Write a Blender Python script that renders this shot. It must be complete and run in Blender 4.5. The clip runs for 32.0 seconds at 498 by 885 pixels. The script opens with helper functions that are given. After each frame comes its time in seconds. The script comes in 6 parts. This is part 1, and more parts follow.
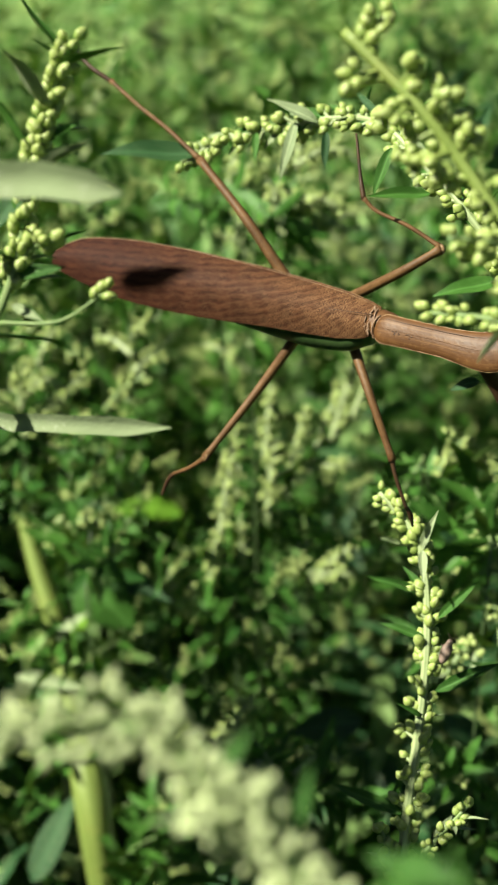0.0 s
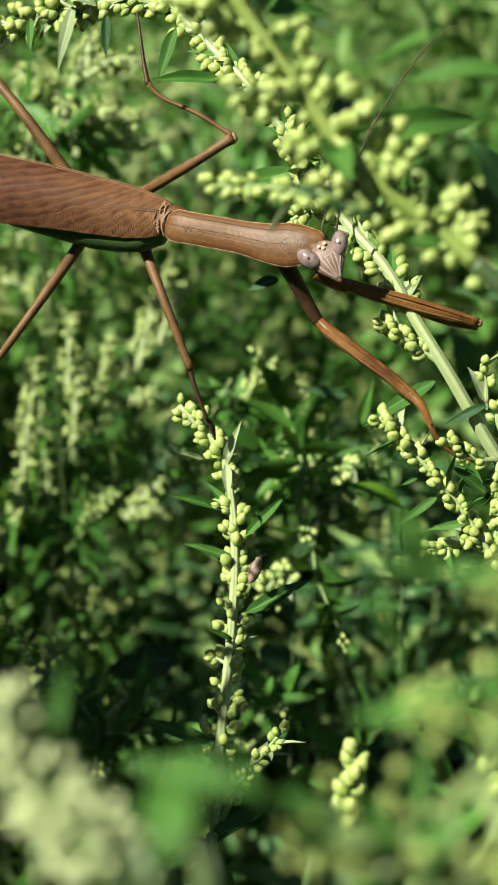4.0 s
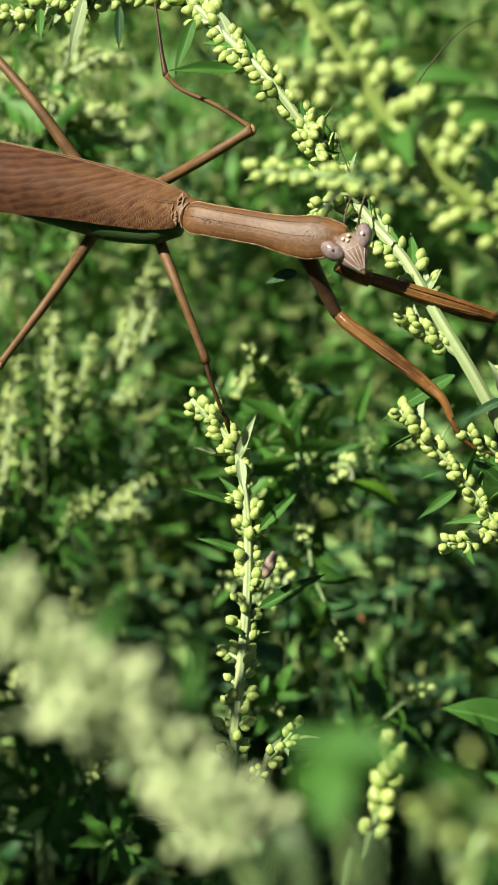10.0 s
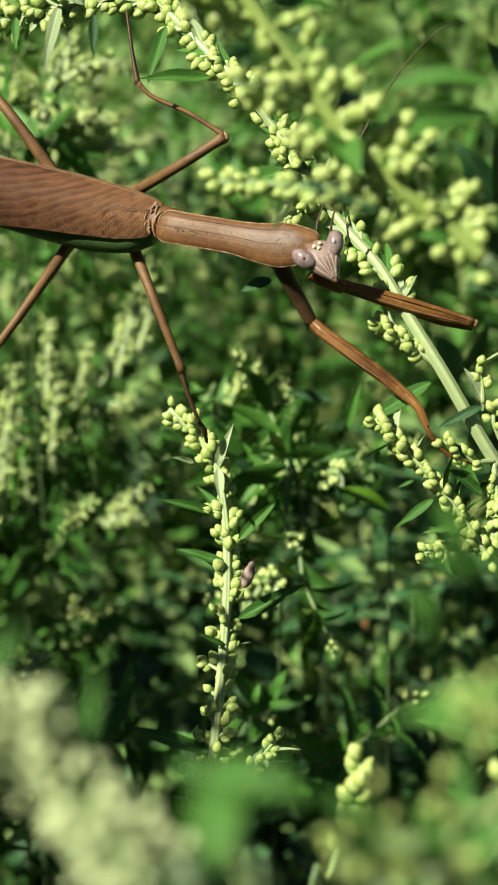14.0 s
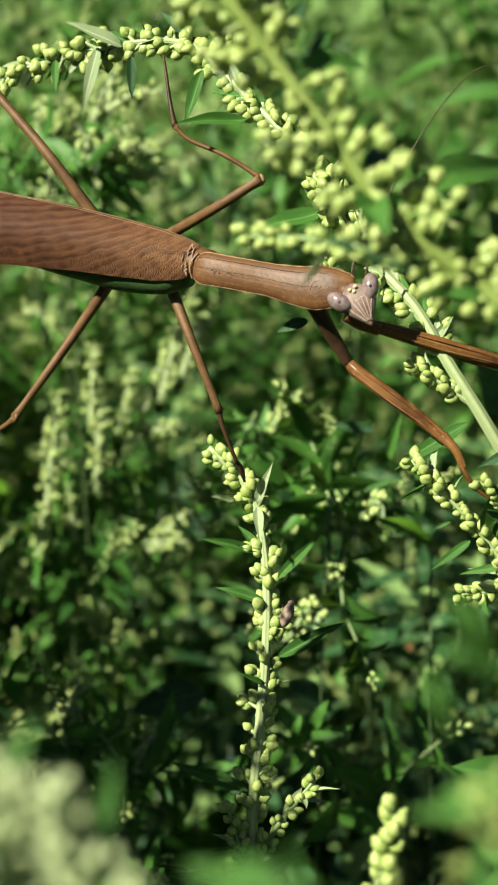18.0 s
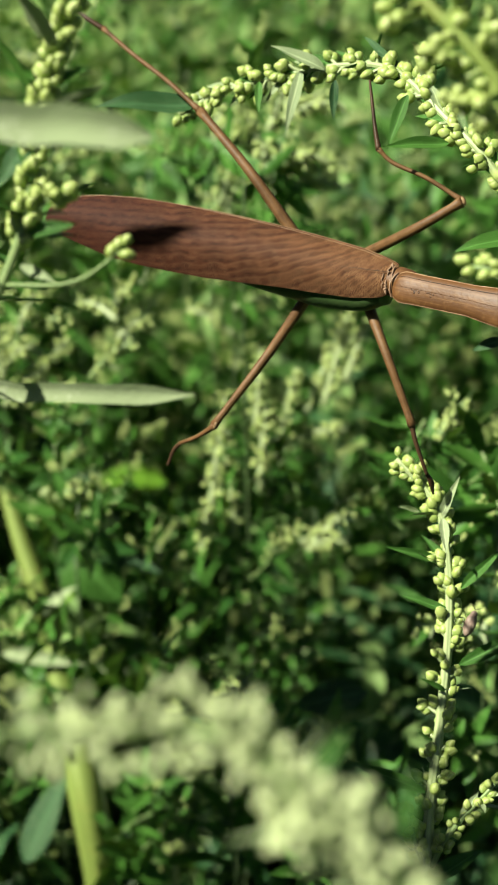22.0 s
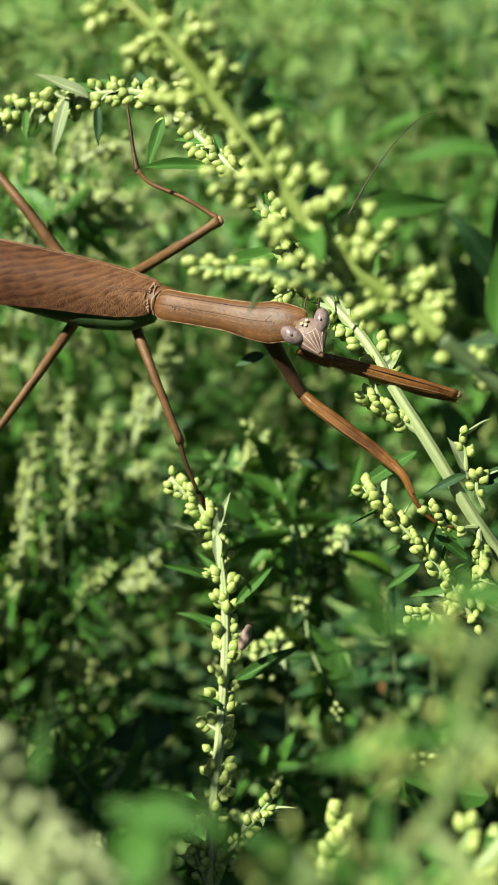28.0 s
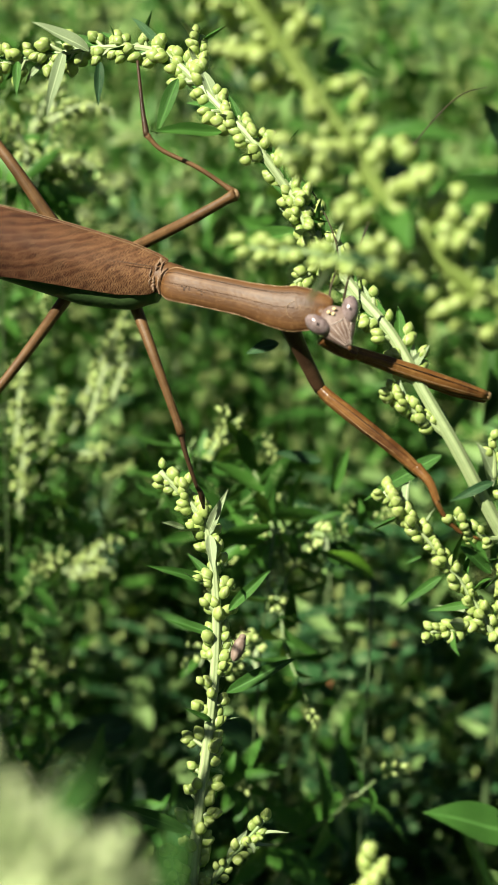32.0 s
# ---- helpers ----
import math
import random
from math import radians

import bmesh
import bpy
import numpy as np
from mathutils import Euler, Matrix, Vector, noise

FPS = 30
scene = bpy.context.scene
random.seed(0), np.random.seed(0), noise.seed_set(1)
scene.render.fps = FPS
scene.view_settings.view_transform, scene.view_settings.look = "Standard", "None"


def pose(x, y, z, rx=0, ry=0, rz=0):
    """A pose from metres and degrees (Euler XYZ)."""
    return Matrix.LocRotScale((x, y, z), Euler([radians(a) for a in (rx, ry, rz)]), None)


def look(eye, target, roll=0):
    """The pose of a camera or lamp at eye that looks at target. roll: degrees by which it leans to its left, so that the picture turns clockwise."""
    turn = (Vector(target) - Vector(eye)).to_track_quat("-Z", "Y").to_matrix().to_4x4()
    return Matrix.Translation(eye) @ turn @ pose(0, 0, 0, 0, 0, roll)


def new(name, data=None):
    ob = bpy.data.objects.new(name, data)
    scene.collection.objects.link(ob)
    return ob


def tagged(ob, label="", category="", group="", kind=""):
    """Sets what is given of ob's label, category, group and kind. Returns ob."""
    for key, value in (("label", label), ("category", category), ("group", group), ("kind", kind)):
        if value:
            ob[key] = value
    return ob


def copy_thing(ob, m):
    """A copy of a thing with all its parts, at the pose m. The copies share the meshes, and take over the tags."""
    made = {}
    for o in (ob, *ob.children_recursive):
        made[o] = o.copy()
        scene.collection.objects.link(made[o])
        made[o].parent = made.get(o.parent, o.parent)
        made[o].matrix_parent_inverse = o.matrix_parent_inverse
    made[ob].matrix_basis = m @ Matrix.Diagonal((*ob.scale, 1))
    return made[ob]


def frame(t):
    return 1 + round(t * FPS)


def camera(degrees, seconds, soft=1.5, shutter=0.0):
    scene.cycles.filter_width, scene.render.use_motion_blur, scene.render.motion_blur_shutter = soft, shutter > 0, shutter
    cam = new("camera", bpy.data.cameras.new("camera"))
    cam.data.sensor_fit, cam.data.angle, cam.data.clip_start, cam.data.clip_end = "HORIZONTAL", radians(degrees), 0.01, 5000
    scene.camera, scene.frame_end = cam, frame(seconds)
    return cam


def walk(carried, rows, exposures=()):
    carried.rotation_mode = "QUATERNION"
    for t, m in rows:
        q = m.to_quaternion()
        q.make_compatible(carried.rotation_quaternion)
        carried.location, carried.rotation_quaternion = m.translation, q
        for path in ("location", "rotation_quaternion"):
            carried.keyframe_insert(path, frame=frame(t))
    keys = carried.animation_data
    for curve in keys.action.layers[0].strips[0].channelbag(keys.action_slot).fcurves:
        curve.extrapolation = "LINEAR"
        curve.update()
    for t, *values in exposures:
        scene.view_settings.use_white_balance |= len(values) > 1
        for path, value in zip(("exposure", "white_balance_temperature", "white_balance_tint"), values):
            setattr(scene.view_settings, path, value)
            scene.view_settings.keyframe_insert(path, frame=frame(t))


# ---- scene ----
cam = camera(22.0, 32.0, soft=1.5)
# thin plane of sharpness on the insect, as of a phone close to its subject
cam.data.dof.use_dof = True
cam.data.dof.focus_distance = 0.203
cam.data.dof.aperture_fstop = 34.0
PATH = [
    (0, (0.02092, -0.21204, 0.86078), (-0.17031, 0.70022, 0.49855), -1.92),
    (0.5, (0.02098, -0.21251, 0.86076), (-0.17952, 0.69943, 0.50276), -1.94),
    (1, (0.02606, -0.21197, 0.86178), (-0.18811, 0.69758, 0.50563), -2.92),
    (1.5, (0.03386, -0.20772, 0.86027), (-0.16190, 0.70525, 0.50227), -3.26),
    (2, (0.03614, -0.20589, 0.85163), (-0.14683, 0.71174, 0.49881), -3.59),
    (2.5, (0.03728, -0.20470, 0.84950), (-0.12698, 0.71335, 0.48866), -3.64),
    (3, (0.03257, -0.20335, 0.84919), (-0.04627, 0.71715, 0.46649), -1.63),
    (3.5, (0.02715, -0.19901, 0.84727), (-0.02997, 0.71873, 0.45421), -0.97),
    (5.5, (0.01992, -0.20192, 0.84956), (-0.00241, 0.71023, 0.44031), -0.48),
    (6, (0.01949, -0.20193, 0.84944), (0.00913, 0.70699, 0.43261), -0.30),
    (6.5, (0.02194, -0.20287, 0.84944), (0.00937, 0.70700, 0.43474), -0.71),
    (7, (0.02414, -0.20241, 0.85016), (0.01683, 0.70732, 0.43501), -0.51),
    (7.5, (0.02393, -0.20283, 0.84967), (0.02530, 0.70860, 0.43823), -0.33),
    (8, (0.02150, -0.20293, 0.85156), (0.02917, 0.70636, 0.43547), -0.04),
    (8.5, (0.02128, -0.20288, 0.84995), (0.02635, 0.71073, 0.44339), 0.13),
    (9, (0.02014, -0.20302, 0.84636), (0.02014, 0.71748, 0.45563), -0.00),
    (9.5, (0.01495, -0.20180, 0.84456), (0.00257, 0.71820, 0.45283), 0.02),
    (10, (0.01204, -0.19972, 0.84515), (0.00169, 0.72041, 0.45370), 0.25),
    (10.5, (0.00846, -0.19885, 0.84463), (-0.00843, 0.72367, 0.45905), 0.29),
    (11, (0.00820, -0.19887, 0.84611), (-0.01809, 0.72298, 0.45946), 0.19),
    (11.5, (0.01255, -0.19805, 0.84553), (-0.02790, 0.72447, 0.46171), -0.20),
    (12, (0.01428, -0.19805, 0.84554), (-0.02020, 0.72427, 0.46064), -0.29),
    (12.5, (0.01284, -0.19761, 0.84485), (-0.01347, 0.72606, 0.46258), -0.24),
    (13, (0.01443, -0.19766, 0.84509), (-0.01736, 0.72545, 0.46188), -0.44),
    (13.5, (0.01769, -0.19740, 0.84603), (-0.00952, 0.72210, 0.45390), -0.72),
    (14, (0.01934, -0.19763, 0.84566), (-0.00863, 0.72264, 0.45538), -0.66),
    (14.5, (0.01454, -0.19893, 0.84856), (-0.05755, 0.72050, 0.46198), -1.34),
    (16.5, (0.01740, -0.20016, 0.85361), (-0.15630, 0.71645, 0.49354), -3.12),
    (17, (0.02071, -0.19999, 0.85081), (-0.09742, 0.72221, 0.48257), -2.33),
    (17.5, (0.02092, -0.19725, 0.84938), (-0.05559, 0.72532, 0.47120), -1.83),
    (18, (0.02149, -0.19608, 0.85076), (-0.04579, 0.72449, 0.46601), -1.74),
    (18.5, (0.02254, -0.19552, 0.85044), (-0.02979, 0.72631, 0.46640), -1.60),
    (19, (0.02283, -0.19381, 0.84849), (-0.02276, 0.72688, 0.46088), -1.36),
    (19.5, (0.02260, -0.19524, 0.84880), (-0.01661, 0.72404, 0.45713), -1.22),
    (20, (0.02287, -0.19585, 0.84866), (-0.00830, 0.71624, 0.43986), -1.18),
    (20.5, (0.02206, -0.19690, 0.85016), (-0.00867, 0.71318, 0.43687), -1.12),
    (21, (0.01617, -0.19948, 0.85157), (-0.04820, 0.71140, 0.44395), -1.29),
    (21.5, (0.01132, -0.20304, 0.85460), (-0.13226, 0.70387, 0.45848), -2.33),
    (22, (0.01059, -0.20336, 0.85730), (-0.15076, 0.70391, 0.46891), -2.28),
    (22.5, (0.01391, -0.20305, 0.85864), (-0.15327, 0.70680, 0.47886), -2.63),
    (23, (0.02156, -0.20064, 0.85816), (-0.11088, 0.71664, 0.48257), -2.85),
    (23.5, (0.02569, -0.19972, 0.85625), (-0.07121, 0.72240, 0.48166), -2.64),
    (24, (0.02640, -0.20125, 0.85364), (-0.06215, 0.72453, 0.48609), -2.61),
    (24.5, (0.02983, -0.20207, 0.85264), (-0.03951, 0.72239, 0.47771), -2.70),
    (25, (0.03010, -0.20260, 0.85210), (-0.03093, 0.71971, 0.47052), -2.41),
    (25.5, (0.02912, -0.20419, 0.85128), (-0.02729, 0.71932, 0.47187), -2.09),
    (27.5, (0.02791, -0.20877, 0.85062), (-0.03491, 0.72366, 0.49478), -1.87),
    (28, (0.02655, -0.20553, 0.84965), (-0.03020, 0.73190, 0.50614), -1.59),
    (28.5, (0.02630, -0.20382, 0.85012), (-0.02748, 0.73620, 0.51325), -1.34),
    (29, (0.02382, -0.20350, 0.84889), (-0.01935, 0.73793, 0.51445), -0.88),
    (29.5, (0.02169, -0.19878, 0.84671), (-0.01757, 0.74046, 0.50571), -0.64),
    (30, (0.01921, -0.19539, 0.84767), (-0.01398, 0.73986, 0.49526), 0.01),
    (30.5, (0.01639, -0.19447, 0.84729), (-0.00231, 0.74270, 0.49893), 0.70),
    (31, (0.01167, -0.19360, 0.84339), (0.00609, 0.74018, 0.48558), 1.25),
    (31.5, (0.00970, -0.18974, 0.84372), (0.02306, 0.74715, 0.49435), 1.83),
    (32, (0.01025, -0.18901, 0.84664), (0.02586, 0.74323, 0.48513), 2.16),
]
walk(cam, [(t, look(eye, target, roll)) for t, eye, target, roll in PATH])
scene.view_settings.exposure = 1.06

# ---------------------------------------------------------------- light
SUN_WAY = Vector((0.57, 0.40, -0.72)).normalized()      # the way the sunlight travels
world = bpy.data.worlds.new("sky")
scene.world = world
world.use_nodes = True
wn = world.node_tree.nodes
sky = wn.new("ShaderNodeTexSky")
sky.sky_type, sky.sun_disc = "NISHITA", False
sky.sun_elevation = math.asin(-SUN_WAY.z)
sky.sun_rotation = math.atan2(-SUN_WAY.x, -SUN_WAY.y)
wn["Background"].inputs["Strength"].default_value = 0.018
world.node_tree.links.new(sky.outputs["Color"], wn["Background"].inputs["Color"])
sun = new("sun", bpy.data.lights.new("sun", "SUN"))
sun.data.energy, sun.data.angle, sun.data.color = 5.0, radians(0.53), (1.0, 0.97, 0.81)
sun.rotation_mode = "QUATERNION"
sun.rotation_quaternion = SUN_WAY.to_track_quat("-Z", "Y")


# ---------------------------------------------------------------- materials
def material(name, rough=0.5, metal=0.0, spec=0.5):
    m = bpy.data.materials.new(name)
    m.use_nodes = True
    t = m.node_tree
    b = t.nodes["Principled BSDF"]
    b.inputs["Roughness"].default_value = rough
    b.inputs["Metallic"].default_value = metal
    b.inputs["Specular IOR Level"].default_value = spec
    return m, t, b


def node(t, kind, links=(), operation="", feature="", voronoi_dimensions=""):
    n = t.nodes.new(kind)
    if operation:
        n.operation = operation
    if feature:
        n.feature = feature
    if voronoi_dimensions:
        n.voronoi_dimensions = voronoi_dimensions
    for key, src in links:
        if isinstance(src, bpy.types.NodeSocket):
            t.links.new(src, n.inputs[key])
        else:
            n.inputs[key].default_value = src
    return n


def ramp(t, fac, stops):
    n = t.nodes.new("ShaderNodeValToRGB")
    e = n.color_ramp.elements
    while len(e) < len(stops):
        e.new(0.5)
    for el, (pos, col) in zip(e, stops):
        el.position, el.color = pos, (*col, 1)
    t.links.new(fac, n.inputs["Fac"])
    return n.outputs["Color"]


def mix(t, fac, a, b, blend="MIX"):
    n = t.nodes.new("ShaderNodeMix")
    n.data_type, n.blend_type = "RGBA", blend
    for slot, v in ((0, fac), (6, a), (7, b)):
        if isinstance(v, bpy.types.NodeSocket):
            t.links.new(v, n.inputs[slot])
        else:
            n.inputs[slot].default_value = v if slot == 0 else (*v, 1)
    return n.outputs[2]


def noise_of(t, vec, scale, detail=3, rough=0.55):
    n = node(t, "ShaderNodeTexNoise", [("Scale", scale), ("Detail", detail), ("Roughness", rough)])
    t.links.new(vec, n.inputs["Vector"])
    return n.outputs["Fac"]


def bump(t, b, height, strength, dist):
    n = node(t, "ShaderNodeBump", [("Strength", strength), ("Distance", dist), ("Height", height)])
    t.links.new(n.outputs["Normal"], b.inputs["Normal"])


def leafy(name, dark, light, dots, see=0.25, rough=0.45, speck=0.62):
    """Leaf tissue: two greens by plant and by patch, pale specks, light that shines through."""
    m, t, b = material(name, rough, 0.0, 0.14)
    obj = node(t, "ShaderNodeTexCoord").outputs["Object"]
    rnd = node(t, "ShaderNodeObjectInfo").outputs["Random"]
    isl = node(t, "ShaderNodeNewGeometry").outputs["Random Per Island"]
    pick = node(t, "ShaderNodeMath", [(0, rnd), (1, isl)], operation="ADD").outputs[0]
    pick = node(t, "ShaderNodeMath", [(0, pick), (1, 0.5)], operation="MULTIPLY").outputs[0]
    base = ramp(t, pick, [(0.15, dark), (0.5, tuple((p + q) / 2 for p, q in zip(dark, light))), (0.85, light)])
    patch = noise_of(t, obj, 160, 4)
    base = mix(t, ramp(t, patch, [(0.35, (0, 0, 0)), (0.7, (0.6, 0.6, 0.6))]), base, light)
    fine = noise_of(t, obj, 1500, 2, 0.7)
    spots = node(t, "ShaderNodeMath", [(0, fine), (1, patch)], operation="MULTIPLY").outputs[0]
    base = mix(t, ramp(t, spots, [(speck * 0.55, (0, 0, 0)), (speck * 0.62, (0.8, 0.8, 0.8))]), base, dots)
    # midrib: where the blade's crosswise coordinate is 1
    across = node(t, "ShaderNodeSeparateXYZ", [(0, node(t, "ShaderNodeTexCoord").outputs["UV"])]).outputs[0]
    off = node(t, "ShaderNodeMath", [(0, across), (1, 1.0)], operation="SUBTRACT").outputs[0]
    off = node(t, "ShaderNodeMath", [(0, off)], operation="ABSOLUTE").outputs[0]
    base = mix(t, ramp(t, off, [(0.03, (0.55, 0.55, 0.55)), (0.14, (0, 0, 0))]), base, tuple(min(1, c * 1.7 + 0.03) for c in light))
    t.links.new(base, b.inputs["Base Color"])
    bump(t, b, node(t, "ShaderNodeMath", [(0, fine), (1, patch)], operation="ADD").outputs[0], 0.3, 0.0003)
    glow = node(t, "ShaderNodeBsdfTranslucent", [("Color", mix(t, 0.5, base, (0.20, 0.34, 0.03)))])
    blend = node(t, "ShaderNodeMixShader", [(0, see), (1, b.outputs[0]), (2, glow.outputs[0])])
    t.links.new(blend.outputs[0], t.nodes["Material Output"].inputs["Surface"])
    return m


LEAF = leafy("leaf_green", (0.021, 0.072, 0.015), (0.070, 0.190, 0.030), (0.30, 0.42, 0.16), 0.20, 0.40)
LEAF_PALE = leafy("leaf_pale", (0.145, 0.265, 0.075), (0.250, 0.390, 0.130), (0.42, 0.52, 0.26), 0.25, 0.55)
LEAF_SILVER = leafy("leaf_silver", (0.220, 0.300, 0.140), (0.370, 0.450, 0.250), (0.48, 0.55, 0.36), 0.22, 0.6)
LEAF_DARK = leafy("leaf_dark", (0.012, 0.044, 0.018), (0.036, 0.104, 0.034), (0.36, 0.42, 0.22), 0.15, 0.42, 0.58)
LEAF_YOUNG = leafy("leaf_young", (0.070, 0.190, 0.016), (0.170, 0.340, 0.028), (0.28, 0.42, 0.08), 0.35, 0.5, 0.8)
LEAF_DRY = leafy("leaf_dry", (0.200, 0.085, 0.030), (0.420, 0.200, 0.085), (0.50, 0.30, 0.14), 0.3, 0.6)


def bud_material(name, base, tip, edge):
    """Flower buds: greener at the foot, paler at the tip, scale seams round them; UV is (turn, height)."""
    m, t, b = material(name, 0.40, 0.0, 0.5)
    calc = lambda op, *v: node(t, "ShaderNodeMath", list(enumerate(v)), operation=op).outputs[0]
    sep = node(t, "ShaderNodeSeparateXYZ", [(0, node(t, "ShaderNodeTexCoord").outputs["UV"])])
    turn, high = sep.outputs[0], sep.outputs[1]
    rnd = calc("MULTIPLY", calc("ADD", node(t, "ShaderNodeObjectInfo").outputs["Random"], node(t, "ShaderNodeNewGeometry").outputs["Random Per Island"]), 0.5)
    obj = node(t, "ShaderNodeTexCoord").outputs["Object"]
    grain = noise_of(t, obj, 5.0 if name == "bud_green" else 900, 3)
    up = calc("ADD", calc("MULTIPLY", high, 0.8), calc("MULTIPLY", rnd, 0.45))
    col = ramp(t, calc("ADD", up, calc("MULTIPLY", calc("SUBTRACT", grain, 0.5), 0.5)), [(0.12, base), (0.75, tip), (1.1, tip)])
    # scale edges climb round the bud
    climb = calc("ADD", calc("MULTIPLY", turn, 15.7), calc("MULTIPLY", high, 5.0))
    seam = ramp(t, calc("ABSOLUTE", calc("SINE", climb)), [(0.0, (0.22, 0.22, 0.22)), (0.2, (0, 0, 0))])
    rim = ramp(t, calc("SINE", calc("ADD", climb, 0.45)), [(0.80, (0, 0, 0)), (1.0, (0.6, 0.6, 0.6))])
    col = mix(t, seam, col, tuple(c * 0.38 for c in base))
    col = mix(t, rim, col, edge)
    t.links.new(col, b.inputs["Base Color"])
    bump(t, b, calc("SUBTRACT", grain, seam), 0.3, 0.0002)
    glow = node(t, "ShaderNodeBsdfTranslucent", [("Color", mix(t, 0.4, col, (0.30, 0.42, 0.08)))])
    blend = node(t, "ShaderNodeMixShader", [(0, 0.22), (1, b.outputs[0]), (2, glow.outputs[0])])
    t.links.new(blend.outputs[0], t.nodes["Material Output"].inputs["Surface"])
    return m


BUD = bud_material("bud_green", (0.190, 0.315, 0.062), (0.400, 0.500, 0.135), (0.58, 0.64, 0.32))
BUD_FAR = bud_material("bud_far", (0.250, 0.390, 0.095), (0.500, 0.610, 0.200), (0.66, 0.72, 0.38))
BUD_NEAR = bud_material("bud_near", (0.390, 0.510, 0.210), (0.590, 0.680, 0.350), (0.64, 0.70, 0.42))


def stem_material(name, dark, light, red):
    m, t, b = material(name, 0.5)
    obj = node(t, "ShaderNodeTexCoord").outputs["Object"]
    uv = node(t, "ShaderNodeTexCoord").outputs["UV"]
    sep = node(t, "ShaderNodeSeparateXYZ", [(0, uv)])
    rib = node(t, "ShaderNodeMath", [(0, sep.outputs[0]), (1, 44.0)], operation="MULTIPLY").outputs[0]
    rib = node(t, "ShaderNodeMath", [(0, rib)], operation="SINE").outputs[0]
    patch = noise_of(t, obj, 220, 4)
    rnd = node(t, "ShaderNodeObjectInfo").outputs["Random"]
    col = mix(t, ramp(t, rib, [(0.0, (0.3, 0.3, 0.3)), (1.0, (0.75, 0.75, 0.75))]), dark, light)
    col = mix(t, ramp(t, noise_of(t, obj, 700, 3, 0.7), [(0.45, (0, 0, 0)), (0.7, (0.5, 0.5, 0.5))]), col, dark)
    col = mix(t, ramp(t, patch, [(0.55, (0, 0, 0)), (0.8, (0.5, 0.5, 0.5))]), col, red)
    col = mix(t, node(t, "ShaderNodeMath", [(0, rnd), (1, 0.35)], operation="MULTIPLY").outputs[0], col, dark)
    t.links.new(col, b.inputs["Base Color"])
    hair = noise_of(t, obj, 2600, 2, 0.8)
    both = node(t, "ShaderNodeMath", [(0, rib), (1, hair)], operation="ADD").outputs[0]
    bump(t, b, both, 0.25, 0.0001)
    return m


STEM = stem_material("stem_green", (0.130, 0.210, 0.070), (0.300, 0.390, 0.150), (0.24, 0.20, 0.08))
STEM_PALE = stem_material("stem_pale", (0.230, 0.300, 0.125), (0.430, 0.505, 0.250), (0.34, 0.40, 0.17))
STEM_YELLOW = stem_material("stem_yellow", (0.140, 0.200, 0.040), (0.300, 0.390, 0.090), (0.26, 0.26, 0.06))
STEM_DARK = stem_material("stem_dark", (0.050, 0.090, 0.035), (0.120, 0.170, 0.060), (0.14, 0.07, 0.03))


def chitin(name, dark, light, pale, scale=900, rough=0.38, along=False):
    """Insect skin: mottled brown with paler flecks and fine pits."""
    m, t, b = material(name, rough, 0.0, 0.25)
    obj = node(t, "ShaderNodeTexCoord").outputs["Object"]
    big, fine = noise_of(t, obj, scale * 0.25, 3), noise_of(t, obj, scale * 2.2, 3, 0.7)
    col = ramp(t, big, [(0.3, dark), (0.62, light)])
    if along:
        # streaks that run the length of the part
        uv = node(t, "ShaderNodeTexCoord").outputs["UV"]
        strip = noise_of(t, node(t, "ShaderNodeMapping", [("Vector", uv), ("Scale", (26, 1.6, 1))]).outputs[0], 1.0, 4, 0.6)
        col = mix(t, ramp(t, strip, [(0.33, (0.4, 0.4, 0.4)), (0.55, (0, 0, 0))]), col, tuple(c * 0.6 for c in dark))
        col = mix(t, ramp(t, strip, [(0.55, (0, 0, 0)), (0.72, (0.6, 0.6, 0.6))]), col, pale)
    col = mix(t, ramp(t, fine, [(0.52, (0, 0, 0)), (0.78, (0.4, 0.4, 0.4))]), col, pale)
    t.links.new(col, b.inputs["Base Color"])
    bump(t, b, fine, 0.35, 0.0002)
    return m


SKIN = chitin("mantis_skin", (0.056, 0.024, 0.008), (0.118, 0.053, 0.018), (0.22, 0.118, 0.044), 420, 0.46, True)
SKIN_LEG = chitin("mantis_leg", (0.078, 0.038, 0.014), (0.150, 0.078, 0.030), (0.25, 0.150, 0.070), 1200, 0.5, True)
SKIN_DARK = chitin("mantis_leg_dark", (0.030, 0.016, 0.009), (0.062, 0.033, 0.017), (0.10, 0.065, 0.038), 1200)
SKIN_RAPT = chitin("mantis_foreleg", (0.056, 0.020, 0.006), (0.175, 0.078, 0.022), (0.36, 0.20, 0.068), 500, 0.28, True)
FACE = chitin("mantis_face", (0.130, 0.082, 0.066), (0.225, 0.160, 0.132), (0.36, 0.28, 0.24), 1500, 0.45)
FACE_LINE = chitin("face_line", (0.36, 0.28, 0.24), (0.50, 0.41, 0.36), (0.6, 0.5, 0.45), 1500)
THORAX = chitin("mantis_thorax", (0.078, 0.034, 0.013), (0.150, 0.072, 0.028), (0.24, 0.135, 0.060), 900, 0.5)
BLOTCH = chitin("pronotum_fleck", (0.040, 0.018, 0.007), (0.070, 0.032, 0.012), (0.10, 0.05, 0.02), 1500, 0.5)
RIM = chitin("pronotum_rim", (0.165, 0.095, 0.046), (0.270, 0.170, 0.088), (0.38, 0.27, 0.15), 1500)
COLLAR = chitin("wing_collar", (0.150, 0.082, 0.046), (0.300, 0.195, 0.125), (0.46, 0.34, 0.25), 1500, 0.4)
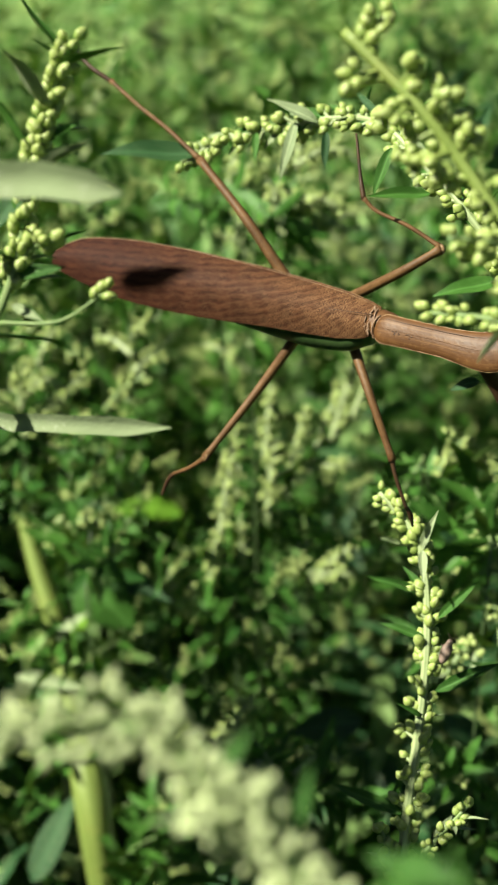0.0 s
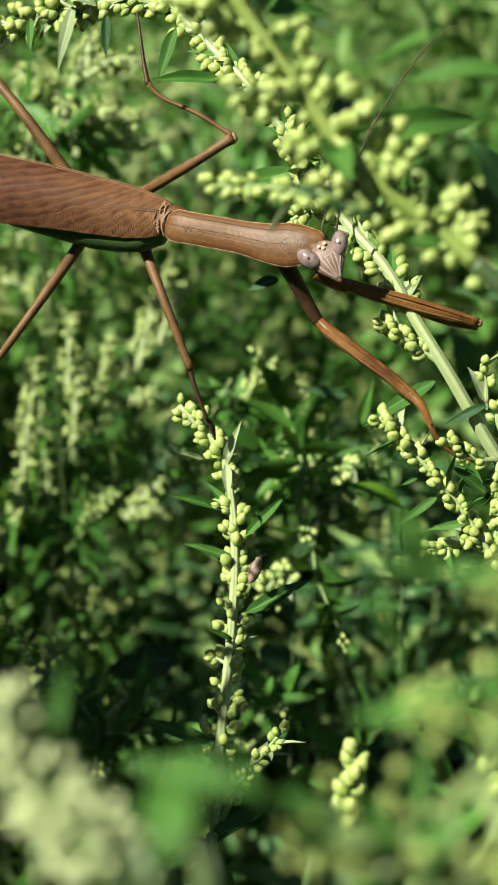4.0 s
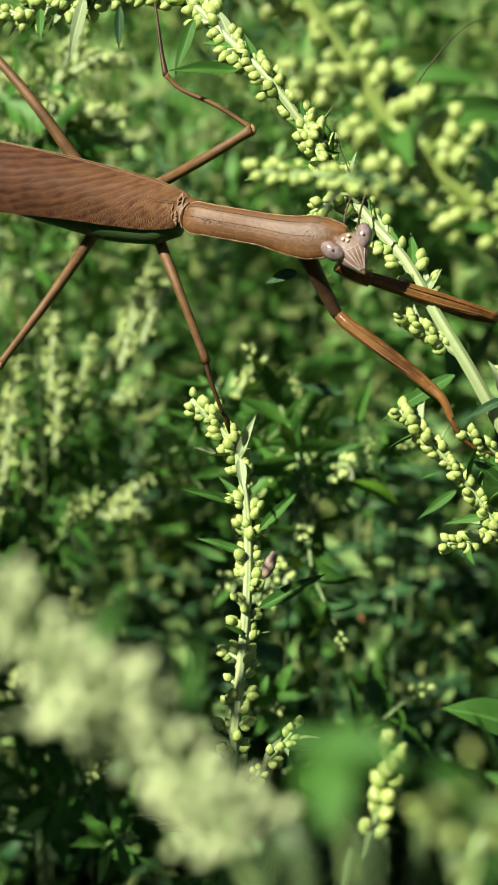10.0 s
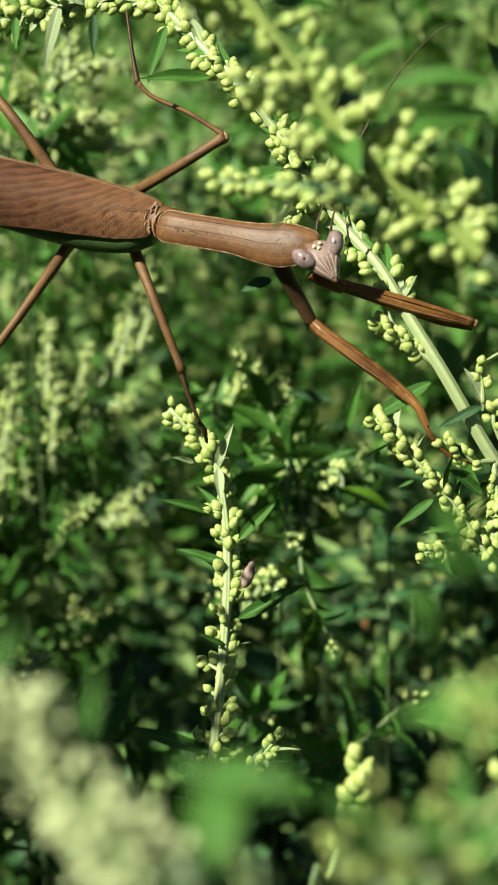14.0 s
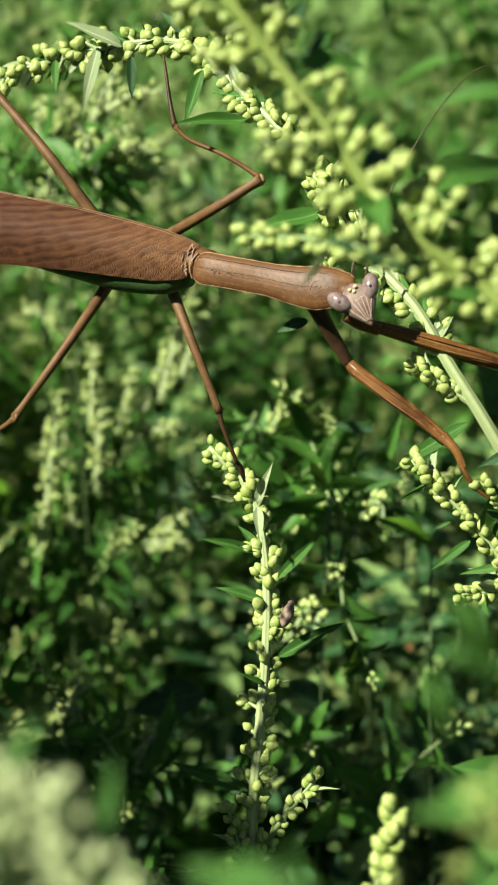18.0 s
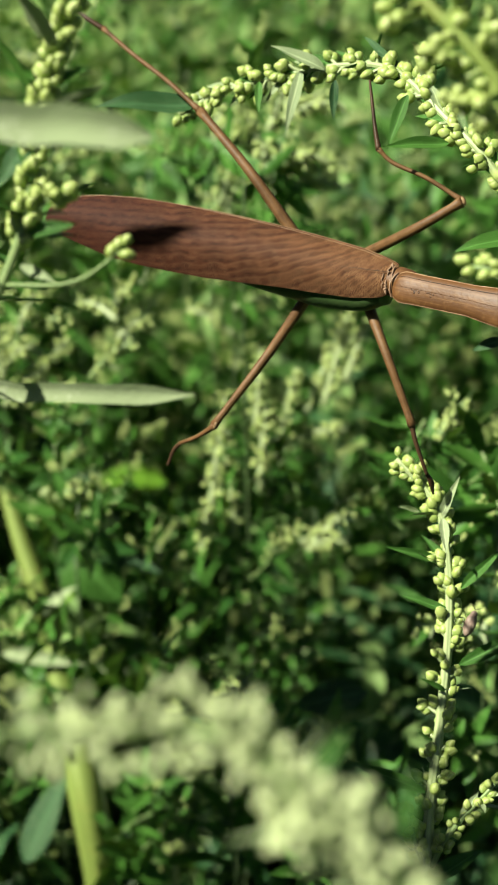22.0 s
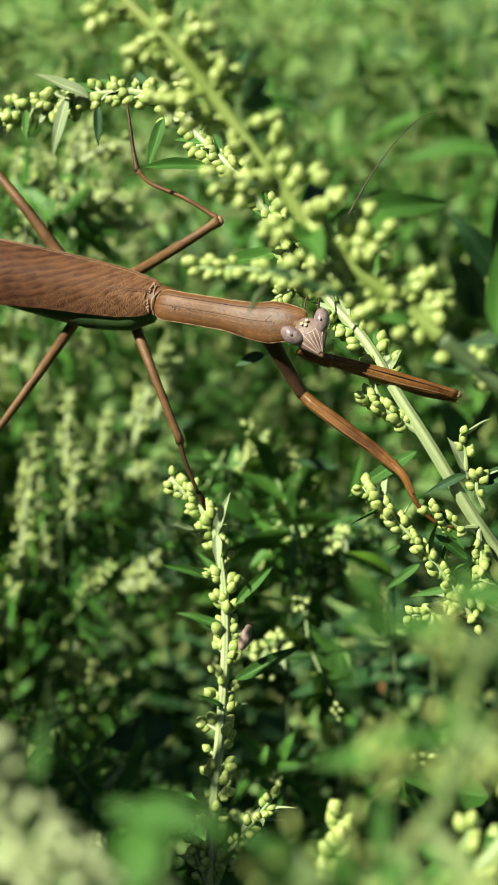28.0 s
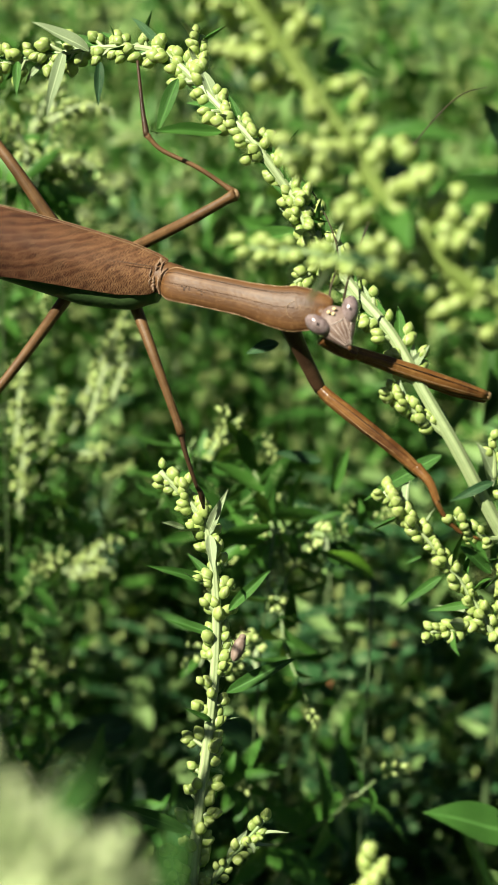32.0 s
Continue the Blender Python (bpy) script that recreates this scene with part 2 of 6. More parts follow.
BELLY = chitin("abdomen_green", (0.022, 0.050, 0.014), (0.052, 0.095, 0.030), (0.10, 0.15, 0.06), 500, 0.45)
THREAD = chitin("antenna_brown", (0.030, 0.024, 0.014), (0.075, 0.055, 0.030), (0.10, 0.08, 0.05), 2000)


def wing_material():
    """Closed forewing: brown membrane between a fine net of veins; UV holds lengths in millimetres."""
    m, t, b = material("mantis_forewing", 0.6, 0.0, 0.06)
    calc = lambda op, *v: node(t, "ShaderNodeMath", list(enumerate(v)), operation=op).outputs[0]
    uv = node(t, "ShaderNodeTexCoord").outputs["UV"]
    sep = node(t, "ShaderNodeSeparateXYZ", [(0, uv)])
    u, v = sep.outputs[0], sep.outputs[1]
    # veins run slantwise from the shoulder and level out along the wing
    bend = calc("SUBTRACT", 1.0, calc("EXPONENT", calc("MULTIPLY", u, -1 / 15)))
    w = calc("ADD", calc("ADD", v, calc("ADD", calc("MULTIPLY", bend, 17.0), calc("MULTIPLY", u, 0.06))), calc("MULTIPLY", noise_of(t, uv, 0.30, 3), 2.0))
    wave = calc("SINE", calc("MULTIPLY", w, 4.6))
    long = ramp(t, wave, [(0.80, (0, 0, 0)), (0.99, (1, 1, 1))])
    net_at = node(t, "ShaderNodeCombineXYZ", [(0, calc("MULTIPLY", u, 2.9)), (1, calc("MULTIPLY", w, 1.5))]).outputs[0]
    cell = node(t, "ShaderNodeTexVoronoi", [("Vector", net_at), ("Scale", 1.0), ("Randomness", 1.0)], feature="DISTANCE_TO_EDGE", voronoi_dimensions="2D").outputs["Distance"]
    net = ramp(t, cell, [(0.04, (0.8, 0.8, 0.8)), (0.18, (0, 0, 0))])
    # rows of short cross veins between the long ones, each row offset from the next
    row = calc("FLOOR", calc("MULTIPLY", w, 1.46))
    stroke = calc("SINE", calc("ADD", calc("ADD", calc("MULTIPLY", u, 15.0), calc("MULTIPLY", w, 6.0)), calc("ADD", calc("MULTIPLY", row, 2.1), calc("MULTIPLY", noise_of(t, uv, 1.2, 2), 6.0))))
    net = calc("MAXIMUM", calc("MULTIPLY", net, 0.7), calc("MULTIPLY", ramp(t, stroke, [(0.25, (0, 0, 0)), (0.85, (0.95, 0.95, 0.95))]), calc("SUBTRACT", 1.0, calc("MULTIPLY", long, 0.8))))
    near = ramp(t, calc("MULTIPLY", u, 1 / 60), [(0.0, (0.95, 0.95, 0.95)), (0.16, (0.8, 0.8, 0.8)), (0.36, (0.58, 0.58, 0.58)), (0.9, (0.26, 0.26, 0.26))])
    patch = ramp(t, noise_of(t, uv, 0.3, 4), [(0.35, (0, 0, 0)), (0.7, (1, 1, 1))])
    skin = mix(t, near, mix(t, patch, (0.022, 0.006, 0.005), (0.050, 0.014, 0.009)), mix(t, patch, (0.052, 0.020, 0.010), (0.092, 0.037, 0.016)))
    # broad darker bands along the outer half
    band = ramp(t, calc("SINE", calc("ADD", calc("MULTIPLY", w, 4.6), 3.6)), [(0.0, (0, 0, 0)), (0.85, (0.80, 0.80, 0.80))])
    band = calc("MULTIPLY", band, ramp(t, calc("MULTIPLY", u, 1 / 60), [(0.05, (0.5, 0.5, 0.5)), (0.4, (1, 1, 1))]))
    band = mix(t, ramp(t, noise_of(t, uv, 0.42, 3), [(0.38, (0, 0, 0)), (0.62, (1, 1, 1))]), (0.2, 0.2, 0.2), band, "MIX")
    skin = mix(t, band, skin, (0.017, 0.006, 0.005))
    vein = mix(t, near, (0.046, 0.020, 0.015), (0.340, 0.190, 0.090))
    spread = ramp(t, noise_of(t, uv, 0.55, 3), [(0.35, (0.35, 0.35, 0.35)), (0.62, (1, 1, 1))])
    col = mix(t, calc("MULTIPLY", calc("MULTIPLY", calc("MULTIPLY", net, near), spread), calc("SUBTRACT", 1.0, calc("MULTIPLY", band, 0.55))), skin, vein)
    col = mix(t, calc("MULTIPLY", long, calc("MULTIPLY", near, 0.35)), col, vein)
    t.links.new(col, b.inputs["Base Color"])
    bump(t, b, net, 0.18, 0.00008)
    return m


WING = wing_material()


def eye_material():
    m, t, b = material("mantis_eye", 0.18)
    obj = node(t, "ShaderNodeTexCoord").outputs["Object"]
    fine = noise_of(t, obj, 1400, 3)
    col = ramp(t, fine, [(0.35, (0.15, 0.105, 0.100)), (0.7, (0.27, 0.205, 0.195))])
    t.links.new(col, b.inputs["Base Color"])
    b.inputs["Coat Weight"].default_value = 0.6
    return m


EYE = eye_material()
PUPIL = chitin("eye_spot", (0.012, 0.008, 0.008), (0.03, 0.02, 0.02), (0.04, 0.03, 0.03))
OCELLUS = chitin("ocellus", (0.66, 0.52, 0.24), (0.78, 0.66, 0.38), (0.8, 0.7, 0.5), 300, 0.25)
BUGSKIN = chitin("bug_brown", (0.13, 0.085, 0.062), (0.28, 0.205, 0.160), (0.42, 0.34, 0.28), 1800)


def soil_material():
    m, t, b = material("soil", 0.9)
    obj = node(t, "ShaderNodeTexCoord").outputs["Object"]
    big, fine = noise_of(t, obj, 6, 5), noise_of(t, obj, 90, 4, 0.7)
    col = mix(t, ramp(t, fine, [(0.4, (0, 0, 0)), (0.7, (1, 1, 1))]), (0.014, 0.012, 0.008), (0.045, 0.036, 0.020))
    col = mix(t, ramp(t, big, [(0.5, (0, 0, 0)), (0.7, (0.6, 0.6, 0.6))]), col, (0.055, 0.075, 0.028))
    t.links.new(col, b.inputs["Base Color"])
    bump(t, b, fine, 0.8, 0.02)
    return m


SOIL = soil_material()


# ---------------------------------------------------------------- builders
def mesh_from(bm, name):
    me = bpy.data.meshes.new(name)
    bm.to_mesh(me)
    bm.free()
    for p in me.polygons:
        p.use_smooth = True
    return me


def part(name, data, mat, parent, label=""):
    """One mesh object under a thing or under a part, in its parent's space."""
    me = mesh_from(data, name) if isinstance(data, bmesh.types.BMesh) else data
    if mat is not None and not me.materials:
        me.materials.append(mat)
    ob = new(name, me)
    ob.parent = parent
    return tagged(ob, label) if label else ob


def thing(name, at, label, category, group="", kind=""):
    ob = new(name)
    ob.location = at
    ob.empty_display_size = 0.01
    return tagged(ob, label, category, group, kind)


def smooth_line(points, n):
    """n + 1 points on a Catmull-Rom line through the given ones."""
    p = [Vector(q) for q in points]
    p = [p[0] * 2 - p[1], *p, p[-1] * 2 - p[-2]]
    out = []
    spans = len(p) - 3
    for k in range(n + 1):
        u = k / n * spans
        i = min(int(u), spans - 1)
        u -= i
        a, b, c, d = p[i : i + 4]
        out.append(0.5 * (2 * b + (c - a) * u + (2 * a - 5 * b + 4 * c - d) * u * u + (3 * b - a - 3 * c + d) * u**3))
    return out


def frames_along(pts, up=None):
    """Tangent, side and normal at every point, carried along without twist."""
    out, nrm = [], up
    for k, q in enumerate(pts):
        t = (pts[min(k + 1, len(pts) - 1)] - pts[max(k - 1, 0)]).normalized()
        if nrm is None:
            nrm = t.orthogonal()
        nrm = (nrm - t * nrm.dot(t)).normalized()
        out.append((t, t.cross(nrm).normalized(), nrm))
    return out


def lerp_table(table, s):
    for (a, va), (b, vb) in zip(table, table[1:]):
        if s <= b:
            return va + (vb - va) * (0 if b == a else max(0, (s - a) / (b - a)))
    return table[-1][1]


def add_tube(bm, pts, radius, sides=8, flat=1.0, up=None, caps=True, ridge=0.0):
    """A tube along pts; radius(s) in metres; flat: thickness along the normal as a share of the width."""
    uvl = bm.loops.layers.uv.verify()
    fr, rings, n = frames_along(pts, up), [], len(pts) - 1
    for k, (q, (t, s, m)) in enumerate(zip(pts, fr)):
        r = radius(k / n)
        ring = []
        for j in range(sides):
            a = 2 * math.pi * j / sides
            d = r * (1 + ridge * math.cos(7 * a + 1.2))
            ring.append(bm.verts.new(q + s * (math.cos(a) * d) + m * (math.sin(a) * d * flat)))
        rings.append(ring)
    for k in range(n):
        for j in range(sides):
            f = bm.faces.new((rings[k][j], rings[k][(j + 1) % sides], rings[k + 1][(j + 1) % sides], rings[k + 1][j]))
            for loop, (u, v) in zip(f.loops, ((j, k), (j + 1, k), (j + 1, k + 1), (j, k + 1))):
                loop[uvl].uv = (u / sides, v / n)
    if caps:
        bm.faces.new(rings[0][::-1])
        bm.faces.new(rings[-1])
    return bm


def tube(points, radius, n=14, sides=8, flat=1.0, up=None, ridge=0.0):
    table = radius if isinstance(radius, list) else [(0, radius), (1, radius)]
    return add_tube(bmesh.new(), smooth_line(points, n), lambda s: lerp_table(table, s), sides, flat, up, True, ridge)


def blob(centre, axes, segs=16, rings=10):
    """An ellipsoid; axes: three half-axis vectors."""
    bm = bmesh.new()
    bmesh.ops.create_uvsphere(bm, u_segments=segs, v_segments=rings, radius=1)
    m = Matrix([Vector(a) for a in axes]).transposed()
    for v in bm.verts:
        v.co = m @ v.co + Vector(centre)
    return bm


# leaf: blade along +y from the origin, face towards +z, length 1
def leaf_mesh(name, width, bend, fold, teeth=0, twist=0.0, seed=0, thick=0.012, n=12):
    rng = random.Random(seed)
    bm = bmesh.new()
    uvl = bm.loops.layers.uv.verify()
    rows = []
    for k in range(n + 1):
        s = k / n
        w = width * (math.sin(math.pi * min(1, s * 1.02) ** 0.8) ** 0.85) * (1 - 0.25 * s) + 0.012 * (1 - s)
        if teeth:
            w *= 1 + 0.35 * math.sin(s * teeth * 2 * math.pi + 1) * (1 - s)
        z = -bend * s * s + 0.02 * math.sin(7 * s + seed)
        tw = twist * s
        row = []
        for u in (-1, -0.5, 0, 0.5, 1):
            x, h = u * w, fold * w * abs(u) - 0.04 * w * (u == 0) + 0.03 * w * math.sin(9 * s + 5 * u + seed)
            row.append(Vector((x * math.cos(tw) - h * math.sin(tw), s * (1 - 0.25 * bend * s), z + h * math.cos(tw) + x * math.sin(tw))))
        rows.append(row)
    for side in (0, 1):
        vs = [[bm.verts.new(p - Vector((0, 0, thick * side * (0.3 + (i == 2))))) for i, p in enumerate(r)] for r in rows]
        for k in range(n):
            for j in range(4):
                ids = ((k, j), (k, j + 1), (k + 1, j + 1), (k + 1, j))
                ids = ids[::-1] if side else ids
                f = bm.faces.new([vs[p][q] for p, q in ids])
                for loop, (p, q) in zip(f.loops, ids):
                    loop[uvl].uv = (q / 2, p / n)
    return mesh_from(bm, name)


def lobed_leaf_mesh(name, lobes, seed):
    """A cut leaf: narrow pointed lobes on a midrib."""
    rng = random.Random(seed)
    bm = bmesh.new()

    def lobe(base, way, length, width):
        side, prev = Vector((-way.y, way.x, 0)), None
        for k in range(6):
            s = k / 5
            w = width * math.sin(math.pi * (0.12 + 0.88 * s)) ** 0.8 + 0.004
            c = base + way * (length * s) + Vector((0, 0, -0.12 * length * s * s))
            row = [bm.verts.new(c + side * (w * u) + Vector((0, 0, 0.35 * w * abs(u)))) for u in (-1, 0, 1)]
            low = [bm.verts.new(v.co - Vector((0, 0, 0.01))) for v in row]
            if prev:
                for (a, b), flip in ((prev, False), ):
                    for j in (0, 1):
                        bm.faces.new((a[j], a[j + 1], row[j + 1], row[j]))
                        bm.faces.new((b[j], low[j], low[j + 1], b[j + 1]))
            prev = (row, low)

    lobe(Vector((0, 0, 0)), Vector((0, 1, 0)), 1.0, 0.09)
    for k in range(lobes):
        s = 0.25 + 0.5 * k / max(1, lobes - 1)
        for sg in (-1, 1):
            a = radians(rng.uniform(35, 55)) * sg
            lobe(Vector((0, s, 0)), Vector((math.sin(a), math.cos(a), 0)), rng.uniform(0.35, 0.5) * (1.1 - 0.4 * s), 0.055)
    return mesh_from(bm, name)


LEAVES = [leaf_mesh("leaf", w, b, f, tw * 0, tw, i) for i, (w, b, f, tw) in enumerate(((0.09, 0.10, 0.35, 0.2), (0.11, 0.25, 0.5, -0.3), (0.075, 0.35, 0.3, 0.5), (0.13, 0.05, 0.4, -0.2), (0.10, -0.12, 0.6, 0.1)))]
for me in LEAVES:
    me.materials.append(LEAF)
BROAD = [leaf_mesh("leaf", 0.17, 0.15, 0.3, 0, 0.2, 11, n=14), leaf_mesh("leaf", 0.14, 0.3, 0.35, 0, -0.3, 12, n=14)]
for me in BROAD:
    me.materials.append(LEAF)
CUT = [lobed_leaf_mesh("leaf", n, n) for n in (2, 3)]
for me in CUT:
    me.materials.append(LEAF)


def remade(meshes, mat):
    out = []
    for me in meshes:
        c = me.copy()
        c.materials.clear()
        c.materials.append(mat)
        out.append(c)
    return out


LEAVES_DRY = remade(LEAVES, LEAF_DRY)
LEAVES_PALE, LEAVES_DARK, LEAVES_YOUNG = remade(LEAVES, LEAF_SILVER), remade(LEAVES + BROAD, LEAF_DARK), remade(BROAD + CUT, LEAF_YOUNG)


# bud: egg of overlapping bracts along +z from the origin, length 1
def add_bud(bm, m, seed, segs=10, rings=7):
    rng = random.Random(seed)
    uvl = bm.loops.layers.uv.verify()
    off, fat = rng.uniform(0, 6), rng.uniform(0.34, 0.41)
    rows = []
    for k in range(rings + 1):
        s = k / rings
        row = []
        for j in range(segs):
            a = 2 * math.pi * j / segs
            r = fat * math.sin(math.pi * (0.07 + 0.89 * s) ** 0.9) ** 0.7
            # scales that overlap in turns round the bud
            r *= 1 + 0.13 * (math.sin(3 * a + off + 4 * s) > 0.25) * math.sin(math.pi * s) - 0.05 * (k % 2)
            row.append(bm.verts.new(m @ Vector((r * math.cos(a), r * math.sin(a), s))))
        rows.append(row)
    for k in range(rings):
        for j in range(segs):
            f = bm.faces.new((rows[k][j], rows[k][(j + 1) % segs], rows[k + 1][(j + 1) % segs], rows[k + 1][j]))
            for loop, (u, v) in zip(f.loops, ((j, k), (j + 1, k), (j + 1, k + 1), (j, k + 1))):
                loop[uvl].uv = (u / segs, v / rings)
    for f in (bm.faces.new(rows[0][::-1]), bm.faces.new(rows[-1])):
        for loop in f.loops:
            loop[uvl].uv = (0.05, float(f.verts[0] is rows[-1][0]))


def bud_mesh(seed):
    bm = bmesh.new()
    add_bud(bm, Matrix(), seed, 12, 8)
    me = mesh_from(bm, "bud")
    me.materials.append(BUD)
    return me


BUDS = [bud_mesh(k) for k in range(5)]


def aimed(at, way, up, size):
    """A pose whose z runs along way, scaled."""
    z = way.normalized()
    x = up.cross(z)
    x = x.normalized() if x.length > 1e-6 else z.orthogonal().normalized()
    y = z.cross(x)
    return Matrix.Translation(at) @ Matrix((x, y, z)).transposed().to_4x4() @ Matrix.Scale(size, 4)


def leaf_pose(at, way, face, size, wide=1.0):
    """A pose whose y runs along way and whose z turns to face."""
    y = way.normalized()
    z = (face - y * face.dot(y))
    z = z.normalized() if z.length > 1e-6 else y.orthogonal().normalized()
    x = y.cross(z)
    return Matrix.Translation(at) @ Matrix((x, y, z)).transposed().to_4x4() @ Matrix.Diagonal((size * wide, size, size, 1))


def put_bud(parent, at, way, size, rng, mats=BUDS):
    b = part("bud", rng.choice(mats), None, parent)
    b.matrix_basis = aimed(at, way, Vector((rng.uniform(-1, 1), rng.uniform(-1, 1), 0.3)), size)


def put_leaf(parent, at, way, face, size, rng, meshes, wide=1.0, label=""):
    b = part("leaf", rng.choice(meshes), None, parent, label)
    b.matrix_basis = leaf_pose(at, way, face, size, wide)
    return b


UP = Vector((0, 0, 1))
FACING = Vector((0.0, -0.92, 0.39))      # from the insect towards the open side


def spray(parent, origin, points, r0, r1, rng, stem_mat=STEM, buds=(0.1, 1.0), step=0.0012, bud=0.0021, cluster=(1, 2), leaves=(), leaf_len=0.010, leaf_step=0.009, name="stem", n=26, reach=0.0012, bracts=0.14, massed=None, along=0.95):
    """A flowering shoot: a stem along points, buds in small clusters hugging it, narrow bracts and leaves between."""
    pts = [p - origin for p in smooth_line(points, n)]
    stout = r0 > 0.0008
    shoot = part(name, add_tube(bmesh.new(), pts, lambda s: r0 + (r1 - r0) * s, 21 if stout else 8, ridge=0.07 if stout else 0.0), stem_mat, parent)
    holder = shoot if name == "branch" else parent
    fr = frames_along(pts)
    length = sum((b - a).length for a, b in zip(pts, pts[1:]))

    def at(s):
        k = min(int(s * n), n - 1)
        return pts[k].lerp(pts[k + 1], s * n - k), fr[k]

    mass = bmesh.new() if massed else None
    if step:
        turn, count = rng.uniform(0, 6), int(length * (buds[1] - buds[0]) / step)
        for i in range(count):
            s = buds[0] + (buds[1] - buds[0]) * (i + rng.random() * 0.8) / max(1, count)
            q, (t, a, b) = at(min(s, 1))
            turn += 2.4 + rng.uniform(-0.3, 0.3)
            out = a * math.cos(turn) + b * math.sin(turn)
            # most buds sit at the two sides of the shoot, as its leaves do
            out = (out - FACING * (0.5 * out.dot(FACING))).normalized()
            r = r0 + (r1 - r0) * s
            many = rng.randint(*cluster)
            lump = 0.45 + 0.95 * abs(math.sin(s * length / 0.0042)) if massed else 1.0
            if massed:
                many = max(1, int(many * (0.3 + 0.8 * abs(math.sin(s * length / 0.0042)))))
            for j in range(many):
                if massed:
                    # buds past picking apart: joined into one piece
                    around = rng.uniform(0, 6.283)
                    d = (a * math.cos(around) + b * math.sin(around) + t * rng.uniform(-0.2, 1.0)).normalized()
                    add_bud(mass, aimed(q + d * (r + reach * lump * rng.random()) + t * rng.uniform(-1, 1) * step, d, UP, bud * rng.uniform(0.7, 1.1)), rng.randrange(999), 6, 3)
                    continue
                side, fan = t.cross(out), j - (many - 1) / 2
                d = (out * rng.uniform(0.6, 1.1) + t * (along + rng.uniform(0, 0.8)) + side * (fan * 0.9 + rng.uniform(-0.3, 0.3))).normalized()
                put_bud(holder, q + out * r * 0.85 + t * (fan * bud * 0.5) + d * reach * rng.uniform(0.05, 0.6), d, bud * rng.uniform(0.82, 1.2), rng)
            if rng.random() < bracts:
                put_leaf(holder, q, out + t * rng.uniform(0.3, 1.0), t + UP * 0.5, rng.uniform(0.003, 0.0075), rng, LEAVES_PALE if rng.random() < 0.5 else LEAVES, 1.2)
    if massed:
        tagged(part("bud_mass", mass, massed, holder), kind="stuff")
    if leaves:
        turn = rng.uniform(0, 6)
        for i in range(int(length / leaf_step)):
            s = (i + rng.random()) * leaf_step / length
            if s >= 1:
                break
            q, (t, a, b) = at(s)
            turn += 2.4 + rng.uniform(-0.5, 0.5)
            out = a * math.cos(turn) + b * math.sin(turn)
            way = out + t * rng.uniform(0.2, 0.9)
            put_leaf(parent, q, way, t + UP * 0.6 + out * 0.2, leaf_len * rng.uniform(0.6, 1.3), rng, leaves, rng.uniform(0.8, 1.2))
    return pts


# ---------------------------------------------------------------- ground
def ground():
    bm = bmesh.new()
    n, size = 60, 60.0
    grid = []
    for i in range(n + 1):
        row = []
        for j in range(n + 1):
            u, v = (2 * i / n - 1), (2 * j / n - 1)
            x, y = size * u * abs(u) ** 2, size * v * abs(v) ** 2
            z = 0.03 * noise.noise(Vector((x * 1.5, y * 1.5, 0))) + 0.01 * noise.noise(Vector((x * 9, y * 9, 4)))
            row.append(bm.verts.new((x, y, z)))
        grid.append(row)
    for i in range(n):
        for j in range(n):
            bm.faces.new((grid[i][j], grid[i + 1][j], grid[i + 1][j + 1], grid[i][j + 1]))
    ob = part("ground", bm, SOIL, None)
    tagged(ob, "dark bare soil under tall weeds", "ground", kind="structure")


ground()


# ---------------------------------------------------------------- the mantis
BASE = Vector((0.0, 0.0, 0.80))     # where forewings and pronotum meet


def rel(*pts):
    return [Vector(p) - BASE for p in pts]


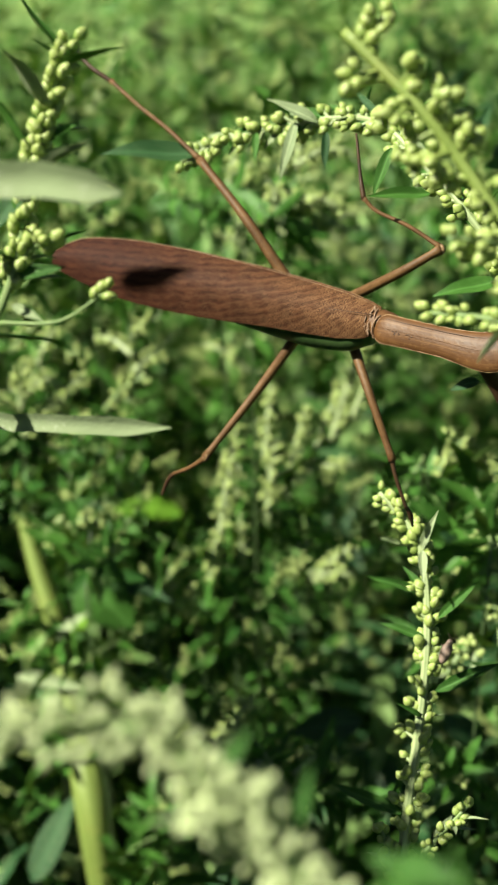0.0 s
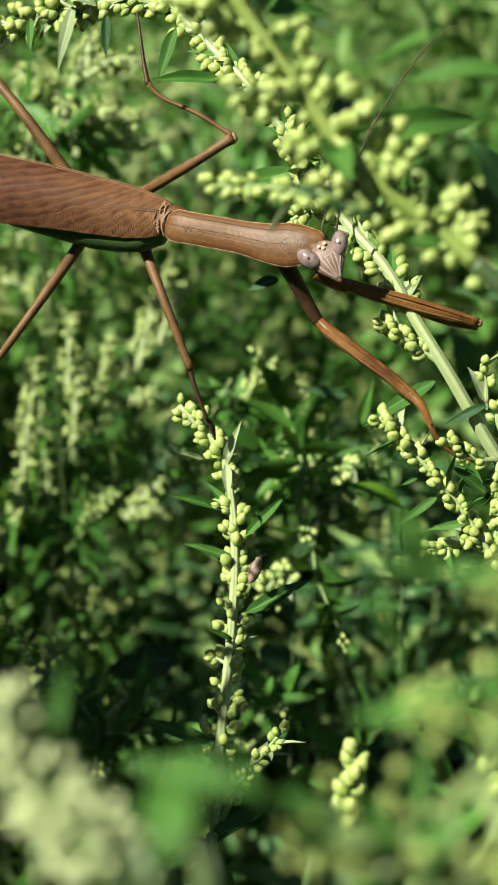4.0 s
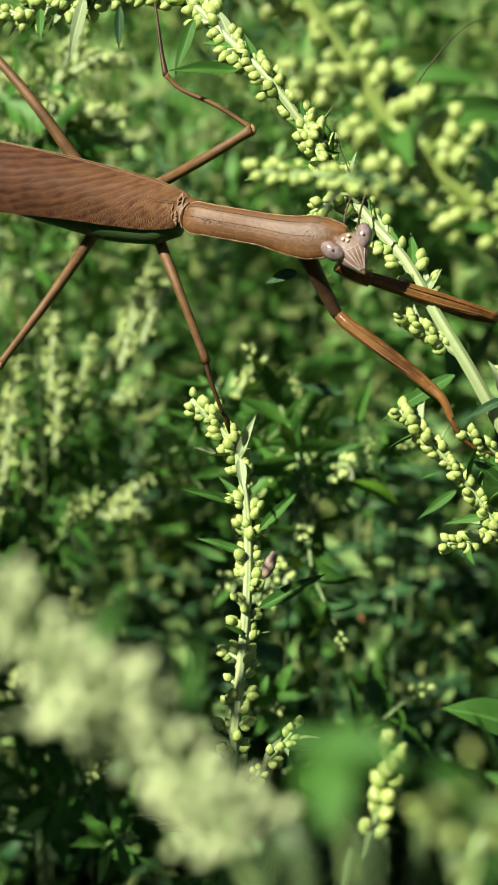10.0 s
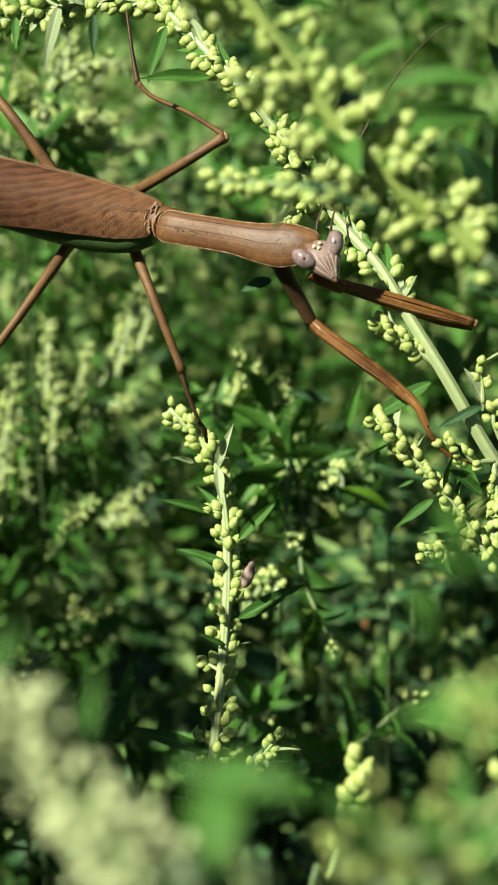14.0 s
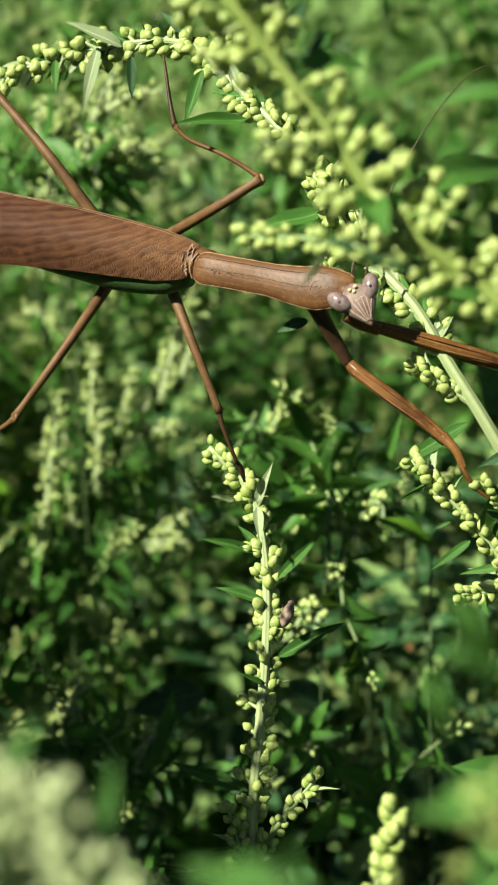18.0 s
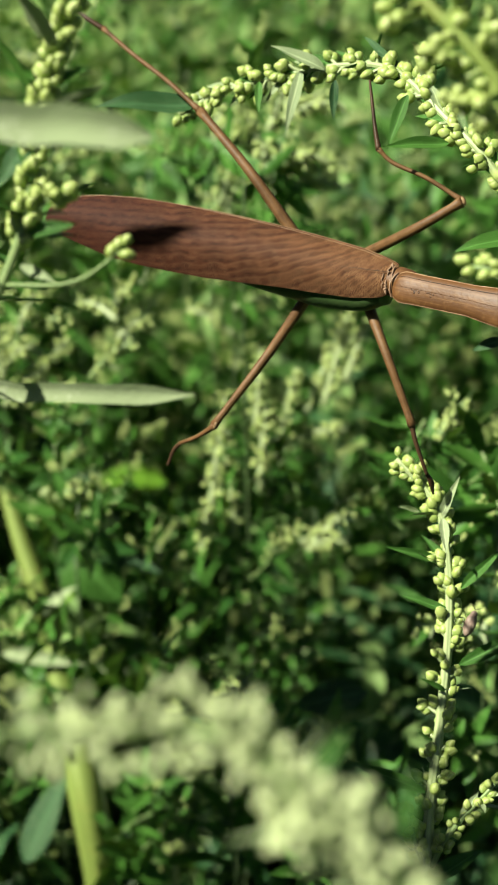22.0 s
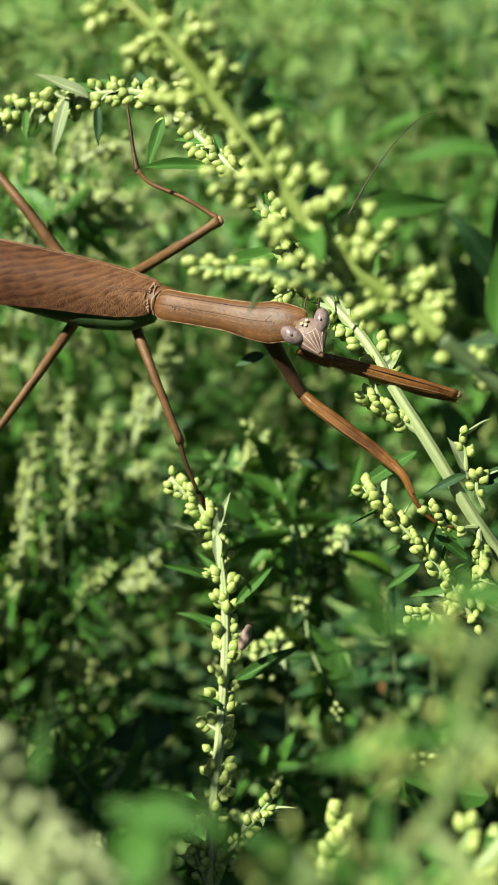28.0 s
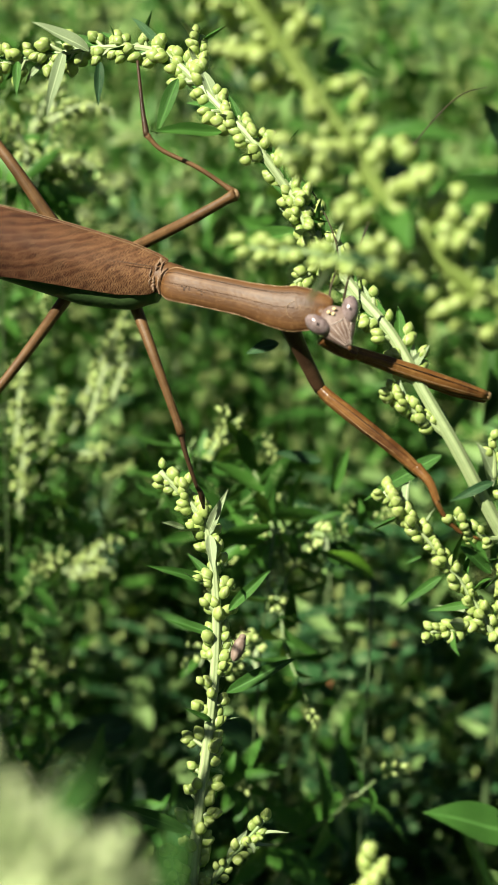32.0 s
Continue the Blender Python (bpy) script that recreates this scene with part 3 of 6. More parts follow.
def mantis():
    m = thing("praying_mantis", BASE, "brown praying mantis clinging to flowering mugwort stems", "insect")
    shoulder, wing_end = rel((-0.00040, -0.00004, 0.79991), (-0.06356, 0.01666, 0.80776))
    axis = wing_end - shoulder
    length = axis.length
    t = axis.normalized()
    across = FACING.cross(t).normalized()
    if across.z < 0:
        across = -across
    nrm = t.cross(across).normalized()
    if nrm.dot(FACING) < 0:
        nrm = -nrm
    k = length / 0.058

    def forewing(name, top, low, lift, cut):
        """A leaf-shaped shell: top and low are half widths along the wing (metres), bulged outwards by lift."""
        bm = bmesh.new()
        uvl = bm.loops.layers.uv.verify()
        n, w = 40, 14
        rows = []
        for i in range(n + 1):
            s = i / n
            a, b = lerp_table(top, s) * k, lerp_table(low, s) * k
            mid = shoulder + axis * (s * cut) + across * (0.0016 * math.sin(math.pi * s))
            rows.append([mid + across * (a + (b - a) * j / w) + nrm * (lift * math.sin(math.pi * (0.08 + 0.84 * j / w)) * (math.sin(math.pi * (0.10 + 0.85 * s)) ** 0.6) - 0.0008) for j in range(w + 1)])
        for back in (0, 1):
            vs = [[bm.verts.new(p - nrm * (0.00018 * back)) for p in r] for r in rows]
            for i in range(n):
                for j in range(w):
                    ids = ((i, j), (i + 1, j), (i + 1, j + 1), (i, j + 1))
                    ids = ids if back else ids[::-1]
                    f = bm.faces.new([vs[a][b] for a, b in ids])
                    for loop, (a, b) in zip(f.loops, ids):
                        q = rows[a][b] - shoulder
                        loop[uvl].uv = (q.dot(t) * 1000, q.dot(across) * 1000)
        wing = part(name, bm, WING, m)
        part("edge_vein", add_tube(bmesh.new(), [r[0] + nrm * 0.0001 for r in rows], lambda s: 0.00004 + 0.00005 * s, 6), RIM, wing, "thin pale margin of the wing")
        return wing

    top = [(0, 0.0020), (0.03, 0.0024), (0.1, 0.0028), (0.2, 0.0029), (0.35, 0.0030), (0.5, 0.0031), (0.6, 0.0033), (0.75, 0.0034), (0.85, 0.0031), (0.92, 0.0026), (0.97, 0.0014), (1, 0.0001)]
    low = [(0, -0.0019), (0.03, -0.0032), (0.1, -0.0043), (0.2, -0.0051), (0.3, -0.0057), (0.4, -0.0064), (0.5, -0.0069), (0.6, -0.0070), (0.7, -0.0068), (0.8, -0.0061), (0.9, -0.0046), (0.97, -0.0034), (1, -0.0024)]
    forewing("right_forewing", [(s, a + 0.0003 * (1 - s)) for s, a in top], [(s, b * 0.35) for s, b in low], 0.0016, 0.93)
    tagged(forewing("left_forewing", top, low, 0.0030, 1.0), "purple-brown forewing with a net of pale veins")
    # the green belly shows as a strip under the wing edge
    belly = [shoulder + t * 0.001 - nrm * 0.0026 - across * 0.0014, shoulder + t * 0.010 - nrm * 0.0036 - across * 0.0020, shoulder + t * 0.028 - nrm * 0.0036 - across * 0.0016, shoulder + t * 0.050 - nrm * 0.0026]
    part("abdomen", tube(belly, [(0, 0.0026), (0.15, 0.0040), (0.4, 0.0047), (0.8, 0.0034), (1, 0.0006)], 20, 16, 0.75, nrm), BELLY, m, "green flank of the swollen abdomen")
    part("thorax", blob(shoulder - nrm * 0.0014 - t * 0.0004 - across * 0.0002, (t * 0.0046, across * 0.0026, nrm * 0.0024)), THORAX, m)

    # folded collar where the wings are hinged: thin pale crumpled folds
    fold_rng = random.Random(77)
    for du, r, lo, hi in ((0.0004, 0.00013, -0.95, 0.95), (0.0011, 0.00016, -1.05, -0.25), (0.0012, 0.00014, 0.15, 1.0), (0.0017, 0.00010, -0.85, 0.2)):
        fold = []
        for i in range(9):
            q = lo + (hi - lo) * i / 8
            fold.append(shoulder + t * (du + fold_rng.uniform(-0.00022, 0.00022)) + across * (0.0023 * q) + nrm * (0.0011 * math.cos(1.35 * q) - 0.0001))
        part("wing_hinge", tube(fold, [(0, r * 0.6), (0.2, r * 1.3), (0.45, r * 0.7), (0.75, r * 1.2), (1, r * 0.8)], 28, 8), COLLAR, m, "pale folded collar")
    for q, du, sz in ((-0.98, 0.0010, 0.00036), (0.88, 0.0008, 0.00034)):
        c = shoulder + t * du + across * (0.0023 * q) + nrm * (0.0010 * math.cos(1.4 * q))
        part("hinge_pad", blob(c, (t * sz * 0.6, across * sz * 1.5 + t * sz * 0.5, nrm * sz * 0.6), 12, 8), COLLAR, m)
    # one long dark vein runs on from the collar over the wing
    vein = [shoulder + t * u + across * (0.0009 - u * 0.09) + nrm * z for u, z in ((0.0004, 0.0009), (0.002, 0.00125), (0.004, 0.00155), (0.006, 0.0018), (0.009, 0.0018))]
    part("vein", tube(vein, [(0, 0.00006), (0.6, 0.00006), (1, 0.00001)], 20, 6), SKIN_DARK, m, "long dark vein at the wing base")

    # pronotum
    line = rel((-0.00051, -0.00081, 0.79913), (0.00492, -0.00380, 0.79893), (0.01130, -0.00765, 0.79878), (0.01659, -0.01027, 0.79836), (0.02091, -0.01198, 0.79853), (0.02432, -0.01282, 0.79865))
    shape = [(0, 0.0015), (0.02, 0.0021), (0.06, 0.0026), (0.18, 0.0025), (0.42, 0.0025), (0.58, 0.0030), (0.70, 0.0034), (0.82, 0.0030), (0.95, 0.0023), (1, 0.0016)]
    pro = part("pronotum", tube(line, shape, 36, 24, 0.34, FACING), SKIN, m)
    pts = smooth_line(line, 36)
    fr = frames_along(pts, FACING)
    for sg in (-1, 1):
        edge = [q + s * (sg * lerp_table(shape, i / 36) * 0.97) + nn * 0.0001 for i, (q, (tt, s, nn)) in enumerate(zip(pts, fr))]
        part("rim", add_tube(bmesh.new(), edge, lambda s: 0.00013 + 0.00003 * math.sin(s * 150), 6), RIM, pro, "paler raised margin")
    def on_back(k, x):
        """A point on the pronotum's back, x of the half width off its middle line."""
        q, (tt, s, nn) = pts[k], fr[k]
        r = lerp_table(shape, k / 36)
        return q + s * (r * x) + nn * (0.34 * r * math.sqrt(max(0, 1 - x * x)) + 0.00003)

    def between(k, x):
        a = int(k)
        return on_back(a, x).lerp(on_back(a + 1, x), k - a)

    upper = -1 if fr[10][1].z > 0 else 1
    part("keel", add_tube(bmesh.new(), [on_back(k, 0.02) for k in range(2, 27)], lambda s: 0.00004, 6), SKIN, pro)
    part("keel", add_tube(bmesh.new(), [on_back(k, -upper * 0.64) for k in range(0, 29)], lambda s: 0.00006 * math.sin(math.pi * (0.1 + 0.8 * s)), 6), SKIN_DARK, pro, "dark line along the back")
    # the rear margin is a pale rounded rim
    rear = [pts[0].lerp(pts[1], 0.55 - 0.75 * math.cos(1.45 * q)) + fr[0][1] * (0.0021 * q) + fr[0][2] * (0.0009 * math.cos(1.3 * q) + 0.0001) for q in (-1 + 0.2 * i for i in range(11))]
    part("rim", tube(rear, 0.00012, 24, 8), COLLAR, pro, "pale rounded rear margin")
    arc = [between(24.2 + 2.6 * (1 - math.cos(a)), 0.10 + 0.40 * math.sin(a)) for a in (-1.3 + 2.6 * i / 12 for i in range(13))]
    part("groove", tube(arc, [(0, 0.00001), (0.3, 0.00005), (0.7, 0.00005), (1, 0.00001)], 24, 6), RIM, pro)
    for i in range(7):
        k = 26.2 + 0.9 * i
        chevron = [between(k, -0.12), between(k + 0.5, 0.0), between(k + 0.2, 0.14)]
        part("groove", tube(chevron, [(0, 0.00001), (0.5, 0.00004), (1, 0.00001)], 8, 6), RIM, pro)
    fleck_rng = random.Random(78)
    for i in range(13):
        k, x = fleck_rng.uniform(4.5, 9.0), upper * fleck_rng.uniform(0.05, 0.32)
        c = between(k, x) - fr[6][2] * 0.00001
        sz = fleck_rng.uniform(0.00008, 0.00016)
        part("blotch", blob(c, (fr[6][0] * sz * 1.3, fr[6][1] * sz, fr[6][2] * 0.00003), 8, 6), BLOTCH, pro)
    part("neck", tube(rel((0.02263, -0.01188, 0.79824), (0.02415, -0.01322, 0.79771), (0.02499, -0.01382, 0.79734)), 0.0016, 6, 10), SKIN, m)

    # head: broad between the eyes, tapering to the mouth
    en, ef, mouth = rel((0.02208, -0.01569, 0.79713), (0.02690, -0.01453, 0.79934), (0.02602, -0.01794, 0.79446))
    crown = (en + ef) / 2
    hx, hy = (ef - en), (mouth - crown)
    hx_n = hx.normalized()
    hy_n = (hy - hx_n * hy.dot(hx_n)).normalized()
    hz = hx_n.cross(hy_n)
    if hz.dot(FACING) < 0:
        hz = -hz
    half, tall = hx.length / 2, hy.length
    bm = bmesh.new()
    bmesh.ops.create_uvsphere(bm, u_segments=28, v_segments=20, radius=1)
    for v in bm.verts:
        x, y, z = v.co
        d = (y + 0.42) / 1.42                     # 0 at the crown, 1 at the mouth
        w = lerp_table([(-0.5, 0.7), (0.0, 1.14), (0.2, 1.10), (0.5, 0.78), (0.8, 0.46), (1.0, 0.26)], d)
        v.co = hx_n * (x * w * half * 0.98) + hy_n * (y * tall * 0.72 + 0.30 * tall) + hz * (z * half * (0.52 - 0.22 * max(0, d)) - 0.0002)
    head = part("head", bm, FACE, m, "pinkish-brown triangular head")
    head.location = crown
    for sg in (-1, 1):
        c = hx_n * (sg * half * 0.93) - hy_n * 0.0001 + hz * 0.0003
        eye = part("compound_eye", blob(c, (hx_n * 0.00128 + hy_n * 0.0003 * sg, hy_n * 0.00192 - hx_n * 0.0008 * sg, hz * 0.0015), 24, 16), EYE, head, "glossy grey-pink bulging compound eye")
        d = (FACING * 1.0 + hx_n * 0.06).normalized()
        part("pupil_spot", blob(c + d * 0.00142 - hx_n * 0.0002, (hx_n * 0.00022, hy_n * 0.00026, d * 0.00022), 8, 6), PUPIL, eye)
    for dx, dy in ((-0.5, -0.85), (0.45, -0.95), (-0.05, -0.35)):
        part("ocellus", blob(hy_n * (dy * 0.001) + hx_n * (dx * 0.001) + hz * 0.00122, (hx_n * 0.00027, hy_n * 0.00025, hz * 0.00016), 12, 8), OCELLUS, head, "tiny pale ocellus")

    def on_face(x, y, lift=0.00002):
        """A point on the face: x of its half width, y from crown (0) to mouth (1)."""
        w = lerp_table([(-0.5, 0.7), (0.0, 1.14), (0.2, 1.10), (0.5, 0.78), (0.8, 0.46), (1.0, 0.26)], y)
        r = math.sqrt(max(0.0, 1 - (y * 1.42 - 0.42) ** 2))
        z = math.sqrt(max(0.0, 1 - x * x)) * r
        return hx_n * (x * r * w * half * 0.98) + hy_n * ((y * 1.42 - 0.42) * tall * 0.72 + 0.30 * tall) + hz * (z * half * (0.52 - 0.22 * y) - 0.0002 + lift)

    # ridges and furrows draw together towards the mouth
    for x, mat, r in ((-0.80, FACE_LINE, 0.00008), (-0.62, THORAX, 0.00004), (-0.46, FACE_LINE, 0.00007), (-0.30, THORAX, 0.00004), (-0.14, FACE_LINE, 0.00006), (0.04, THORAX, 0.00004), (0.20, FACE_LINE, 0.00006), (0.36, THORAX, 0.00004), (0.50, FACE_LINE, 0.00007), (0.66, THORAX, 0.00004), (0.82, FACE_LINE, 0.00008)):
        part("face_ridge", tube([on_face(x * (0.8 + 0.1 * math.sin(9 * x + 5 * y)), y) for y in (0.14, 0.3, 0.45, 0.6, 0.75, 0.88)], [(0, r * 0.3), (0.3, r), (1, r * 0.7)], 12, 6), mat, head)
    part("face_ridge", tube([on_face(x, 0.15 + 0.05 * math.cos(4 * x)) for x in (-0.6, -0.3, 0, 0.3, 0.6)], [(0, 0.00002), (0.5, 0.00007), (1, 0.00002)], 12, 6), FACE_LINE, head)
    part("labrum", blob(hy_n * tall * 0.97, (hx_n * 0.0003, hy_n * 0.0004, hz * 0.0003), 12, 8), THORAX, head)
    # antennae
    a1 = [p - crown for p in rel((0.02603, -0.01022, 0.79953), (0.02680, -0.00999, 0.80374), (0.03014, -0.00689, 0.81263), (0.03594, -0.00199, 0.82154), (0.04172, 0.00156, 0.82729), (0.04618, 0.00326, 0.82867))]
    part("antenna", tube(a1, [(0, 0.00026), (0.1, 0.00018), (1, 0.00006)], 30, 6), THREAD, head, "long dark thread-like antenna")
    a2 = [p - crown for p in rel((0.02411, -0.01000, 0.79900), (0.02411, -0.00953, 0.80116), (0.02531, -0.00443, 0.80530), (0.02276, 0.00453, 0.81068), (0.01816, 0.01541, 0.81531))]
    part("antenna", tube(a2, [(0, 0.00026), (0.1, 0.00018), (1, 0.00006)], 30, 6), THREAD, head, "long dark thread-like antenna")

    def leg(name, pieces, label=""):
        """pieces: (name, points, radii, flatness, material); the first carries the rest."""
        top = None
        for nm, pts, radii, flat, mat in pieces:
            ob = part(nm, tube(pts, radii, 18, 28 if mat == SKIN_RAPT else 10, flat, FACING, 0.06 if mat == SKIN_RAPT else 0.0), mat, m if top is None else top, label if top is None else "")
            if top is not None and mat in (SKIN_LEG, SKIN_DARK) and nm == "tibia":
                r = radii[0][1] * 1.15
                part("knee", blob(pts[0], ((pts[1] - pts[0]).normalized() * r, Vector((0, r * 0.9, 0)), Vector((0, 0, r))), 12, 8), RIM, top)
            top = top or ob
        return top

    # raptorial forelegs
    near = leg("foreleg", [
        # shade on this coxa is put into its darker skin colour
        ("coxa", rel((0.01814, -0.01008, 0.79619), (0.02076, -0.00884, 0.79072), (0.02363, -0.00845, 0.78534)), [(0, 0.0015), (0.3, 0.00125), (0.9, 0.0010), (1, 0.0009)], 0.8, SKIN_DARK),
        ("femur", rel((0.02345, -0.00831, 0.78567), (0.02539, -0.00999, 0.78434), (0.03065, -0.01288, 0.78120), (0.03542, -0.01549, 0.77821), (0.03772, -0.01708, 0.77656)), [(0, 0.0008), (0.12, 0.00098), (0.4, 0.00108), (0.75, 0.00095), (1, 0.0008)], 0.8, SKIN_RAPT),
        ("tibia", rel((0.03752, -0.01713, 0.77695), (0.03935, -0.01891, 0.77539), (0.04056, -0.02000, 0.77283)), [(0, 0.0009), (0.3, 0.0007), (1, 0.0005)], 0.8, SKIN_RAPT),
        ("tarsus", rel((0.04039, -0.01993, 0.77299), (0.04185, -0.02028, 0.77059), (0.04410, -0.02050, 0.76850), (0.04710, -0.02015, 0.76721)), [(0, 0.00042), (0.5, 0.00030), (1, 0.00024)], 1, SKIN_RAPT),
    ], "reddish-brown raptorial foreleg")
    far = leg("foreleg", [
        ("coxa", rel((0.02334, -0.01163, 0.79465), (0.02570, -0.01144, 0.79299), (0.02817, -0.01105, 0.79181)), [(0, 0.0014), (0.5, 0.0012), (1, 0.0010)], 0.8, SKIN_RAPT),
        ("femur", rel((0.02747, -0.01085, 0.79229), (0.03098, -0.01086, 0.79121), (0.03674, -0.01075, 0.78936), (0.04298, -0.01068, 0.78743), (0.04812, -0.01041, 0.78596)), [(0, 0.0009), (0.15, 0.0010), (0.5, 0.00122), (0.8, 0.00108), (1, 0.0007)], 0.8, SKIN_RAPT),
        ("tibia", rel((0.04817, -0.00957, 0.78533), (0.04319, -0.00922, 0.78614), (0.03602, -0.00908, 0.78804)), [(0, 0.0008), (0.5, 0.0008), (1, 0.0003)], 0.8, SKIN_RAPT),
    ], "reddish-brown raptorial foreleg")
    for femur_pts, holder in ((rel((0.02539, -0.00999, 0.78434), (0.03542, -0.01549, 0.77821)), near), (rel((0.03098, -0.01086, 0.79121), (0.04659, -0.01044, 0.78643)), far)):
        a, b = femur_pts
        d = (b - a).normalized()
        side = d.cross(FACING).normalized()
        for off, mt in ((0.0006, RIM), (-0.0002, SKIN_DARK)):
            part("stripe", tube([a + side * off + FACING * 0.0010, a.lerp(b, 0.5) + side * off * 1.3 + FACING * 0.00115, b + side * off * 0.8 + FACING * 0.0009], [(0, 0.00003), (0.5, 0.00007), (1, 0.00003)], 10, 6), mt, holder)
        part("knee", blob(b + d * 0.0017, (d * 0.0006, side * 0.0007, FACING * 0.0006), 10, 8), RIM, holder)

    # walking legs
    leg("middle_leg", [
        ("femur", rel((-0.00659, 0.00841, 0.79621), (-0.00208, -0.00050, 0.78833), (0.00299, -0.00554, 0.77645)), [(0, 0.0011), (0.35, 0.00085), (0.93, 0.00062), (1, 0.0008)], 1, SKIN_LEG),
        ("tibia", rel((0.00281, -0.00536, 0.77688), (0.00361, -0.00624, 0.77377), (0.00562, -0.00688, 0.76806)), [(0, 0.0007), (0.2, 0.00042), (1, 0.0003)], 1, SKIN_DARK),
        ("tarsus", rel((0.00543, -0.00670, 0.76849), (0.00620, -0.00629, 0.76682), (0.00663, -0.00524, 0.76405)), [(0, 0.0003), (0.6, 0.0005), (1, 0.0002)], 1, SKIN_DARK),
    ], "slender brown walking leg")
    leg("middle_leg", [
        ("femur", rel((-0.00842, 0.01113, 0.79999), (0.00279, 0.00422, 0.80732), (0.00998, 0.00385, 0.81169)), [(0, 0.0010), (0.35, 0.0009), (0.9, 0.00075), (1, 0.0010)], 1, SKIN_LEG),
        ("tibia", rel((0.01016, 0.00392, 0.81185), (0.00428, 0.00578, 0.81518), (-0.00119, 0.00736, 0.81733), (-0.00363, 0.00824, 0.81941)), [(0, 0.0006), (0.1, 0.00038), (0.9, 0.00034), (1, 0.0005)], 1, SKIN_LEG),
        ("tarsus", rel((-0.00363, 0.00817, 0.81925), (-0.00435, 0.00965, 0.82274), (-0.00498, 0.01142, 0.82690), (-0.00543, 0.01265, 0.82981)), [(0, 0.0005), (0.4, 0.0003), (1, 0.0002)], 1, SKIN_DARK),
    ], "slender brown walking leg")
    leg("hind_leg", [
        ("femur", rel((-0.01500, 0.01130, 0.79514), (-0.02219, 0.00066, 0.78581), (-0.03090, -0.00396, 0.77494)), [(0, 0.0011), (0.3, 0.0009), (0.93, 0.0006), (1, 0.0008)], 1, SKIN_LEG),
        ("tibia", rel((-0.03071, -0.00396, 0.77494), (-0.03404, -0.00283, 0.77234), (-0.03765, -0.00146, 0.77033)), [(0, 0.0007), (0.2, 0.00045), (1, 0.00035)], 1, SKIN_LEG),
        ("tarsus", rel((-0.03745, -0.00142, 0.77043), (-0.03887, -0.00098, 0.76883), (-0.04017, -0.00114, 0.76584)), [(0, 0.0004), (0.6, 0.0004), (1, 0.0003)], 1, SKIN_DARK),
    ], "slender brown walking leg")
    leg("hind_leg", [
        ("femur", rel((-0.01661, 0.01378, 0.80099), (-0.02663, 0.01813, 0.81386), (-0.03672, 0.02653, 0.82315)), [(0, 0.0012), (0.35, 0.00095), (0.9, 0.0007), (1, 0.0009)], 1, SKIN_LEG),
        ("tibia", rel((-0.03651, 0.02645, 0.82296), (-0.04324, 0.02975, 0.82812), (-0.04985, 0.03270, 0.83243), (-0.05604, 0.03571, 0.83690)), [(0, 0.0007), (0.1, 0.00045), (0.95, 0.0004), (1, 0.0006)], 1, SKIN_LEG),
        ("tarsus", rel((-0.05582, 0.03562, 0.83670), (-0.05994, 0.03667, 0.83918), (-0.06308, 0.03875, 0.84146), (-0.06659, 0.04073, 0.84348)), [(0, 0.0005), (0.5, 0.0004), (1, 0.0003)], 1, SKIN_DARK),
    ], "slender brown walking leg")


mantis()


# ---------------------------------------------------------------- mugwort close to the insect
def vec(*pts):
    return [Vector(p) for p in pts]


def rooted(points, lean=0.0):
    """Adds the unseen foot of a shoot: from its lower end down to the ground, at the front of the list."""
    a, b = Vector(points[0]), Vector(points[1])
    d = (a - b).normalized()
    d = (d * 0.45 - UP * 0.9).normalized()
    c = a + d * 0.035
    foot = Vector((c.x + d.x * 0.10 + lean, c.y + max(-0.02, min(0.05, d.y * 0.1)) + 0.01, -0.01))
    mid = Vector((c.x * 0.5 + foot.x * 0.5 + d.x * 0.03, c.y * 0.5 + foot.y * 0.5, c.z * 0.5))
    return [foot, mid, c, *[Vector(p) for p in points]]


def stalk(points, label, seed, group="mugwort plants", leafy=True, low_mat=STEM, **kw):
    """A plant of its own: a bare lower stem down to the ground and a flowering shoot."""
    rng = random.Random(seed)
    full = rooted(points)
    foot = Vector(full[0])
    m = thing("mugwort", foot, label, "plant", group)
    spans = len(full) - 1
    low = [p - foot for p in smooth_line(full, spans * 8)[: 3 * 8 + 1]]
    r0 = kw.get("r0", 0.001)
    part("lower_stem", add_tube(bmesh.new(), low, lambda s: r0 * (1.5 - 0.5 * s), 8), low_mat, m)
    fr = frames_along(low)
    for k in range(9, 25, 2) if leafy else ():
        (t, a, b), an = fr[k], k * 2.4
        out = a * math.cos(an) + b * math.sin(an)
        put_leaf(m, low[k], out + t * 0.5, UP + t, rng.uniform(0.012, 0.024), rng, LEAVES + CUT, 1.2)
    spray(m, foot, vec(*points), rng=rng, **kw)
    return m, foot, rng


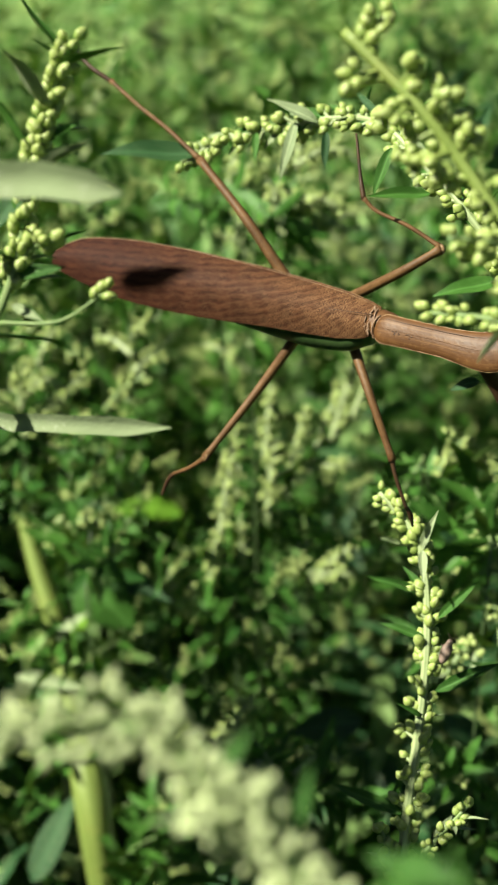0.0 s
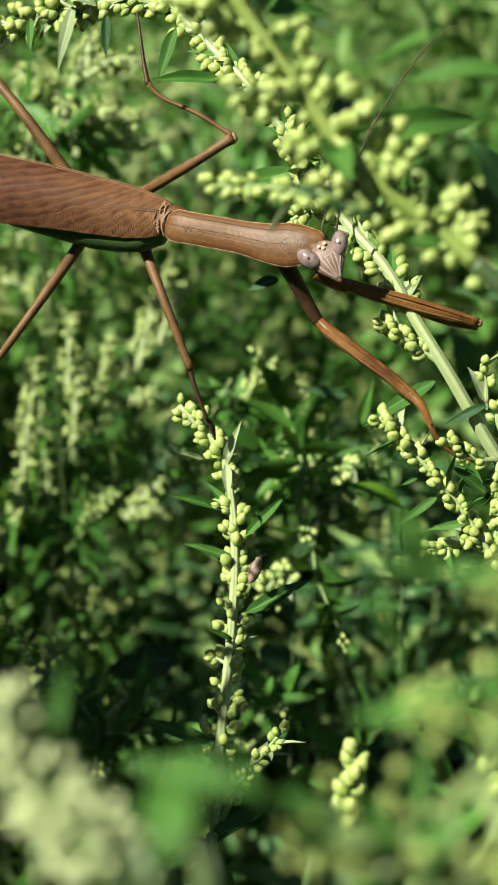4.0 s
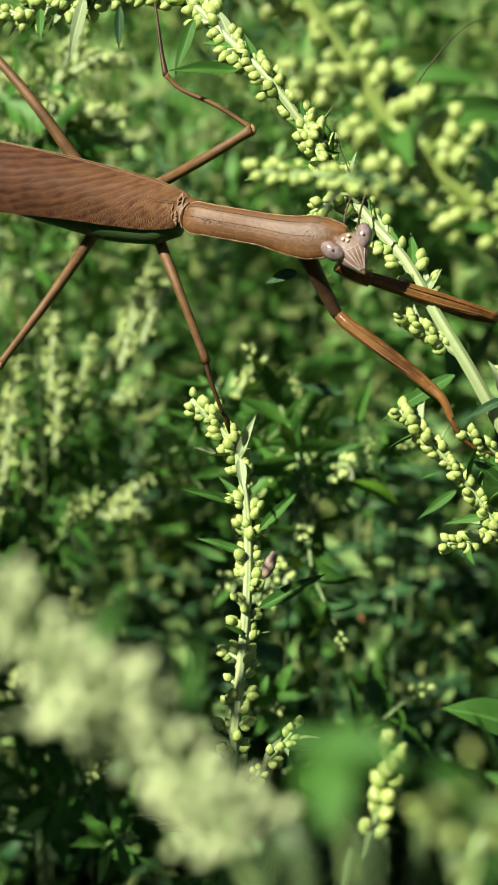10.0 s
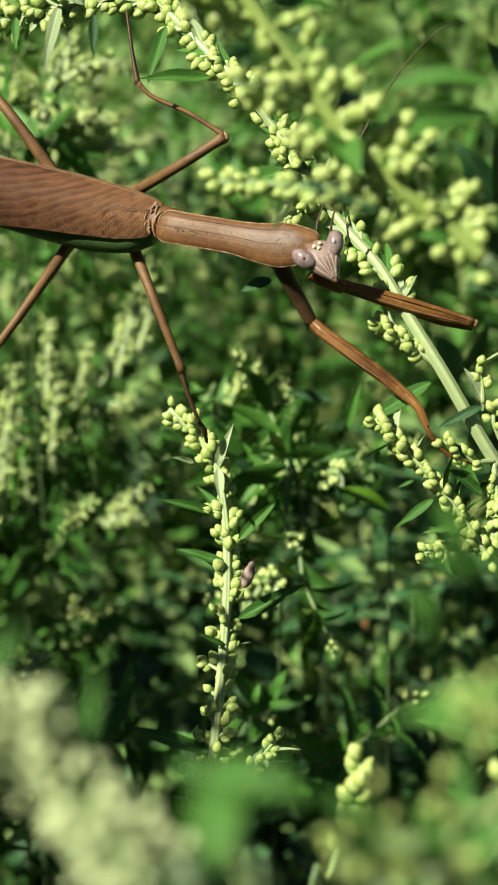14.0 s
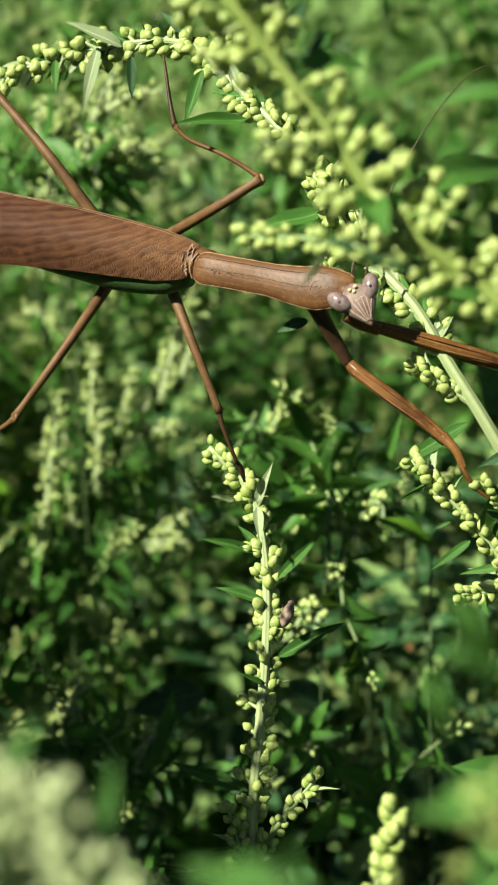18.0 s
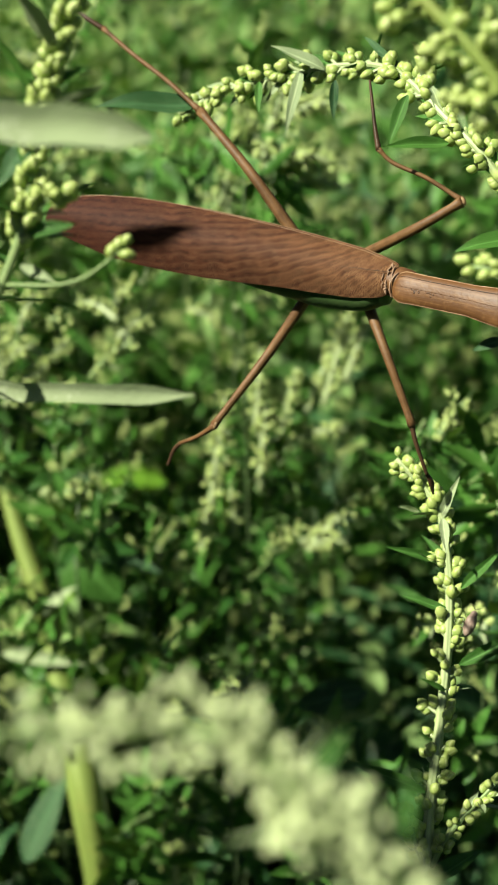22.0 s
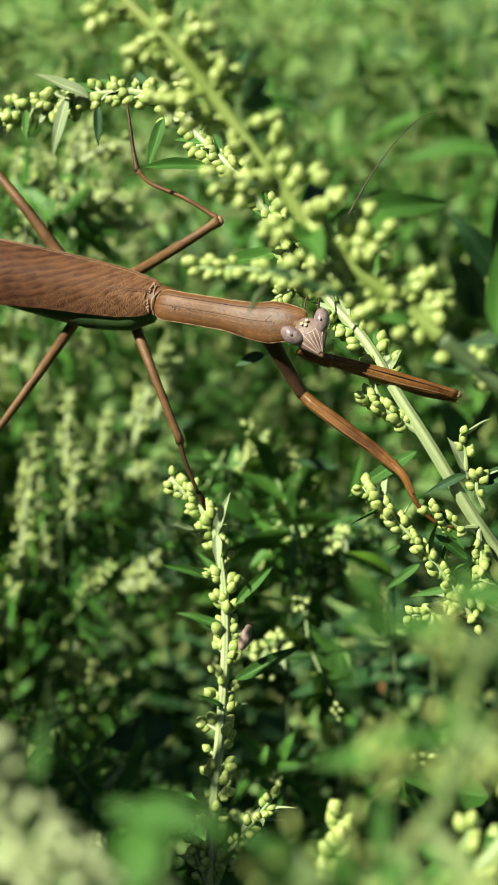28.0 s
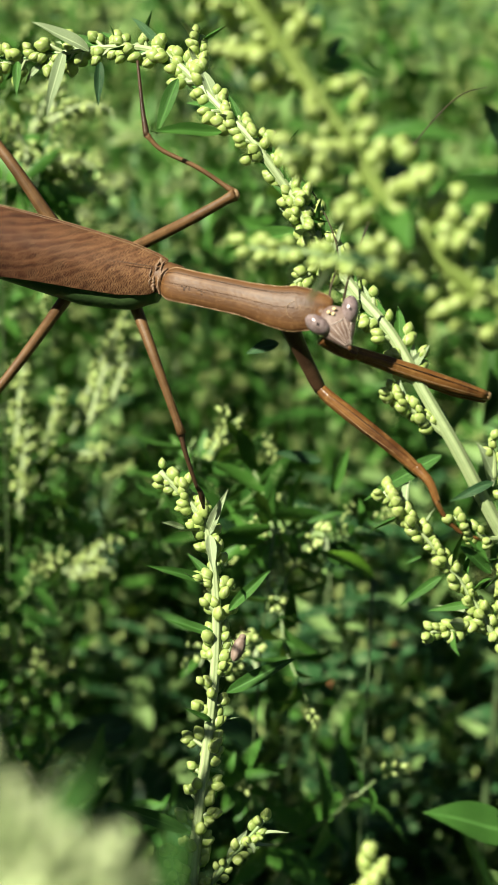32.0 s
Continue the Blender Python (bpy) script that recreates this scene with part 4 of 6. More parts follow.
def twigs(m, foot, points, first, last, gap, lengths, rng, stem_mat=STEM_PALE, bud=0.0020, lean=(0.4, 1.2), bracts=0.7):
    """Short side twigs by turns on both sides of a shoot, each with a few buds and a bract."""
    n = 200
    line = smooth_line(vec(*points), n)
    run, side = 0.0, 1
    for k in range(int(first * n), min(int(last * n), n - 1)):
        run += (line[k + 1] - line[k]).length
        if run < gap:
            continue
        run, side = run - gap * rng.uniform(0.85, 1.15), -side
        way = (line[k + 1] - line[k - 1]).normalized()
        out = way.cross(FACING).normalized() * side
        tip = line[k] + (out + way * rng.uniform(*lean) + FACING * rng.uniform(-0.5, 0.7)).normalized() * rng.uniform(*lengths)
        spray(m, foot, [line[k], line[k].lerp(tip, 0.5), tip], 0.0004, 0.0003, rng, stem_mat, (0.25, 1), 0.0010, bud, (1, 2), name="branch", n=6, reach=0.0005, bracts=0, along=1.2)
        put_bud(m, tip - foot, tip - line[k], bud * rng.uniform(0.8, 1.1), rng)
        if rng.random() < bracts:
            put_leaf(m, line[k] - foot, tip - line[k] + way * 0.002, FACING + UP * 0.5, rng.uniform(0.004, 0.008), rng, LEAVES_PALE if rng.random() < 0.5 else LEAVES, 1.1)


# upright spike that carries the middle foot and the little bug
SPIKE_LINE = [(0.00699, -0.03025, 0.70251), (0.00770, -0.02452, 0.71600), (0.00892, -0.01881, 0.72841), (0.00986, -0.01289, 0.74077), (0.00957, -0.00767, 0.75046), (0.00796, -0.00312, 0.75854), (0.00485, -0.00056, 0.76302), (-0.00005, 0.00166, 0.76718)]
SPIKE, foot, rng = stalk(SPIKE_LINE,
    "upright mugwort spike with pale round buds", 3, r0=0.00098, r1=0.0005, stem_mat=STEM_PALE, buds=(0.02, 1.0), step=0.0021, bud=0.0021, cluster=(1, 3), n=36, bracts=0.10, reach=0.0009)
m = SPIKE
twigs(m, foot, SPIKE_LINE, 0.06, 0.97, 0.0021, (0.0012, 0.0027), rng, bracts=0.25)
for turn_no, (a, b, size) in enumerate((((0.00768, -0.00330, 0.75812), (0.01077, -0.00347, 0.76559), 0.0080), ((0.00831, -0.00405, 0.75898), (0.00907, -0.01172, 0.75664), 0.0070), ((0.00423, -0.00275, 0.75941), (0.00128, -0.00525, 0.76139), 0.0080), ((0.00920, -0.00702, 0.75199), (-0.00013, -0.00816, 0.75455), 0.0102), ((0.01174, -0.00966, 0.74839), (0.01760, -0.00788, 0.75520), 0.0092), ((0.00961, -0.01110, 0.74500), (0.00232, -0.01117, 0.74745), 0.0080), ((0.01174, -0.01557, 0.73709), (0.02154, -0.01171, 0.74094), 0.0110), ((0.00678, -0.02417, 0.71683), (-0.00648, -0.01564, 0.71594), 0.0130), ((0.00702, -0.02739, 0.70925), (0.00175, -0.02638, 0.70638), 0.0060), ((0.00943, -0.01736, 0.73287), (0.00655, -0.02015, 0.73679), 0.0050))):
    put_leaf(m, Vector(a) - foot, Vector(b) - Vector(a), FACING + UP * 0.6, (Vector(b) - Vector(a)).length * 1.15, rng, LEAVES_PALE if turn_no < 3 else LEAVES, 0.95 if turn_no < 3 else 0.75)
spray(m, foot, vec((0.00792, -0.02917, 0.70504), (0.01127, -0.02831, 0.71233), (0.01816, -0.02661, 0.72157)), 0.0006, 0.0003, rng, STEM, (0.2, 1), 0.0008, 0.0017, (1, 2), name="branch", n=12)
spray(m, foot, vec((0.00700, -0.02918, 0.70503), (0.00527, -0.02821, 0.70992), (0.00356, -0.02692, 0.71560)), 0.0006, 0.0003, rng, STEM, (0.1, 1), 0.0008, 0.0017, (1, 2), name="branch", n=12)

# arching shoot that the forelegs hold, bending over to the far side
arch = [(0.08272, -0.03500, 0.72700), (0.06850, -0.02500, 0.74250), (0.05681, -0.01759, 0.75857), (0.05043, -0.01701, 0.76779), (0.04351, -0.01443, 0.77913), (0.03852, -0.01128, 0.78653), (0.03357, -0.00698, 0.79406), (0.02772, -0.00228, 0.79986), (0.02088, 0.00367, 0.80864), (0.01308, 0.00780, 0.81837), (0.00771, 0.01199, 0.82301), (-0.00142, 0.02159, 0.82987), (-0.01063, 0.02851, 0.83043), (-0.02312, 0.03202, 0.82821), (-0.03392, 0.03417, 0.82542), (-0.04251, 0.03473, 0.82149)]
m, foot, rng = stalk(arch, "arching mugwort shoot with pale buds, bent under the mantis", 5, r0=0.00118, r1=0.0003, stem_mat=STEM_PALE, buds=(0.50, 1.0), step=0.0022, bud=0.0021, cluster=(1, 3), n=90, bracts=0.30, along=1.2)
twigs(m, foot, arch, 0.33, 0.99, 0.0019, (0.0010, 0.0026), rng, bud=0.0022, lean=(0.6, 1.5), bracts=0.9)
for a, b, mats in (((-0.01456, 0.02816, 0.82961), (-0.02279, 0.02610, 0.83525), LEAVES_PALE), ((-0.01880, 0.03025, 0.82928), (-0.02103, 0.02056, 0.82220), LEAVES_PALE), ((-0.01232, 0.02537, 0.82828), (-0.01267, 0.02271, 0.82202), LEAVES_DARK), ((-0.00253, 0.02428, 0.83097), (-0.00747, 0.02676, 0.83682), LEAVES_DARK), ((0.00087, 0.01163, 0.82741), (-0.00268, 0.00841, 0.81981), LEAVES), ((0.00767, 0.00862, 0.82030), (-0.00215, 0.00404, 0.82001), LEAVES), ((-0.02667, 0.03166, 0.82736), (-0.02653, 0.02758, 0.82301), LEAVES), ((0.01956, 0.00282, 0.80665), (0.00937, -0.00214, 0.80544), LEAVES), ((0.04151, -0.01396, 0.77760), (0.02961, -0.01720, 0.77259), LEAVES[2:3]), ((0.03523, -0.00964, 0.78779), (0.03888, -0.00947, 0.79343), LEAVES_PALE), ((0.01731, -0.00380, 0.79105), (0.01225, -0.00436, 0.78973), LEAVES_DARK), ((0.03289, 0.00038, 0.80613), (0.03872, -0.00037, 0.80963), LEAVES), ((0.04976, -0.01374, 0.77288), (0.04740, -0.01364, 0.77835), LEAVES_PALE), ((0.03861, -0.00965, 0.78777), (0.03276, -0.00732, 0.79063), LEAVES), ((-0.03868, 0.03224, 0.82348), (-0.05468, 0.02405, 0.82518), LEAVES_DARK)):
    a, b = Vector(a), Vector(b)
    put_leaf(m, a - foot, b - a, FACING + UP * 0.5, (b - a).length * 1.05, rng, mats, 1.1)
for line, kw in (([(0.05127, -0.01768, 0.76623), (0.04763, -0.01947, 0.76726), (0.04331, -0.01968, 0.77041)], dict(buds=(0.3, 1))), ([(0.05052, -0.02348, 0.75254), (0.04687, -0.02224, 0.75811), (0.04259, -0.02101, 0.76363), (0.03754, -0.01942, 0.76894), (0.03293, -0.01798, 0.77337)], dict()), ([(0.05127, -0.01768, 0.76623), (0.05165, -0.02033, 0.75997), (0.05052, -0.02348, 0.75254)], dict(buds=(0.1, 1))), ([(0.04287, -0.01380, 0.78007), (0.03720, -0.01301, 0.78403), (0.03325, -0.01231, 0.78675)], dict(buds=(0.2, 1))), ([(0.04826, -0.02232, 0.75528), (0.04433, -0.02389, 0.75422), (0.04045, -0.02496, 0.75433)], dict(buds=(0.1, 1))), ([(0.02687, -0.00161, 0.80146), (0.02430, -0.00210, 0.80291), (0.01915, -0.00325, 0.80021)], dict(buds=(0.2, 1))), ([(0.01742, 0.00556, 0.81309), (0.01918, 0.00247, 0.81106), (0.02132, -0.00075, 0.80610)], dict(buds=(0.2, 1))), ([(0.00254, 0.01760, 0.82572), (0.00386, 0.01905, 0.82913), (0.00330, 0.02069, 0.83301)], dict(buds=(0.3, 1)))):
    spray(m, foot, vec(*line), 0.0005, 0.0003, rng, STEM_PALE, kw.get("buds", (0.05, 1)), kw.get("step", 0.0009), 0.0018, (2, 3), name="branch", n=16, reach=0.0006, bracts=0.3)
for line in ([(0.04930, -0.01615, 0.77508), (0.04903, -0.01552, 0.77813), (0.04827, -0.01505, 0.78028)], [(0.05503, -0.01917, 0.76534), (0.05699, -0.01868, 0.76754), (0.05758, -0.01838, 0.76981)], [(0.05230, -0.01799, 0.76916), (0.05079, -0.01775, 0.77287), (0.05116, -0.01728, 0.77504)]):
    spray(m, foot, vec(*line), 0.0004, 0.0003, rng, STEM_PALE, (0.3, 1), 0.0009, 0.0017, (1, 2), name="branch", n=8, bracts=0.3)
for a, b, mats in (((0.05088, -0.01683, 0.77346), (0.05896, -0.01656, 0.77673), LEAVES_DARK), ((0.04956, -0.01615, 0.77508), (0.04638, -0.01602, 0.78063), LEAVES_PALE), ((0.05591, -0.01969, 0.76412), (0.05774, -0.01950, 0.76980), LEAVES_PALE), ((0.04912, -0.01632, 0.77467), (0.04272, -0.01926, 0.77300), LEAVES_DARK)):
    a, b = Vector(a), Vector(b)
    put_leaf(m, a - foot, b - a, FACING + UP * 0.5, (b - a).length * 1.05, rng, mats, 1.1)
for a, b in (((0.04335, -0.01915, 0.77063), (0.04914, -0.02193, 0.76407)), ((0.03882, -0.02067, 0.76441), (0.03623, -0.02202, 0.76386)), ((0.04174, -0.02183, 0.76169), (0.03564, -0.02604, 0.75965)), ((0.04687, -0.02240, 0.75772), (0.04012, -0.02445, 0.75814)), ((0.04941, -0.02059, 0.76200), (0.04333, -0.02078, 0.76678))):
    a, b = Vector(a), Vector(b)
    put_leaf(m, a - foot, b - a, FACING + UP * 0.5, (b - a).length, rng, LEAVES, 1.2)

# nearer shoot slanting across in front of the head
front = [(0.05908, -0.06853, 0.79595), (0.04912, -0.06754, 0.80353), (0.04375, -0.06688, 0.80771), (0.03997, -0.06661, 0.81096), (0.03628, -0.06536, 0.81391), (0.03133, -0.06486, 0.81772), (0.02642, -0.06372, 0.82198), (0.02034, -0.06132, 0.82972), (0.01490, -0.05898, 0.83681), (0.01043, -0.05782, 0.84216), (0.00096, -0.05412, 0.85089)]
m, foot, rng = stalk(front[:4], "slanting mugwort shoot with fat yellow-green buds", 7, leafy=False, low_mat=STEM_DARK, r0=0.0009, r1=0.0009, stem_mat=STEM_DARK, step=0.004, bud=0.0017, n=20, bracts=0)
spray(m, foot, vec(*front[3:]), 0.0009, 0.0006, rng, STEM_YELLOW, (0.0, 1.0), 0.0030, 0.0018, (1, 2), name="upper_stem", n=50, reach=0.0010, bracts=0)
line = smooth_line(vec(*front[3:]), 30)
for k in range(1, 30):
    way = (line[k + 1] - line[k - 1]).normalized()
    out = way.cross(FACING).normalized() * (1 if k % 2 else -1)
    ln = rng.uniform(0.0016, 0.0046)
    tip = line[k] + (out + way * rng.uniform(0.1, 0.7) + FACING * rng.uniform(-0.4, 0.5)).normalized() * ln
    spray(m, foot, [line[k], line[k].lerp(tip, 0.5) + UP * 0.0002, tip], 0.0004, 0.0003, rng, STEM_YELLOW, (0.25, 1), 0.00095, 0.0020, (2, 3), name="branch", n=6, reach=0.0018, bracts=0.04)
for a, b, mats, wide in (((0.02922, -0.05969, 0.82203), (0.04404, -0.05085, 0.82710), BROAD, 0.75), ((0.04576, -0.06975, 0.81196), (0.04747, -0.06155, 0.82290), LEAVES, 1.05), ((0.01791, -0.05832, 0.83575), (0.02604, -0.05390, 0.83565), BROAD, 0.8), ((0.01901, -0.05620, 0.83549), (0.02140, -0.04955, 0.84066), LEAVES, 1.2), ((0.01668, -0.05745, 0.83780), (0.01814, -0.04951, 0.84075), LEAVES_DARK, 1), ((0.03005, -0.06570, 0.81574), (0.02099, -0.06810, 0.82058), LEAVES_DARK, 1.3), ((0.03750, -0.06610, 0.81216), (0.03184, -0.06920, 0.81535), BROAD, 0.9), ((0.04836, -0.06854, 0.81167), (0.04134, -0.07070, 0.81181), LEAVES_DARK, 1.2), ((0.02518, -0.06236, 0.82361), (0.02741, -0.05407, 0.83001), LEAVES_DARK, 0.9), ((0.04302, -0.06810, 0.80746), (0.03745, -0.06769, 0.80841), LEAVES_DARK, 0.8), ((0.03074, -0.06310, 0.81923), (0.03620, -0.05963, 0.82217), LEAVES, 0.9), ((0.03883, -0.06487, 0.81244), (0.03945, -0.06252, 0.81536), LEAVES, 1), ((0.02457, -0.06321, 0.82317), (0.02652, -0.07096, 0.82170), BROAD, 1.2), ((0.02638, -0.06534, 0.81921), (0.02412, -0.06749, 0.82464), BROAD, 1.2)):
    a, b = Vector(a), Vector(b)
    put_leaf(m, a - foot, b - a, FACING + UP * 0.5, (b - a).length * 1.02, rng, mats, wide)
for line in ([(0.02153, -0.06189, 0.82733), (0.01858, -0.06382, 0.82804), (0.01426, -0.06465, 0.82871)], [(0.02882, -0.06545, 0.81633), (0.01951, -0.05540, 0.81639), (0.01100, -0.05114, 0.81593)], [(0.03036, -0.06582, 0.81544), (0.02759, -0.06632, 0.81690), (0.02331, -0.06669, 0.81865)]):
    spray(m, foot, vec(*line), 0.0005, 0.0003, rng, STEM, (0.15, 1), 0.0009, 0.0016, (1, 2), name="branch", n=14)

# right foreground stalk with bracts, and the small spike beside it
m, foot, rng = stalk([(0.03875, -0.09178, 0.75166), (0.04221, -0.08996, 0.75596), (0.04628, -0.08821, 0.76007), (0.05099, -0.08560, 0.76622), (0.05539, -0.08271, 0.77304)], "leaning green mugwort stem with side leaves and young buds", 9, r0=0.0013, r1=0.0010, stem_mat=STEM, buds=(0.1, 1), step=0.0045, bud=0.0020, cluster=(1, 2), n=24)
for a, b, mats, wide in (((0.04597, -0.08826, 0.75996), (0.04054, -0.08839, 0.75966), BROAD, 1.0), ((0.04039, -0.08924, 0.75766), (0.03609, -0.08815, 0.76022), BROAD, 1.3), ((0.04099, -0.08972, 0.75652), (0.03196, -0.09083, 0.75391), LEAVES_DARK, 1.4), ((0.04597, -0.08826, 0.75996), (0.04816, -0.08729, 0.76224), LEAVES, 1), ((0.04288, -0.08851, 0.75938), (0.03977, -0.08924, 0.75766), BROAD, 1)):
    a, b = Vector(a), Vector(b)
    put_leaf(m, a - foot, b - a, FACING + UP * 0.6, (b - a).length * 1.02, rng, mats, wide)
for line in ([(0.04721, -0.08802, 0.76053), (0.04720, -0.08512, 0.76736), (0.04815, -0.08282, 0.77277)], [(0.04408, -0.08947, 0.75710), (0.04654, -0.08947, 0.75711), (0.04867, -0.08995, 0.75598)], [(0.04283, -0.08996, 0.75596), (0.04165, -0.08851, 0.75937), (0.04355, -0.08730, 0.76223)]):
    spray(m, foot, vec(*line), 0.0006, 0.0003, rng, STEM, (0.2, 1), 0.0026, 0.0020, (1, 2), name="branch", n=12)
m, foot, rng = stalk([(0.02463, -0.07430, 0.73514), (0.02635, -0.07218, 0.74014), (0.02772, -0.07058, 0.74390), (0.02862, -0.06833, 0.74920)], "short mugwort tip of round pale buds", 11, leafy=False, low_mat=STEM_DARK, r0=0.0005, r1=0.0003, stem_mat=STEM, buds=(0.2, 1), step=0.0010, bud=0.0021, cluster=(1, 3), n=14, reach=0.0006, bracts=0.1)
put_leaf(m, Vector((0.05006, -0.04872, 0.73769)) - foot, Vector((0.03742, -0.05108, 0.74261)) - Vector((0.05006, -0.04872, 0.73769)), FACING + UP, 0.014, rng, LEAVES, 1.6)

# very near shoots low in the view
def near_shoot(points, label, seed, leaves, thin=1.0, loose=False, **kw):
    m, foot, rng = stalk(points, label, seed, leafy=False, r0=0.0006 * thin, r1=0.0004 * thin, step=0.0005, bud=0.0011 if loose else 0.0013, cluster=(1, 3) if loose else (6, 10), n=24, reach=0.0030 if loose else 0.0021, bracts=0.10, massed=BUD if loose else BUD_NEAR, low_mat=STEM_DARK, **kw)
    for a, b, mats, wide in leaves:
        a, b = Vector(a), Vector(b)
        put_leaf(m, a - foot, b - a, FACING * 0.8 + UP, (b - a).length, rng, mats, wide)
    return m


near_shoot([(0.01187, -0.13980, 0.79070), (0.01020, -0.13840, 0.79399), (0.00722, -0.13676, 0.79787), (0.00357, -0.13575, 0.80024), (0.00024, -0.13461, 0.80292), (-0.00444, -0.13334, 0.80591), (-0.01803, -0.13365, 0.80519), (-0.02455, -0.13412, 0.80407)], "nodding mugwort shoot with dense pale buds", 13, (((0.00753, -0.13586, 0.79998), (0.00816, -0.13380, 0.80482), LEAVES, 1), ((0.00058, -0.13512, 0.80172), (0.00385, -0.13292, 0.80690), LEAVES, 1)), buds=(0.11, 1.0))
near_shoot([(0.01726, -0.14294, 0.79378), (0.01694, -0.14198, 0.79604), (0.01643, -0.14173, 0.79927), (0.01594, -0.14156, 0.80228)], "leafy young mugwort top", 15, (((0.01504, -0.14145, 0.80255), (0.01996, -0.14339, 0.80322), BROAD, 1.5), ((0.01549, -0.14174, 0.80186), (0.01573, -0.14663, 0.80083), BROAD, 2.0), ((0.01564, -0.14162, 0.80214), (0.01323, -0.14117, 0.80322), BROAD, 1.6), ((0.01594, -0.14185, 0.80159), (0.01766, -0.14454, 0.80052), BROAD, 1.6)), buds=(0.985, 1.0), thin=0.45)
m = near_shoot([(0.0265, -0.1280, 0.7820), (0.0302, -0.1328, 0.7915), (0.0346, -0.1369, 0.8010), (0.0355, -0.1376, 0.8096), (0.0375, -0.1409, 0.8155), (0.0405, -0.1420, 0.8200)], "leaning mugwort shoot with loose clumps of pale buds", 17, (((0.0286, -0.1264, 0.8112), (0.0321, -0.1281, 0.8065), BROAD, 1.0), ((0.0272, -0.1283, 0.8067), (0.0292, -0.1299, 0.8026), BROAD, 1.1), ((0.0319, -0.1311, 0.8011), (0.0274, -0.1317, 0.8005), BROAD, 1.2), ((0.0279, -0.1278, 0.8088), (0.0313, -0.1286, 0.8071), BROAD, 1.0), ((0.0272, -0.1290, 0.8061), (0.0290, -0.1303, 0.8034), BROAD, 1.1), ((0.0326, -0.1354, 0.8042), (0.0291, -0.1357, 0.8036), BROAD, 1.2), ((0.0361, -0.1361, 0.8049), (0.0319, -0.1364, 0.8048), BROAD, 1.0), ((0.0340, -0.1345, 0.8055), (0.0374, -0.1362, 0.8058), BROAD, 1.0), ((0.0400, -0.1275, 0.8092), (0.0343, -0.1250, 0.8098), BROAD, 1.3)), buds=(0.4, 0.45), loose=True)
rng = random.Random(171)
near_line = smooth_line(vec((0.0265, -0.1280, 0.7820), (0.0302, -0.1328, 0.7915), (0.0346, -0.1369, 0.8010), (0.0355, -0.1376, 0.8096), (0.0375, -0.1409, 0.8155), (0.0405, -0.1420, 0.8200)), 40)
for c in ((0.0355, -0.1376, 0.8096), (0.0358, -0.1379, 0.8078), (0.0346, -0.1369, 0.8012), (0.0375, -0.1409, 0.8155), (0.0302, -0.1328, 0.7923), (0.0305, -0.1361, 0.8026), (0.0374, -0.1402, 0.8055), (0.0361, -0.1399, 0.7942), (0.0385, -0.1401, 0.7939), (0.0328, -0.1384, 0.7928), (0.0245, -0.1344, 0.7920), (0.0345, -0.1377, 0.8124)):
    c = Vector(c)
    root = min(near_line, key=lambda q: (q - c).length)
    way = (c - root).normalized() if (c - root).length > 0.0015 else Vector((rng.uniform(-1, 1), 0.2, 1)).normalized()
    spray(m, m.location, [root, root.lerp(c, 0.5) + UP * 0.0003, c + way * 0.0012], 0.0004, 0.0003, rng, STEM, (0.6, 1), 0.0004, 0.0011, (3, 5), name="branch", n=10, reach=0.0011, bracts=0.10, massed=BUD)
    put_leaf(m, c - m.location, way + Vector((rng.uniform(-1, 1), 0, rng.uniform(-0.6, 0.6))), FACING * 0.8 + UP, 0.0055, rng, LEAVES, 1.2)

near_shoot([(0.03335, -0.14204, 0.79067), (0.03119, -0.14106, 0.79297), (0.02827, -0.14008, 0.79529), (0.02533, -0.13952, 0.79660), (0.02236, -0.13967, 0.79624)], "nodding mugwort tip with pale buds", 21, (((0.02900, -0.14036, 0.79462), (0.03198, -0.13892, 0.79801), BROAD, 1.2), ((0.02533, -0.13980, 0.79593), (0.02179, -0.14008, 0.80052), BROAD, 1.3), ((0.02827, -0.14022, 0.79495), (0.02686, -0.14035, 0.79990), BROAD, 1.2)), buds=(0.3, 1), loose=True)

# grass blades and a leafy tip by the wing end
def blade(points, widths, label, seed, mat):
    pts = rooted(points)
    m = thing("grass_blade", pts[0], label, "grass")
    line = smooth_line([p - pts[0] for p in pts], 30)
    fr = frames_along(line, FACING)
    bm = bmesh.new()
    rows = []
    for i, (q, (t, s, nn)) in enumerate(zip(line, fr)):
        w = lerp_table(widths, i / 30)
        rows.append([q + s * (w * u) + nn * (0.3 * w * abs(u)) for u in (-1, -0.5, 0, 0.5, 1)])
    for back in (0, 1):
        vs = [[bm.verts.new(p - FACING * 0.00015 * back) for p in r] for r in rows]
        for i in range(30):
            for j in range(4):
                f = (vs[i][j], vs[i][j + 1], vs[i + 1][j + 1], vs[i + 1][j])
                bm.faces.new(f if back else f[::-1])
    part("blade", bm, mat, m)
    part("midrib", add_tube(bmesh.new(), [q - FACING * 0.0001 for q in line[:-1]], lambda s: 0.0002 * (1 - 0.7 * s), 5), STEM_PALE, m)
    return m


